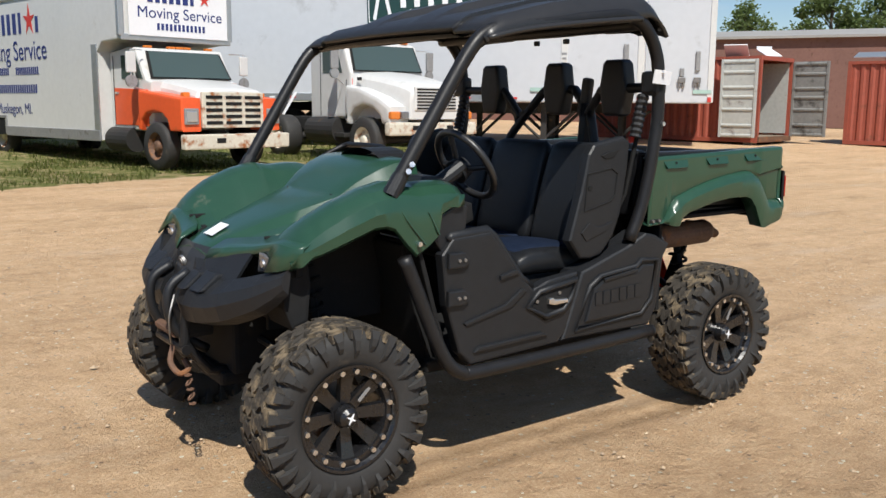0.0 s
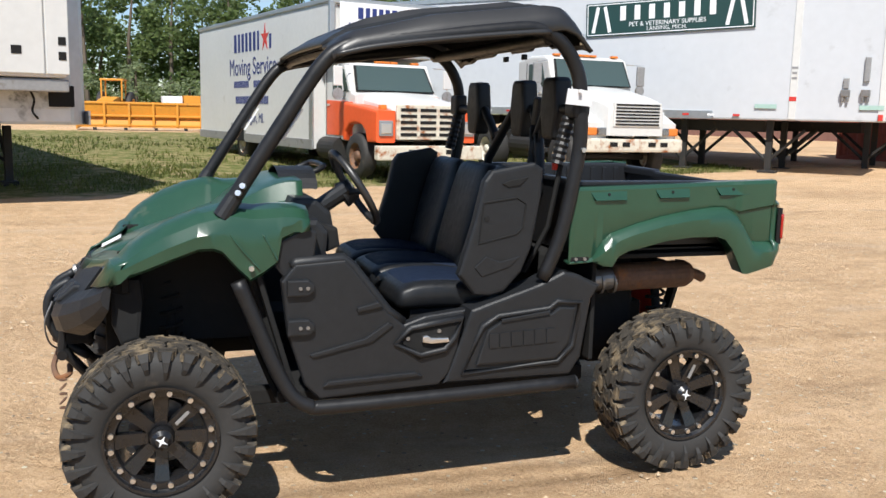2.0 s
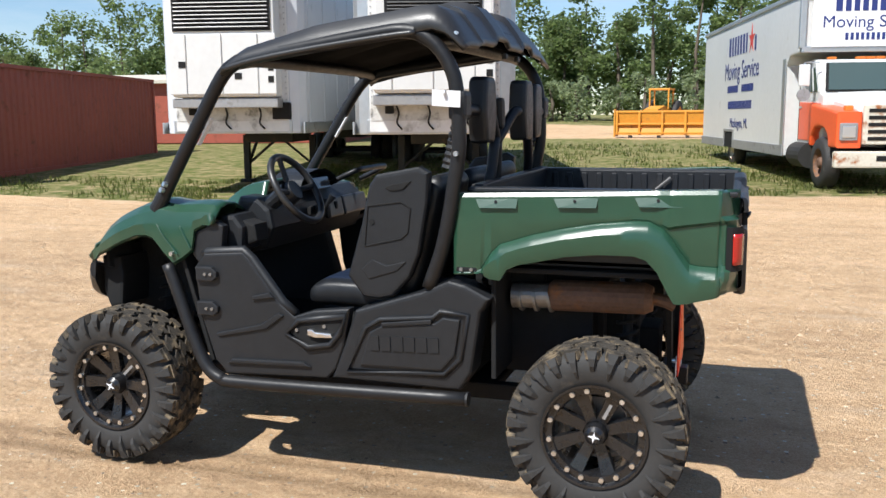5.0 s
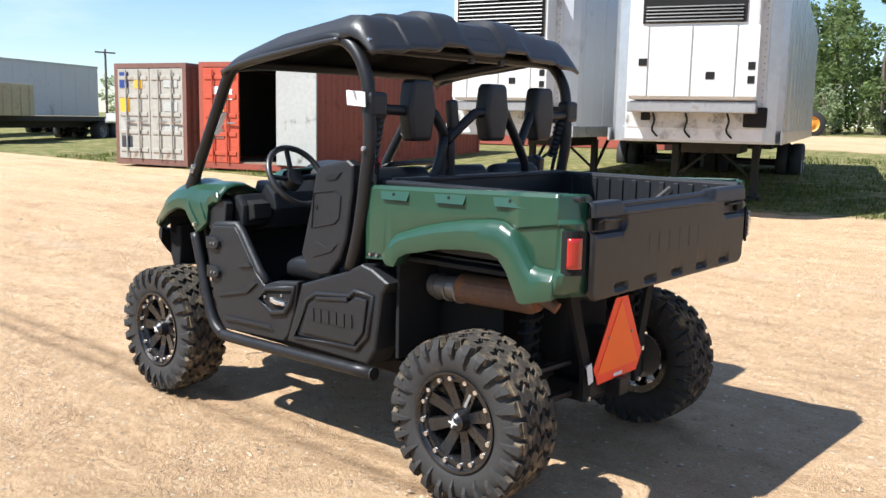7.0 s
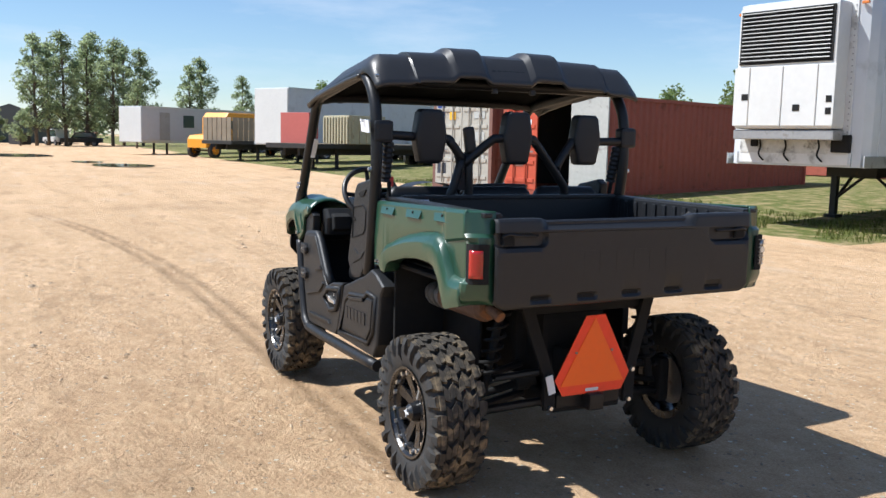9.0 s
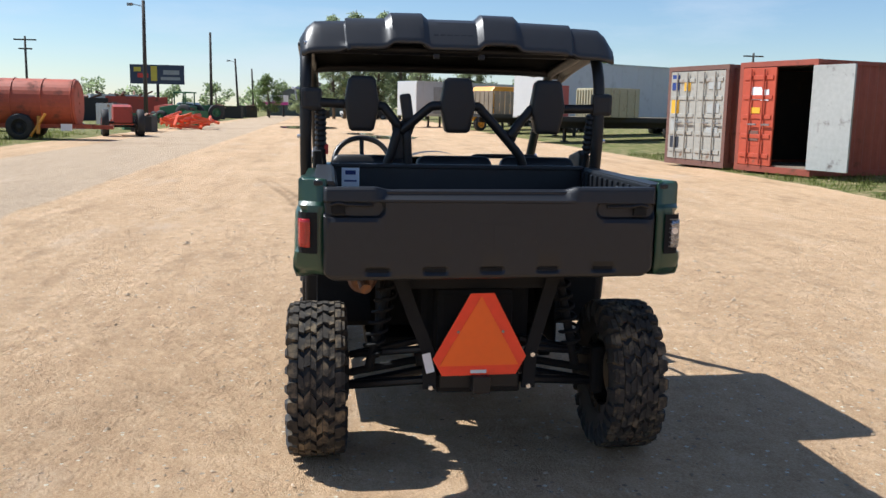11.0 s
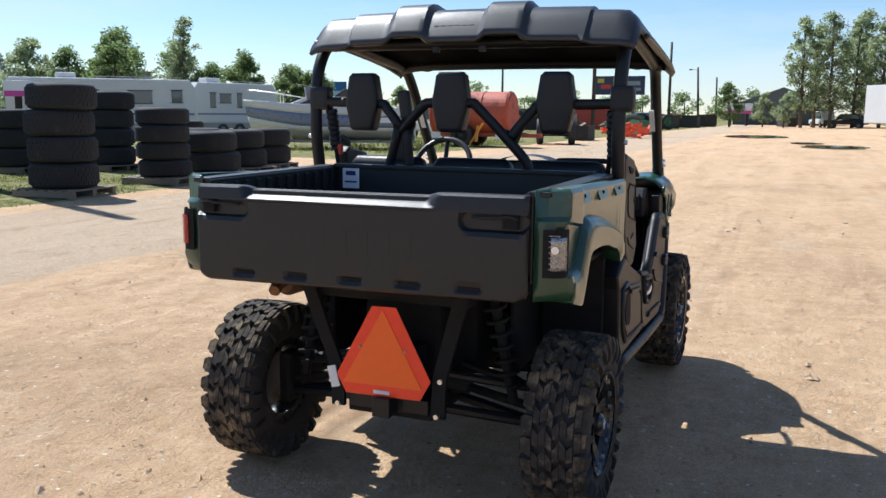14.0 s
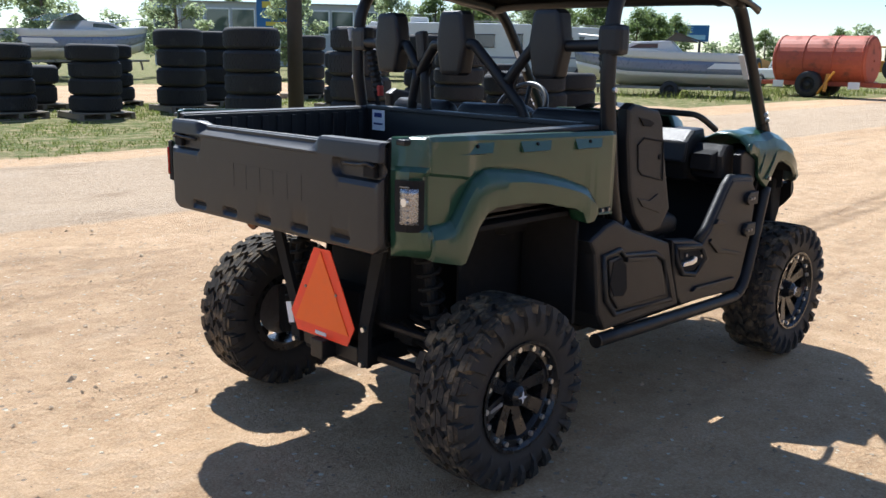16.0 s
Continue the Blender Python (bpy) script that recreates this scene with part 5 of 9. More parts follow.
loose_sheet(21.3, 14.3, 3.13, 0, 24, 30, (0.9, 0.7), PAPER, "bent white sheet panel lying on the container roof")
loose_sheet(22.1, 13.7, 3.10, 0, -18, 60, (0.8, 0.5), PAPER, "small white sheet panel on the container roof")
loose_sheet(25.1, 11.9, 3.08, 14, 0, -70, (1.2, 0.8), ALU, "silver sheet panel propped on the container roof")
loose_sheet(25.3, 10.9, 3.08, -16, 0, -70, (1.0, 0.8), ALU, "silver sheet panel propped on the container roof")


def build_shed(name, label, m, size, mat, roof_mat, ridge=0.8, windows=0, win_mat=None):
    t = thing(name, label, "building", m)
    w, d, h = size
    part("wall", boxes(((0, 0, h / 2), (w, d, h))), mat, t)
    part("roof", slab([(-d / 2 - 0.3, h), (d / 2 + 0.3, h), (d / 2 + 0.3, h + 0.12), (0, h + ridge), (-d / 2 - 0.3, h + 0.12)], -w / 2 - 0.3, w / 2 + 0.3, "x"), roof_mat, t)
    for k in range(windows):
        x = -w / 2 + (k + 0.5) * w / windows
        wd = part("window", boxes(((x, -d / 2 - 0.03, h * 0.72), (w / windows * 0.85, 0.08, h * 0.36))), win_mat or CAB_GLASS, t)
        part("window_frame", boxes(((x, -d / 2 - 0.08, h * 0.72 + h * 0.19), (w / windows * 0.92, 0.06, 0.12)), ((x, -d / 2 - 0.08, h * 0.72 - h * 0.19), (w / windows * 0.92, 0.06, 0.12)), ((x + w / windows * 0.45, -d / 2 - 0.08, h * 0.72), (0.12, 0.06, h * 0.38))), PAPER, wd)
    return t


GREY_ROOF = material("grey_sheet_roof", (0.30, 0.29, 0.27), 0.6, vary=0.1, scale=2)
CREAM = material("cream_sheet_metal", (0.55, 0.50, 0.40), 0.6, vary=0.08, scale=2)
GREY_WALL = material("pale_grey_sheet_wall", (0.42, 0.44, 0.47), 0.55, vary=0.06, scale=1)
build_shed("long_shed", "long low shed with a grey sheet roof", place(42, 22.5, -57), (46, 8, 4.3), CONT_BROWN, GREY_ROOF, 0.7)
build_shed("low_shed", "low cream-roofed shed behind the containers", place(-22, 30, 12), (16, 6, 2.4), RUST_RED, CREAM, 0.5)


# ---- the utility vehicle: x runs to its tail, y to its right side ----
utv = thing("utility_vehicle", "green and black side-by-side utility vehicle with cargo bed and roof", "utility vehicle", pose(0, -0.012, 0))


# wheels ------------------------------------------------------------------
def lug(bm, a, y0, y1, r0, r1, half0, half1, skew):
    """A tread block between widths y0 and y1 at angle a, its root at r0 and its top at r1."""
    vs = []
    for r, k in ((r0, 1.12), (r1, 1.0)):
        for y, hf, sk in ((y0, half0, 0.0), (y1, half1, skew)):
            for sgn in (-1, 1):
                q = a + sk + sgn * hf * k
                vs.append(bm.verts.new((r * math.cos(q), y, r * math.sin(q))))
    # order: r0:(y0-,y0+,y1-,y1+), r1: same
    a0, a1, b0, b1, c0, c1, d0, d1 = vs
    for f in ((c0, c1, d1, d0), (a0, a1, c1, c0), (b1, b0, d0, d1), (a0, c0, d0, b0), (a1, b1, d1, c1)):
        bm.faces.new(f)


def tongue(bm, a, s, w, r_out, r_in, half_out, half_in):
    """A tapering rib from the tread's shoulder down the sidewall."""
    rings = []
    for f in (0.0, 0.35, 0.7, 1.0):
        r = r_out + (r_in - r_out) * f
        hf = half_out + (half_in - half_out) * f ** 0.8
        side = w * lerp_table([(0.20, 0.93), (0.25, 1.0), (0.288, 0.972), (0.316, 0.82), (0.34, 0.74)], r)
        top = max(side, w * (0.985 if f < 0.2 else 1.0)) + (0.013 if 0.1 < f < 0.9 else 0.004)
        if f == 1.0:
            top = side + 0.001
        rings.append([(r * math.cos(a + q), s * yy, r * math.sin(a + q)) for q, yy in ((-hf * 1.15, side - 0.004), (-hf * 0.8, top), (hf * 0.8, top), (hf * 1.15, side - 0.004))])
    add_loft(bm, rings)


def build_wheel(parent, x, y, outer, spin, width=0.232):
    """outer: -1 if the outside looks along -y."""
    R = 0.339
    hub = new("wheel")
    hub.empty_display_size = 0.1
    hub.parent = parent
    hub.matrix_local = pose(x, y, R - 0.004) @ pose(0, 0, 0, 0, spin, 0)
    w = width / 2
    bm = bmesh.new()
    prof = [(-w * 0.78, 0.183), (-w * 0.92, 0.20), (-w * 1.0, 0.25), (-w * 0.97, 0.288), (-w * 0.80, 0.316), (-w * 0.3, 0.322), (w * 0.3, 0.322), (w * 0.80, 0.316), (w * 0.97, 0.288), (w * 1.0, 0.25), (w * 0.92, 0.20), (w * 0.78, 0.183)]
    add_loft(bm, [[(r * math.cos(a), yy, r * math.sin(a)) for yy, r in prof] for a in np.linspace(0, 2 * math.pi, 49)])
    bmesh.ops.remove_doubles(bm, verts=bm.verts, dist=1e-5)
    tyre = part("tyre", bm, RUBBER, hub, smooth=True)
    bm = bmesh.new()
    ribs = {-1: bmesh.new(), 1: bmesh.new()}
    n = 26
    for k in range(n):
        a = 2 * math.pi * k / n
        for s in (-1, 1):
            ph = a + (math.pi / n if s > 0 else 0)
            # shoulder block with a rib down the sidewall, then closely set, slanted inner rows
            lug(bm, ph, s * w * 0.66, s * w * 0.86, 0.308, 0.3360, 0.088, 0.092, 0.01)
            lug(bm, ph + 0.01, s * w * 0.84, s * w * 1.00, 0.297, 0.3290, 0.090, 0.066, 0.01)
            tongue(ribs[s], ph + 0.015, s, w, 0.329, 0.225 if k % 2 else 0.250, 0.070, 0.018 if k % 2 else 0.030)
            lug(bm, ph + 0.075, s * w * 0.44, s * w * 0.63, 0.308, 0.3370, 0.070, 0.088, 0.045)
            lug(bm, ph + 0.155, s * w * 0.22, s * w * 0.42, 0.308, 0.3380, 0.092, 0.066, -0.05)
            lug(bm, ph + 0.06, s * w * 0.01, s * w * 0.20, 0.308, 0.3385, 0.066, 0.086, 0.06)
    bmesh.ops.recalc_face_normals(bm, faces=bm.faces)
    part("tread", bm, TREAD, tyre, "dusty close-set tread blocks")
    for rb in ribs.values():
        bmesh.ops.recalc_face_normals(rb, faces=rb.faces)
        part("sidewall_ribs", rb, RUBBER, tyre)
    # rim
    yo = outer * w * 0.80
    yi = outer * w * 0.52
    bm = bmesh.new()
    prof = [(outer * w * 0.98, 0.190), (outer * w * 0.99, 0.200), (yo, 0.186), (yo, 0.160), (yo - outer * 0.02, 0.152), (-outer * w * 0.7, 0.150), (-outer * w * 0.75, 0.19)]
    add_loft(bm, [[(r * math.cos(a), yy, r * math.sin(a)) for yy, r in prof] for a in np.linspace(0, 2 * math.pi, 49)])
    bmesh.ops.remove_doubles(bm, verts=bm.verts, dist=1e-5)
    rim = part("rim", bm, RIM, hub, "gloss black alloy rim", smooth=False)
    for k in range(8):
        a = 2 * math.pi * k / 8 + 0.2
        bm = bmesh.new()
        m = pose(0, 0, 0, 0, -math.degrees(a), 0)
        # twin-faced tapering spoke
        sec = [(0.045, 0.020, yo - outer * 0.030, 0.034), (0.10, 0.022, yo - outer * 0.022, 0.026), (0.165, 0.027, yo - outer * 0.006, 0.022)]
        add_loft(bm, [[(r, yc, -hw), (r, yc, hw), (r, yc - outer * th, hw * 1.15), (r, yc - outer * th, -hw * 1.15)] for r, hw, yc, th in sec], close_u=True, cap=True)
        bmesh.ops.transform(bm, matrix=m, verts=bm.verts)
        part("spoke", bm, RIM, rim)
    part("hub_cap", cyls(((0, yi - outer * 0.02, 0), (0, yo + outer * 0.004, 0), 0.047, 0.038), ((0, yo + outer * 0.004, 0), (0, yo + outer * 0.018, 0), 0.036, 0.022), seg=24), RIM, rim, "black hub cap", smooth=False)
    st = bmesh.new()
    add_slab(st, [((0.022 if q % 2 == 0 else 0.006) * math.sin(q * math.pi / 4 + 0.3), (0.022 if q % 2 == 0 else 0.006) * math.cos(q * math.pi / 4 + 0.3)) for q in range(8)], yo + outer * 0.017, yo + outer * 0.022)
    part("cap_emblem", st, PAPER, rim, "small silver star emblem")
    for k in range(16):
        a = 2 * math.pi * (k // 2) / 8 + 0.2 + (0.17 if k % 2 else -0.17)
        rr = 0.172
        part("bolt", cyls(((rr * math.cos(a), yo - outer * 0.004, rr * math.sin(a)), (rr * math.cos(a), yo + outer * 0.010, rr * math.sin(a)), 0.0100), seg=8), CHROME, rim)
    part("rim_mark", boxes(((0.112 * math.cos(0.98), yo - outer * 0.016, 0.112 * math.sin(0.98)), (0.085, 0.004, 0.012), pose(0, 0, 0, 0, -56, 0))), GREY_TRIM, rim)
    part("brake_disc", cyls(((0, -outer * 0.02, 0), (0, -outer * 0.03, 0), 0.115), seg=28), STEEL, hub)
    return hub


for wx, ys in ((-1.07, 1), (1.07, 1)):
    for s in (-1, 1):
        build_wheel(utv, wx, s * 0.684, s, {(-1.07, -1): 12, (1.07, -1): -8, (-1.07, 1): 40, (1.07, 1): 70}[(wx, s)])

# bonnet and wings -----------------------------------------------------------
HOOD_Z = [(-1.345, 0.872), (-1.31, 0.893), (-1.248, 0.928), (-1.12, 0.978), (-1.0, 1.018), (-0.90, 1.052), (-0.835, 1.073), (-0.815, 1.082), (-0.74, 1.140), (-0.66, 1.186), (-0.58, 1.216), (-0.50, 1.222)]
HOOD_W = [(-1.345, 0.175), (-1.26, 0.225), (-1.12, 0.30), (-1.0, 0.335), (-0.85, 0.37), (-0.66, 0.42), (-0.5, 0.46)]
HOOD_C = [(-1.345, 0.095), (-1.25, 0.135), (-1.0, 0.205), (-0.82, 0.255), (-0.66, 0.315), (-0.5, 0.345)]
WING_Z = [(-1.235, 0.905), (-1.20, 0.965), (-1.165, 1.005), (-1.12, 1.040), (-1.04, 1.088), (-0.93, 1.132), (-0.82, 1.158), (-0.73, 1.146), (-0.63, 1.152), (-0.575, 1.150), (-0.535, 1.140)]
WING_B = [(-1.235, 0.885), (-1.2, 0.893), (-1.13, 0.918), (-1.02, 0.966), (-0.93, 0.999), (-0.88, 1.001), (-0.847, 0.989), (-0.797, 0.931), (-0.75, 0.884), (-0.70, 0.912), (-0.652, 0.948), (-0.637, 1.033), (-0.535, 1.080)]


def build_bonnet():
    """A flat raised middle panel with creased sides, side decks beside it, and a cowl that rises towards the cab."""
    bm = bmesh.new()
    rows = []
    for x in sorted(set(list(np.linspace(-1.345, -0.50, 28)) + [-0.835, -0.815])):
        zc, w, c = lerp_table(HOOD_Z, x), lerp_table(HOOD_W, x), lerp_table(HOOD_C, x)
        rise_k = lerp_table([(-1.345, 0.006), (-1.25, 0.016), (-1.0, 0.034), (-0.835, 0.040), (-0.74, 0.062), (-0.66, 0.070), (-0.5, 0.075)], x)
        deck = zc - rise_k
        half = [(0.0, zc + 0.006), (c * 0.5, zc + 0.004), (c - 0.012, zc), (c, zc - 0.004), (c + 0.030, deck), (c + 0.042, deck - 0.004),
                ((c + w) * 0.5 + 0.02, deck - 0.006), (w - 0.02, deck - 0.012), (w, deck - 0.035)]
        rows.append([(x, -y, z) for y, z in half[::-1]] + [(x, y, z) for y, z in half[1:]])
    add_loft(bm, rows)
    ob = part("bonnet", bm, GREEN, utv, "faceted green bonnet", smooth="edges")
    solid(ob, 0.012)
    part("bonnet_sticker", boxes(((-1.244, -0.002, 0.944), (0.085, 0.085, 0.003), pose(0, 0, 0, 0, -27, 0))), PAPER, ob, "white price sticker")
    for s in (-1, 1):
        part("bonnet_seam", tubes(([(-0.825, s * 0.20, 1.080), (-0.800, s * 0.285, 1.058), (-0.74, s * 0.36, 1.060)], 0.004), seg=6), BLACK, ob)
    return ob


build_bonnet()


def build_wing(s):
    bm = bmesh.new()
    xs = sorted(set([p[0] for p in WING_Z] + [p[0] for p in WING_B]) | set(np.linspace(-1.235, -0.535, 24)))
    rows = []
    for x in xs:
        zr, zb, w = lerp_table(WING_Z, x), lerp_table(WING_B, x), lerp_table(HOOD_W, x) * 0.93
        f = min(1.0, (x + 1.235) / 0.25)
        hz = lerp_table(HOOD_Z, x)
        zv = min(hz - lerp_table([(-1.3, 0.05), (-1.0, 0.066), (-0.84, 0.072), (-0.66, 0.10), (-0.5, 0.11)], x), zr - 0.012)
        yo = 0.745 - 0.075 * (1 - f) ** 1.6 if x < -0.9 else 0.745
        crease = 0.020 if x > -0.86 else 0.0
        sec = [(w, zv), (w + 0.05, zv + 0.006), (yo - 0.235, zr - 0.022), (yo - 0.175, zr + 0.006), (yo - 0.11, zr + 0.010), (yo - 0.055, zr - 0.004), (yo - 0.018, zr - 0.034), (yo - 0.003, max(zb, zr - 0.075)), (yo, max(zb - 0.001, zb + 0.42 * (zr - zb))), (yo - 0.004, zb + 0.012), (yo - 0.016, zb)]
        rows.append([(x, s * yy, zz) for yy, zz in sec])
    add_loft(bm, rows)
    ob = part("front_wing", bm, GREEN, utv, "glossy green front wing", smooth="edges")
    solid(ob, 0.010)
    part("wing_bolt", cyls(((-0.748, s * 0.742, 0.937), (-0.748, s * 0.758, 0.937), 0.010), seg=8), CHROME, ob)
    part("wing_crease", tubes((curve_through([(-0.842, s * 0.728, 1.10), (-0.80, s * 0.747, 1.03), (-0.72, s * 0.748, 0.935)], 5), 0.004), ([(-0.80, s * 0.66, 1.156), (-0.70, s * 0.745, 1.05), (-0.655, s * 0.748, 0.965)], 0.004), seg=6), GREEN, ob)
    # black filler panel behind the wing
    part("cowl_side_panel", slab([(-0.643, 1.030), (-0.541, 1.080), (-0.505, 1.06), (-0.520, 0.94), (-0.627, 0.892), (-0.66, 0.935)], s * 0.68, s * 0.725, "y", 0.008), BLACK, utv)
    # liner under the wing
    bm = bmesh.new()
    add_loft(bm, [[(x, s * yy, lerp_table(WING_Z, x) - 0.075) for yy in (0.53, 0.70)] for x in np.linspace(-1.16, -0.60, 9)])
    solid(part("wing_liner", bm, DARK, utv), 0.006)
    return ob


for s in (-1, 1):
    build_wing(s)

# front mask, bumper, lamps -----------------------------------------------------
bm = bmesh.new()
add_loft(bm, [[(x + 0.018 * abs(u), u * hw, z) for u in np.linspace(-1, 1, 9)] for x, hw, z in ((-1.335, 0.165, 0.893), (-1.365, 0.185, 0.850), (-1.395, 0.135, 0.800), (-1.420, 0.085, 0.740), (-1.415, 0.07, 0.66))])
mask = part("grille_mask", bm, BLACK_SMOOTH, utv, "black wedge-shaped front mask", smooth=False)
solid(mask, 0.02)
part("emblem", cyls(((-1.380, 0, 0.825), (-1.392, 0, 0.821), 0.026), ((-1.390, 0, 0.822), (-1.396, 0, 0.820), 0.017), seg=20), STEEL, mask, "round silver emblem")
TOP_Z = [(0.09, 0.79), (0.2, 0.80), (0.36, 0.80), (0.50, 0.835), (0.62, 0.870), (0.67, 0.882)]
LOW_Z = [(0.09, 0.63), (0.14, 0.600), (0.30, 0.618), (0.45, 0.650), (0.58, 0.712), (0.67, 0.805)]
NOSE_X = [(0.09, -1.455), (0.25, -1.470), (0.42, -1.430), (0.55, -1.350), (0.67, -1.245)]
bumper = new("front_bumper"); bumper.parent = utv; bumper.empty_display_size = 0.1
for s in (-1, 1):
    bm = bmesh.new()
    secs = []
    for a in (0.09, 0.13, 0.20, 0.28, 0.36, 0.43, 0.50, 0.56, 0.61, 0.65):
        xf, zt, zb_ = lerp_table(NOSE_X, a), lerp_table(TOP_Z, a), lerp_table(LOW_Z, a)
        dp = 1.0 - 0.72 * max(0.0, (a - 0.40) / 0.25) ** 1.5
        secs.append([(xf + 0.085 * dp, s * a, zt), (xf + 0.020 * dp, s * a, zt - 0.055 * (zt - zb_) / 0.2), (xf, s * a, zb_ * 0.55 + zt * 0.45), (xf + 0.018 * dp, s * a, zb_ + 0.02), (xf + 0.09 * dp, s * a, zb_), (xf + 0.13 * dp, s * a, zt - 0.015)])
    add_loft(bm, secs, close_u=True, cap=True)
    part("bumper_horn", bm, BLACK, bumper, "black moulded bumper horn")
    part("bumper_block", slab([(-1.462, 0.752), (-1.395, 0.812), (-1.35, 0.815), (-1.38, 0.745)], s * 0.125, s * 0.205, "y", 0.010), BLACK, bumper)
    part("bumper_block", slab([(-1.448, 0.760), (-1.375, 0.822), (-1.33, 0.822), (-1.36, 0.75)], s * 0.225, s * 0.330, "y", 0.010), BLACK, bumper)
    part("bumper_hoop", tubes((curve_through([(-1.40, s * 0.10, 0.80), (-1.475, s * 0.105, 0.75), (-1.49, s * 0.105, 0.66), (-1.45, s * 0.105, 0.56), (-1.34, s * 0.11, 0.48)], 4), 0.019), seg=10), BLACK, bumper, smooth=True)
    # green brow over the lamp, running out to the tip of the wing
    bm = bmesh.new()
    add_loft(bm, [[(xb, s * y, zb_), (xt, s * y, zt), (xt + 0.07, s * (y + 0.005), zt + 0.035)] for y, xt, zt, xb, zb_ in
                  ((0.165, -1.338, 0.893, -1.362, 0.848), (0.25, -1.300, 0.905, -1.332, 0.872), (0.40, -1.258, 0.925, -1.272, 0.898), (0.50, -1.240, 0.945, -1.252, 0.918), (0.55, -1.235, 0.955, -1.262, 0.905),
                   (0.585, -1.232, 0.955, -1.298, 0.862), (0.63, -1.226, 0.952, -1.268, 0.868), (0.662, -1.215, 0.948, -1.238, 0.878), (0.685, -1.19, 0.950, -1.205, 0.888))])
    brow = part("lamp_brow", bm, GREEN, utv, "green brow over the headlamp", smooth="edges")
    solid(brow, 0.008)
    bm = bmesh.new()
    add_loft(bm, [[(-1.30, s * 0.17, 0.885), (-1.19, s * 0.30, 0.915), (-1.17, s * 0.50, 0.93), (-1.19, s * 0.62, 0.93)], [(-1.30, s * 0.17, 0.76), (-1.17, s * 0.32, 0.77), (-1.15, s * 0.50, 0.80), (-1.19, s * 0.62, 0.84)]])
    solid(part("lamp_housing", bm, DARK, utv), 0.02)
    bm = bmesh.new()
    add_loft(bm, [[(x0, s * y, z0), (x1, s * y, z1)] for y, x0, z0, x1, z1 in ((0.10, -1.365, 0.852, -1.385, 0.780), (0.165, -1.352, 0.852, -1.385, 0.785), (0.25, -1.322, 0.874, -1.380, 0.795), (0.33, -1.292, 0.888, -1.360, 0.795), (0.41, -1.262, 0.900, -1.335, 0.800))])
    solid(part("mask_cheek", bm, BLACK, utv, "black cheek between grille and headlamp"), 0.012, 0)
    bm = bmesh.new()
    add_loft(bm, [[(x0, s * y, z0), (x1, s * y, z1)] for y, x0, z0, x1, z1 in ((0.37, -1.345, 0.795, -1.16, 0.775), (0.50, -1.305, 0.825, -1.15, 0.80), (0.60, -1.262, 0.852, -1.17, 0.83))])
    solid(part("lamp_floor", bm, DARK, utv), 0.012, 0)
    hl = part("headlamp", slab([(0.44, 0.835), (0.535, 0.850), (0.545, 0.905), (0.46, 0.915)], -1.262, -1.235, "x", 0.008), HEAD_LENS, utv, "dark headlamp lens")
    if s < 0:
        hl.scale = (1, -1, 1)
    part("lamp_bulb", cyls(((-1.255, s * 0.495, 0.875), (-1.268, s * 0.495, 0.875), 0.022, 0.014), seg=14), CHROME, hl if s > 0 else utv)
for s in (-1, 1):
    part("headlamp_surround", slab([(-1.232, 0.885), (-1.13, 0.885), (-1.12, 0.80), (-1.135, 0.66), (-1.20, 0.64), (-1.232, 0.72)], s * 0.27, s * 0.60, "y", 0.015), DARK, utv, "black headlamp surround")
    part("inner_fender", boxes(((0.80, s * 0.40, 0.68), (0.40, 0.014, 0.46)), bevel=0.004), DARK, utv)
# towing bar, winch cable and hook
low = part("nose_frame", tubes(([(-1.42, -0.13, 0.70), (-1.44, -0.13, 0.52), (-1.34, -0.13, 0.40), (-1.15, -0.13, 0.36)], 0.022), ([(-1.42, 0.13, 0.70), (-1.44, 0.13, 0.52), (-1.34, 0.13, 0.40), (-1.15, 0.13, 0.36)], 0.022), ([(-1.44, -0.16, 0.50), (-1.44, 0.16, 0.50)], 0.02)), TUBE_BLACK, utv)
part("winch", boxes(((-1.38, 0, 0.60), (0.12, 0.30, 0.12)), bevel=0.02), DARK, utv, "winch in the nose")
part("winch_roller", cyls(((-1.46, -0.10, 0.56), (-1.46, 0.10, 0.56), 0.02), seg=10), RUSTPIPE, utv, "rusted winch roller")
part("winch_cable", tubes((curve_through([(-1.47, -0.13, 0.72), (-1.50, -0.15, 0.64), (-1.49, -0.12, 0.55), (-1.46, -0.05, 0.50)], 5), 0.004), seg=6), STEEL, utv)
part("tow_hook", tubes((curve_through([(-1.46, -0.06, 0.50), (-1.48, -0.08, 0.44), (-1.46, -0.12, 0.40), (-1.42, -0.11, 0.41), (-1.42, -0.07, 0.44)], 5), 0.012), seg=8), RUSTPIPE, utv, "rusty tow hook")
part("chain", tubes(*[([(-1.44 + 0.012 * math.sin(q), -0.16 - 0.01 * k + 0.012 * math.cos(q), 0.40 - 0.026 * k + (0.012 * math.sin(q) if k % 2 else 0)) for q in np.linspace(0, 2 * math.pi, 9)], 0.004) for k in range(5)], seg=5), RUSTPIPE, utv, "short rusty chain")

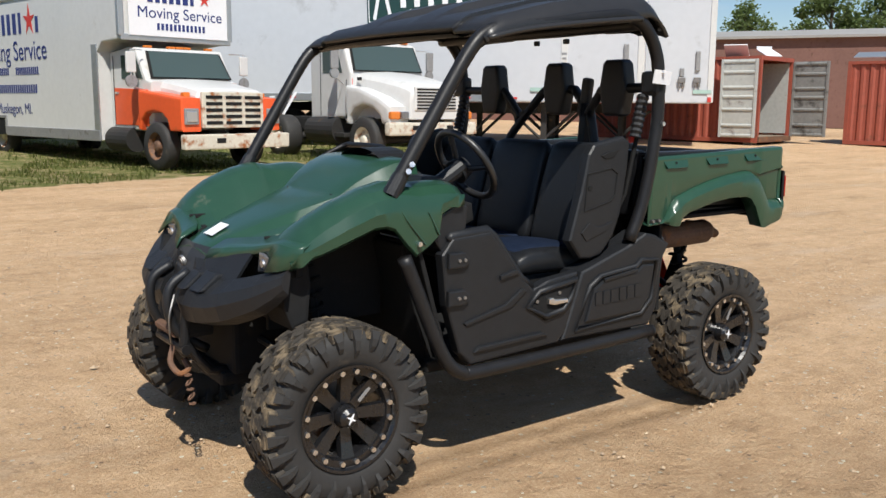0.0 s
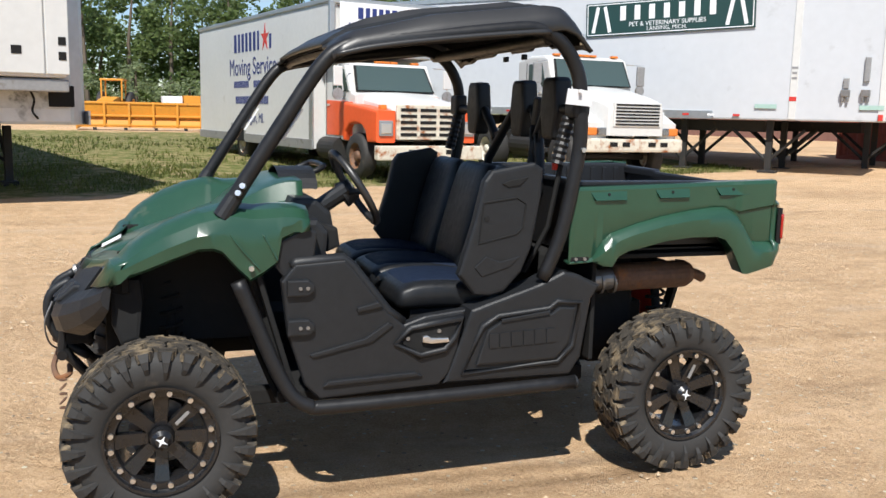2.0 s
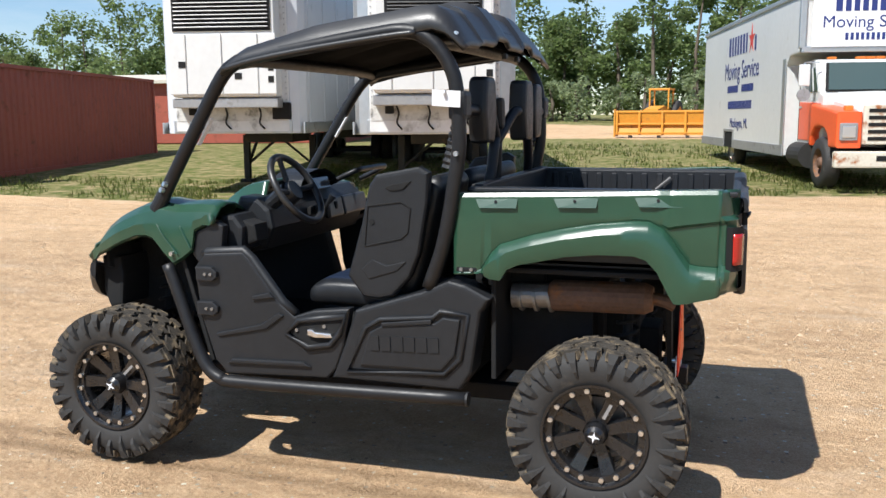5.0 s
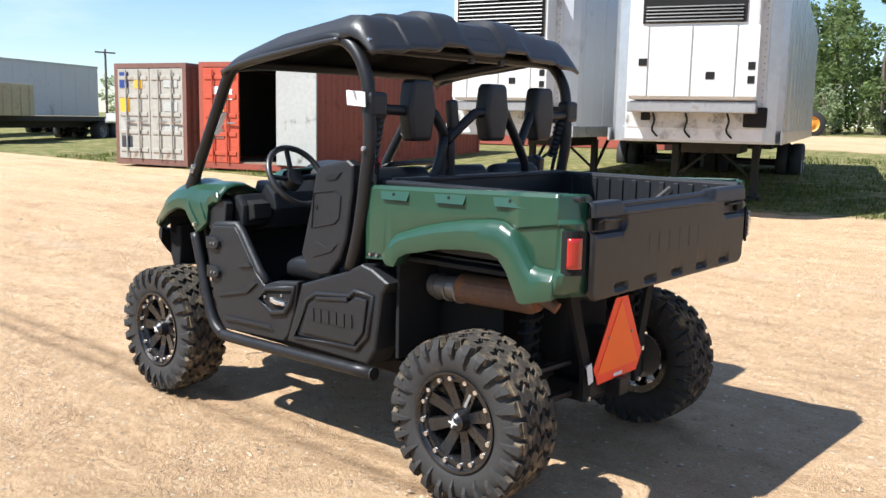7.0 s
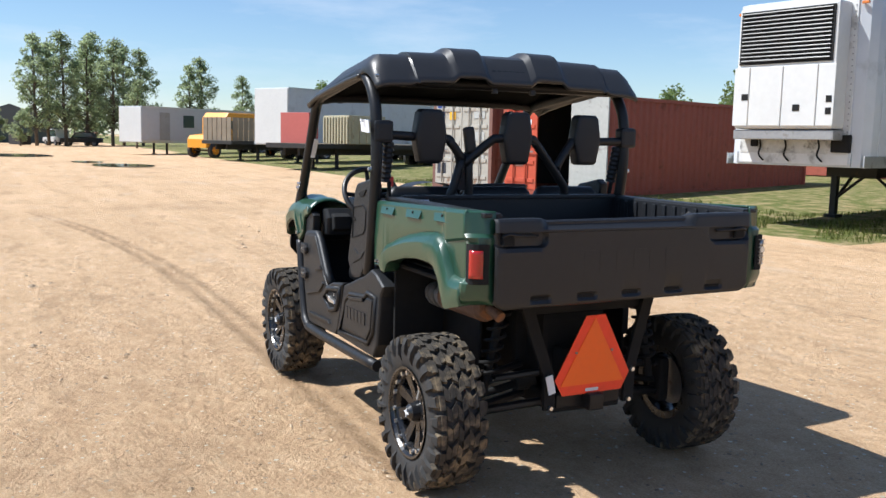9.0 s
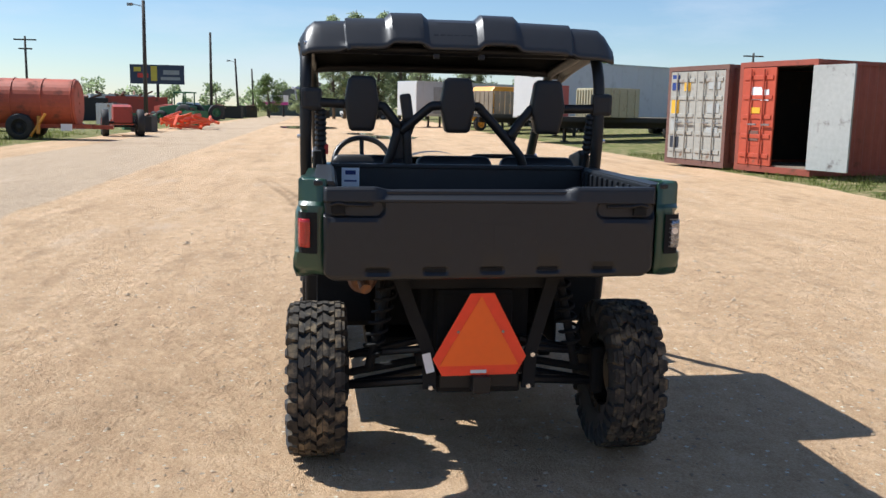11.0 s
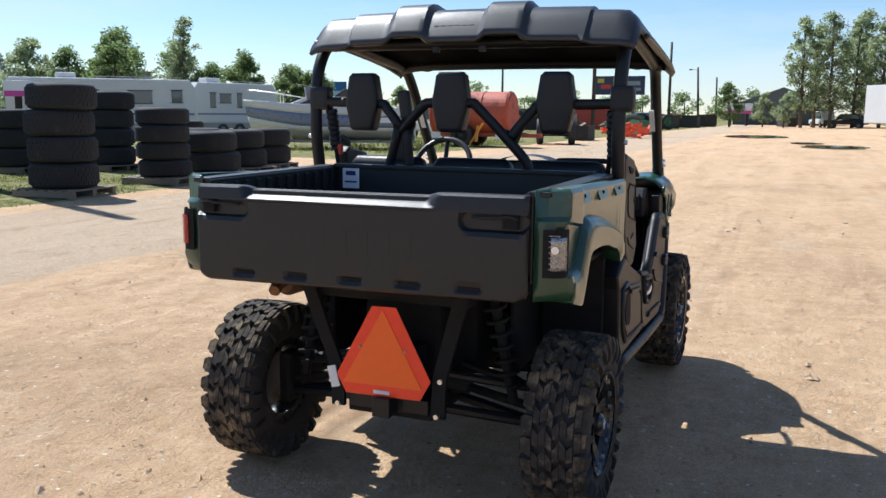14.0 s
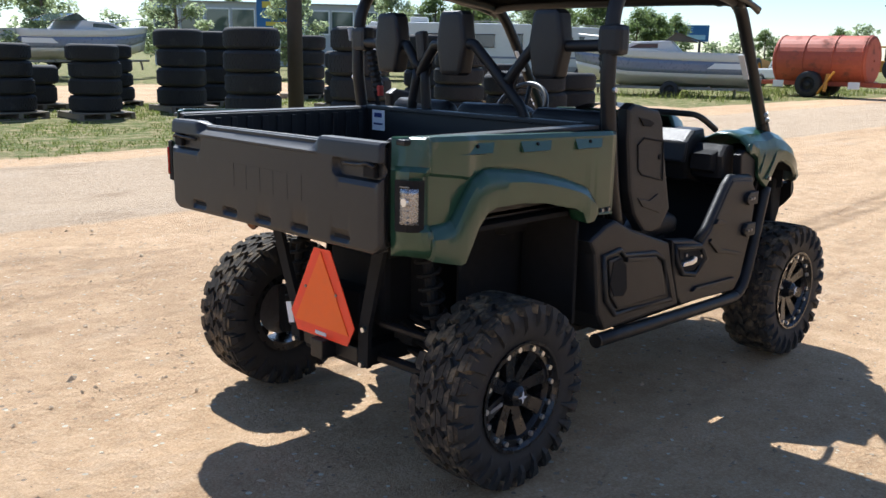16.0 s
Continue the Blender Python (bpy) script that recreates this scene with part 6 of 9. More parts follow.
# roll cage --------------------------------------------------------------------
for s in (-1, 1):
    k_in = 1.0 if s < 0 else 0.945  # the hoop leans inwards on the passenger side
    pts = [(-0.83, s * 0.700, 1.140), (-0.782, s * 0.702, 1.217), (-0.66, s * 0.708, 1.408), (-0.538, s * 0.715, 1.598), (-0.475, s * 0.72, 1.683), (-0.425, s * 0.722, 1.722), (-0.348, s * 0.725, 1.748), (-0.05, s * 0.735, 1.787), (0.20, s * 0.74, 1.820),
           (0.31, s * 0.742, 1.830), (0.39, s * 0.743, 1.815), (0.452, s * 0.743, 1.772), (0.503, s * 0.743, 1.70), (0.530, s * 0.743, 1.61), (0.540, s * 0.743, 1.408), (0.518, s * 0.743, 1.25), (0.495, s * 0.74, 1.12), (0.462, s * 0.735, 0.99), (0.408, s * 0.725, 0.85)]
    pts = [(p[0], p[1] * k_in, p[2]) for p in pts]
    cage = part("roll_bar", tubes((curve_through(pts, 4), 0.0285), seg=14), TUBE_BLACK, utv, "black tubular side hoop", smooth=True)
    part("pillar_boot", tubes(([(-0.845, s * k_in * 0.700, 1.118), (-0.80, s * k_in * 0.702, 1.19)], [0.034, 0.031]), seg=14), BLACK, cage)
    for k in (0, 1):
        part("bolt", cyls(((-0.786 + 0.016 * k, s * k_in * 0.728, 1.205 + 0.025 * k), (-0.792 + 0.016 * k, s * k_in * 0.744, 1.209 + 0.025 * k), 0.011), seg=8), CHROME, cage)
    part("bolt", cyls(((0.538, s * k_in * 0.770, 1.372), (0.538, s * k_in * 0.784, 1.372), 0.010), seg=8), CHROME, cage)
    for z in (1.793, 1.765):
        part("bolt", cyls(((0.53, s * k_in * 0.735, z + 0.02), (0.53, s * k_in * 0.750, z + 0.02), 0.008), seg=8), CHROME, cage)
    part("pillar_label", boxes(((-0.590, s * k_in * 0.692, 1.452), (0.006, 0.026, 0.13), pose(0, 0, 0, 0, 33, 0))), PAPER, cage, "white warning label on the pillar")
    part("belt_boot", tubes(([(0.52 - 0.003 * k, s * 0.672, 1.50 - 0.0125 * k) for k in range(16)], [0.030 if k % 2 else 0.024 for k in range(16)]), seg=10), BLACK, utv, "corrugated black belt boot")
    part("seat_belt", tubes(([(0.50, s * 0.66, 1.31), (0.46, s * 0.64, 1.05), (0.38, s * 0.60, 0.86)], 0.011), seg=6), DARK, utv)
part("belt_buckle", boxes(((0.485, -0.645, 1.31), (0.03, 0.02, 0.05)), bevel=0.006), RED_INK, utv, "red belt release")
part("cage_cross_bar", tubes((curve_through([(-0.41, -0.722, 1.728), (-0.40, -0.5, 1.745), (-0.40, 0.5, 1.745), (-0.41, 0.722, 1.728)], 5), 0.027), seg=12), TUBE_BLACK, utv, smooth=True)
part("cage_cross_bar", tubes((curve_through([(0.40, -0.74, 1.80), (0.42, -0.5, 1.80), (0.42, 0.5, 1.80), (0.40, 0.74, 1.80)], 5), 0.027), seg=12), TUBE_BLACK, utv, smooth=True)
rest = new("headrest_frame"); rest.parent = utv; rest.empty_display_size = 0.1
for run in ([(0.535, -0.74, 1.55), (0.545, -0.68, 1.535), (0.555, -0.40, 1.525), (0.56, -0.36, 1.505), (0.56, -0.285, 1.41)],
            [(0.56, -0.285, 1.40), (0.575, -0.245, 1.44), (0.60, -0.16, 1.515), (0.61, -0.12, 1.53), (0.61, 0.06, 1.53), (0.60, 0.105, 1.505), (0.57, 0.275, 1.325), (0.56, 0.315, 1.265), (0.55, 0.325, 1.18)],
            [(0.575, 0.245, 1.385), (0.57, 0.27, 1.42), (0.555, 0.345, 1.51), (0.55, 0.385, 1.525), (0.54, 0.66, 1.53), (0.535, 0.70, 1.55)],
            [(0.56, -0.30, 1.42), (0.555, -0.335, 1.29), (0.55, -0.35, 1.25), (0.545, -0.352, 1.16)], [(0.56, -0.262, 1.46), (0.55, -0.245, 1.16)]):
    part("headrest_bar", tubes((curve_through(run, 3), 0.0225), seg=12), TUBE_BLACK, rest, "black bent headrest bar", smooth=True)
# web plates where the bars meet
part("web_plate", slab([(-0.335, 1.445), (-0.30, 1.455), (-0.235, 1.455), (-0.215, 1.44), (-0.245, 1.36), (-0.255, 1.27), (-0.32, 1.27), (-0.32, 1.36)], 0.548, 0.560, "x", 0.004), TUBE_BLACK, rest)
part("web_plate", slab([(0.19, 1.425), (0.235, 1.415), (0.285, 1.43), (0.305, 1.44), (0.275, 1.36), (0.265, 1.33)], 0.560, 0.572, "x", 0.004), TUBE_BLACK, rest)
part("bar_knob", boxes(((0.57, -0.262, 1.52), (0.04, 0.055, 0.13), pose(0, 0, 0, 8)), bevel=0.015), BLACK, rest)
for s in (-1, 1):
    part("bar_clamp", boxes(((0.535, s * 0.715, 1.55), (0.07, 0.10, 0.11)), bevel=0.02), BLACK, rest)
for xc, yc in ((0.555, -0.477), (0.605, -0.021), (0.548, 0.435)):
    bm = bmesh.new()
    o = [(-0.048, 1.664), (0.048, 1.664), (0.066, 1.648), (0.084, 1.538), (0.082, 1.515), (0.060, 1.412), (0.045, 1.402), (-0.045, 1.402), (-0.060, 1.412), (-0.082, 1.515), (-0.084, 1.538), (-0.066, 1.648)]
    add_slab(bm, [(yc + a, b) for a, b in o], xc - 0.04, xc + 0.04, "x", 0.022, 4)
    part("headrest", bm, VINYL, utv, "black padded headrest", smooth="edges")

# roof ------------------------------------------------------------------------
def roof_z(x, y):
    a = abs(y)
    base = lerp_table([(-0.46, 1.748), (-0.43, 1.772), (-0.38, 1.798), (-0.05, 1.852), (0.27, 1.893), (0.39, 1.910), (0.445, 1.903), (0.495, 1.872), (0.535, 1.83), (0.570, 1.785)], x)
    z = base + 0.012 * (1 - (a / 0.7) ** 2) + 0.032 * min(1.0, max(0.0, (x + 0.46) / 0.4)) * min(1.0, max(0.0, (0.57 - x) / 0.10)) * min(1.0, max(0.0, (0.775 - a) / 0.05))
    yy = y
    rib = 0.0
    for lo, hi in ((-0.365, -0.155), (0.080, 0.300)):
        k = min(1.0, max(0.0, (yy - lo) / 0.03), ) * min(1.0, max(0.0, (hi - yy) / 0.03))
        rib = max(rib, k)
    z += 0.028 * rib * min(1.0, max(0.0, (x + 0.40) / 0.15))
    if a > 0.555:
        z -= 0.014
    if a > 0.69:
        z -= lerp_table([(-0.46, 0.045), (0.0, 0.075), (0.36, 0.075), (0.50, 0.04), (0.570, 0.02)], x) * ((a - 0.69) / 0.085) ** 2
    return z


bm = bmesh.new()
ys = sorted(set(list(np.linspace(-0.775, 0.775, 45)) + [v + d for v in (-0.365, -0.155, 0.08, 0.30) for d in (0, 0.03, -0.03)] + [0.555, 0.556, -0.555, -0.556]))
add_loft(bm, [[(x + (0.0 if x < 0.45 else 0.02 * (1 - (y / 0.775) ** 2)), y, roof_z(x, y)) for y in [q * (1 - 0.02 * max(0.0, (x - 0.44) / 0.13) ** 2) for q in ys]] for x in list(np.linspace(-0.46, 0.42, 21)) + [0.445, 0.47, 0.495, 0.515, 0.535, 0.553, 0.570]])
roof = part("roof", bm, BLACK_SMOOTH, utv, "black ribbed plastic roof", smooth="edges")
solid(roof, 0.016)
# added sheet below the roof, blackened so ground bounce leaves it in shade
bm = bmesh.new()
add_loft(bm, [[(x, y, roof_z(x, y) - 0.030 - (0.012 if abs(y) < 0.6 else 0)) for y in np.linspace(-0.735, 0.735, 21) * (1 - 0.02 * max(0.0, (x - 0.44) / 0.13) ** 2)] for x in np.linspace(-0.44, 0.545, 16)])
part("roof_shade_sheet", bm, ROOF_SHADE, roof, "dull black sheet that paints the underside's shade", smooth=True)
for s in (-1, 1):
    part("roof_lip", tubes((curve_through([(-0.45, s * 0.772, 1.70), (-0.30, s * 0.775, 1.735), (-0.05, s * 0.775, 1.772), (0.26, s * 0.775, 1.808), (0.38, s * 0.772, 1.818)], 4), 0.012), seg=8), BLACK_SMOOTH, roof, smooth=True)
bar_parts("embossed_block", pose(0.548, -0.038, 1.858, 62, 0, 90), (0.022, 0.024, 0.026, 0.024, 0.024, 0.024), 0.024, 0.009, BED_BLACK, roof, 0.004)
for y in (-0.12, 0.10):
    part("roof_clip", boxes(((0.555, y, 1.765), (0.02, 0.03, 0.025)), bevel=0.004), BLACK, roof)

# doors and side panels --------------------------------------------------------------
DOOR = [(-0.641, 0.882), (-0.590, 0.945), (-0.405, 0.958), (-0.372, 0.925), (-0.235, 0.748), (-0.172, 0.700), (-0.089, 0.728), (0.076, 0.747), (0.045, 0.585), (0.010, 0.49), (-0.030, 0.448), (-0.500, 0.428), (-0.556, 0.485), (-0.618, 0.68)]
REAR = [(-0.010, 0.452), (0.050, 0.60), (0.100, 0.742), (0.382, 0.832), (0.495, 0.882), (0.560, 0.868), (0.660, 0.820), (0.622, 0.764), (0.600, 0.62), (0.585, 0.521), (0.538, 0.449)]
for s in (-1, 1):
    yo = s * 0.748
    door = part("side_door", slab(DOOR, s * 0.690, yo, "y", 0.014, 3), BLACK, utv, "black moulded half door")
    part("door_cap", tubes(([(-0.60, s * 0.722, 0.935), (-0.585, s * 0.722, 0.947), (-0.41, s * 0.722, 0.960), (-0.375, s * 0.722, 0.93), (-0.238, s * 0.722, 0.752), (-0.175, s * 0.722, 0.703)], 0.022), seg=10), BLACK, door, smooth=True)
    part("door_rib", slab([(-0.490, 0.480), (-0.468, 0.500), (-0.130, 0.512), (-0.100, 0.494)], yo - s * 0.004, yo + s * 0.014, "y", 0.005), BLACK, door)
    part("door_rib", slab([(-0.53, 0.592), (-0.30, 0.640), (-0.22, 0.700), (-0.24, 0.712), (-0.33, 0.655), (-0.54, 0.606)], yo - s * 0.004, yo + s * 0.010, "y", 0.004), BLACK, door)
    part("door_rib", slab([(-0.36, 0.775), (-0.28, 0.795), (-0.26, 0.775), (-0.36, 0.758)], yo - s * 0.004, yo + s * 0.012, "y", 0.004), BLACK, door)
    ring = [(-0.205, 0.628), (-0.150, 0.688), (0.060, 0.716), (0.030, 0.640), (-0.010, 0.592), (-0.110, 0.572)]
    bm = bmesh.new()
    add_tube(bm, [(a, yo + s * 0.004, b) for a, b in ring], 0.014, 8, closed=True)
    part("handle_surround", bm, BLACK, door, smooth=True)
    part("handle_recess", slab([(a * 0.9 - 0.008, 0.645 + (b - 0.645) * 0.82) for a, b in ring], yo - s * 0.006, yo + s * 0.002, "y"), DARK, door)
    part("door_handle", slab([(-0.105, 0.630), (-0.105, 0.652), (-0.085, 0.656), (-0.070, 0.645), (0.0, 0.642), (0.005, 0.625), (-0.07, 0.622)], yo, yo + s * 0.020, "y", 0.005), CHROME, door, "chrome door handle")
    for bx, bz in ((-0.16, 0.645), (-0.035, 0.668)):
        part("bolt", cyls(((bx, yo, bz), (bx, yo + s * 0.008, bz), 0.008), seg=8), STEEL, door)
    for zc in (0.860, 0.712):
        hg = part("hinge", slab([(-0.622, zc + 0.030), (-0.545, zc + 0.030), (-0.522, zc + 0.010), (-0.522, zc - 0.012), (-0.545, zc - 0.030), (-0.622, zc - 0.030)], yo - s * 0.002, yo + s * 0.020, "y", 0.006), BLACK, door)
        for bx in (-0.575, -0.548):
            part("bolt", cyls(((bx, yo + s * 0.018, zc), (bx, yo + s * 0.026, zc), 0.007), seg=8), STEEL, hg)
    panel = part("engine_side_panel", slab(REAR, s * 0.60, yo, "y", 0.018, 3), BLACK, utv, "black engine side panel")
    inset = [(0.065, 0.492), (0.146, 0.677), (0.211, 0.713), (0.432, 0.734), (0.464, 0.762), (0.572, 0.754), (0.542, 0.575), (0.478, 0.508)]
    bm = bmesh.new()
    add_tube(bm, [(a, yo + s * 0.002, b) for a, b in inset], 0.012, 8, closed=True)
    part("panel_rim", bm, BLACK, panel, smooth=True)
    part("panel_field", slab([(0.12, 0.52), (0.165, 0.66), (0.225, 0.695), (0.44, 0.715), (0.475, 0.74), (0.545, 0.735), (0.522, 0.59), (0.465, 0.525)], yo - s * 0.004, yo + s * 0.012, "y", 0.008), BLACK, panel)
    part("panel_rib", slab([(0.22, 0.688), (0.43, 0.712), (0.43, 0.730), (0.22, 0.704)], yo + s * 0.010, yo + s * 0.020, "y", 0.004), BLACK, panel)
    mm = pose(0.315, yo + s * 0.014, 0.622, 90, 0, 0) if s < 0 else pose(0.315, yo + s * 0.014, 0.622, 90, 0, 180)
    if s > 0:
        part("air_intake", slab([(0.415, 0.60), (0.43, 0.70), (0.47, 0.735), (0.52, 0.725), (0.535, 0.64), (0.505, 0.585), (0.44, 0.575)], yo + s * 0.006, yo + s * 0.015, "y", 0.004), DARK, panel, "dark intake hollow")
    else:
        bar_parts("embossed_block", mm @ pose(0, 0, 0, 0, 0, 2), (0.036, 0.04, 0.044, 0.04, 0.042, 0.04), 0.058, 0.009, BLACK, panel, 0.006)
    tube = part("side_step_bar", tubes((curve_through([(-0.793, s * 0.715, 0.885), (-0.735, s * 0.722, 0.74), (-0.684, s * 0.73, 0.609), (-0.64, s * 0.735, 0.51), (-0.595, s * 0.74, 0.44), (-0.54, s * 0.742, 0.405), (-0.47, s * 0.742, 0.394), (0.0, s * 0.742, 0.402), (0.565, s * 0.735, 0.414)], 5), 0.028), seg=14), TUBE_BLACK, utv, "black tubular step bar", smooth=True)
    part("end_cap", cyls(((0.563, s * 0.735, 0.414), (0.572, s * 0.735, 0.414), 0.029), seg=14), BLACK, tube)
    # seat side shield
    sh = [(0.055, 0.875), (0.118, 1.085), (0.155, 1.245), (0.185, 1.285), (0.364, 1.318), (0.405, 1.295), (0.398, 1.178), (0.362, 0.973), (0.322, 0.879), (0.248, 0.80), (0.187, 0.786), (0.122, 0.792)]
    y0, y1 = s * 0.655, s * 0.712
    shield = part("seat_shield", slab(sh, y0, y1, "y", 0.018, 3), BLACK, utv, "black seat side shield")
    part("shield_recess", slab([(0.225, 1.236), (0.262, 1.250), (0.335, 1.262), (0.30, 1.228), (0.25, 1.222)], y1 - s * 0.002, y1 + s * 0.006, "y", 0.003), DARK, shield)
    part("shield_recess", slab([(0.118, 0.905), (0.165, 0.948), (0.225, 0.925), (0.31, 0.945), (0.27, 0.905), (0.15, 0.868)], y1 - s * 0.002, y1 + s * 0.005, "y", 0.003), BLACK, shield)
    bm = bmesh.new()
    add_tube(bm, [(a, y1 + s * 0.001, b) for a, b in ((0.150, 1.160), (0.29, 1.180), (0.33, 1.155), (0.318, 1.06), (0.29, 1.035), (0.135, 1.0))], 0.004, 6, closed=True)
    part("shield_panel_line", bm, DARK, shield)
    part("shield_hole", cyls(((0.166, y1 - s * 0.001, 1.098), (0.166, y1 + s * 0.004, 1.098), 0.011), seg=10), DARK, shield)

# floor, firewall, dash, steering -------------------------------------------------------
part("floor_pan", boxes(((-0.16, 0, 0.42), (0.98, 1.32, 0.05)), bevel=0.01), DARK, utv, "black floor")
part("seat_box", boxes(((0.24, 0, 0.56), (0.56, 1.24, 0.26)), bevel=0.01), DARK, utv)
part("firewall", boxes(((-0.66, 0, 0.66), (0.05, 1.24, 0.54), pose(0, 0, 0, 0, -14, 0)), bevel=0.01), DARK, utv)
part("floor_tunnel", boxes(((-0.46, 0.0, 0.53), (0.3, 0.22, 0.20)), bevel=0.01), DARK, utv)
part("frame_rail", boxes(((-0.2, -0.42, 0.36), (1.9, 0.06, 0.07)), ((-0.2, 0.42, 0.36), (1.9, 0.06, 0.07)), ((0.0, 0, 0.37), (1.2, 0.8, 0.04)), bevel=0.01), DARK, utv)
dash_prof = [(-0.56, 1.165), (-0.47, 1.160), (-0.41, 1.11), (-0.395, 1.03), (-0.44, 0.93), (-0.58, 0.90), (-0.60, 1.08)]
dash = part("dashboard", slab(dash_prof, -0.50, 0.50, "y", 0.02), BLACK, utv, "black dashboard")
for s in (-1, 1):
    part("dash_end", slab([(-0.56, 1.10), (-0.49, 1.10), (-0.45, 1.05), (-0.46, 0.95), (-0.58, 0.90)], s * 0.49, s * 0.66, "y", 0.02), BLACK, dash)
    part("cup_holder", slab([(-0.47, 1.075), (-0.41, 1.06), (-0.40, 0.99), (-0.45, 0.97)], s * 0.52, s * 0.63, "y", 0.012), DARK, dash)
bm = bmesh.new()
add_loft(bm, [[(-0.57 + 0.02 * k, 0.20 * math.cos(a), 1.175 + 0.085 * math.sin(a)) for a in np.linspace(0, math.pi, 13)] for k in (0, 8)], cap=False)
part("gauge_hood", bm, BLACK, dash)
part("gauge", boxes(((-0.405, 0.0, 1.19), (0.01, 0.18, 0.06), pose(0, 0, 0, 0, -20, 0)), bevel=0.004), HEAD_LENS, dash, "gauge display")
for yy in (0.12, 0.30, 0.42):
    part("glove_box", boxes(((-0.395, yy, 1.06), (0.03, 0.17, 0.10), pose(0, 0, 0, 0, -12, 0)), bevel=0.012), BLACK_SMOOTH, dash)
part("dash_switch", boxes(((-0.388, -0.10, 1.07), (0.02, 0.03, 0.04)), ((-0.388, -0.15, 1.07), (0.02, 0.03, 0.04)), ((-0.388, 0.12, 1.07), (0.02, 0.03, 0.04)), bevel=0.004), DARK, dash)
sw = new("steering_wheel"); sw.parent = utv; sw.empty_display_size = 0.1
sw.matrix_local = pose(-0.305, -0.440, 1.200) @ pose(0, 0, 0, 0, 58, 0)
bm = bmesh.new()
add_tube(bm, [(0.162 * math.cos(a), 0.162 * math.sin(a), 0) for a in np.linspace(0, 2 * math.pi, 33)[:-1]], 0.0155, 10, closed=True)
part("wheel_rim", bm, BLACK_SMOOTH, sw, smooth=True)
for a in (math.pi * 0.5, math.pi * 1.5, math.pi):
    part("wheel_spoke", tubes(([(0.03 * math.cos(a), 0.03 * math.sin(a), -0.03), (0.155 * math.cos(a), 0.155 * math.sin(a), 0)], 0.013), seg=8), BLACK, sw)
part("wheel_hub", cyls(((0, 0, -0.06), (0, 0, -0.005), 0.055, 0.045), seg=20), BLACK, sw)
part("steering_column", tubes(([(-0.335, -0.465, 1.20), (-0.52, -0.42, 1.07)], 0.035), seg=12), BLACK, utv)
part("gear_lever", tubes(([(-0.40, -0.06, 1.0), (-0.33, -0.08, 1.10), (-0.30, -0.08, 1.14)], [0.010, 0.010, 0.020]), seg=8), BLACK, utv)
part("grab_bar", tubes((curve_through([(-0.46, 0.20, 1.17), (-0.32, 0.21, 1.235), (-0.30, 0.30, 1.245), (-0.30, 0.52, 1.245), (-0.32, 0.60, 1.235), (-0.46, 0.61, 1.17)], 5), 0.014), seg=8), TUBE_BLACK, utv, "passenger grab bar", smooth=True)
for py_, ph_ in ((-0.30, 0.07), (-0.45, 0.10)):
    part("pedal", boxes(((-0.56, py_, 0.62), (0.02, 0.08, ph_), pose(0, 0, 0, 0, 30, 0)), bevel=0.006), DARK, utv)

# seats ---------------------------------------------------------------------------
def padded(path, w, k=0.45, seg=28):
    """An upholstered pad: rounded rings of half width w along stations (centre x, centre z, half depth along (nx, nz), scale of width)."""
    bm = bmesh.new()
    rings = []
    mids = zip(curve_through([p[:3] for p in path], 4), curve_through([p[3:] for p in path], 4))
    for (x, z, hd), (nx, nz, ws) in mids:
        ring = []
        for q in np.linspace(0, 2 * math.pi, seg + 1)[:-1]:
            c, sn = math.cos(q), math.sin(q)
            u, v = math.copysign(abs(c) ** k, c) * w * ws, math.copysign(abs(sn) ** k, sn) * hd
            ring.append((x + nx * v, u, z + nz * v))
        rings.append(ring)
    add_loft(bm, rings, close_u=True, cap=True)
    bmesh.ops.recalc_face_normals(bm, faces=bm.faces)
    return bm


CUSHION = [(-0.172, 0.760, 0.012, 0, 1, 0.80), (-0.160, 0.767, 0.036, 0, 1, 0.93), (-0.130, 0.774, 0.052, 0, 1, 0.99), (-0.06, 0.782, 0.060, 0, 1, 1.0), (0.08, 0.780, 0.060, 0, 1, 1.0), (0.22, 0.765, 0.055, 0, 1, 0.98), (0.32, 0.752, 0.045, 0, 1, 0.95), (0.345, 0.748, 0.02, 0, 1, 0.85)]
BACK = [(0.262, 0.795, 0.012, 0.95, -0.3, 0.85), (0.275, 0.82, 0.045, 0.95, -0.3, 0.97), (0.310, 0.93, 0.056, 0.95, -0.3, 1.0), (0.345, 1.06, 0.056, 0.95, -0.3, 1.0), (0.378, 1.18, 0.052, 0.95, -0.3, 0.98), (0.398, 1.25, 0.042, 0.95, -0.3, 0.93), (0.406, 1.277, 0.014, 0.95, -0.3, 0.80)]
for yc in (-0.43, 0.0, 0.43):
    seat = part("seat_cushion", padded(CUSHION, 0.205), VINYL, utv, "rounded black vinyl seat cushion", smooth=True)
    seat.location.y = yc
    insert = part("seat_top", padded([(x + 0.02, z + 0.030, hd * 0.62, nx, nz, ws * 0.80) for x, z, hd, nx, nz, ws in CUSHION[1:-1]], 0.205), VINYL_BLUE, seat, "dark navy seat top", smooth=True)
    bk = part("backrest", padded(BACK, 0.205), VINYL, utv, "black vinyl backrest", smooth=True)
    bk.location.y = yc
part("seat_base", boxes(((0.12, 0, 0.70), (0.46, 1.20, 0.05)), bevel=0.01), DARK, utv)

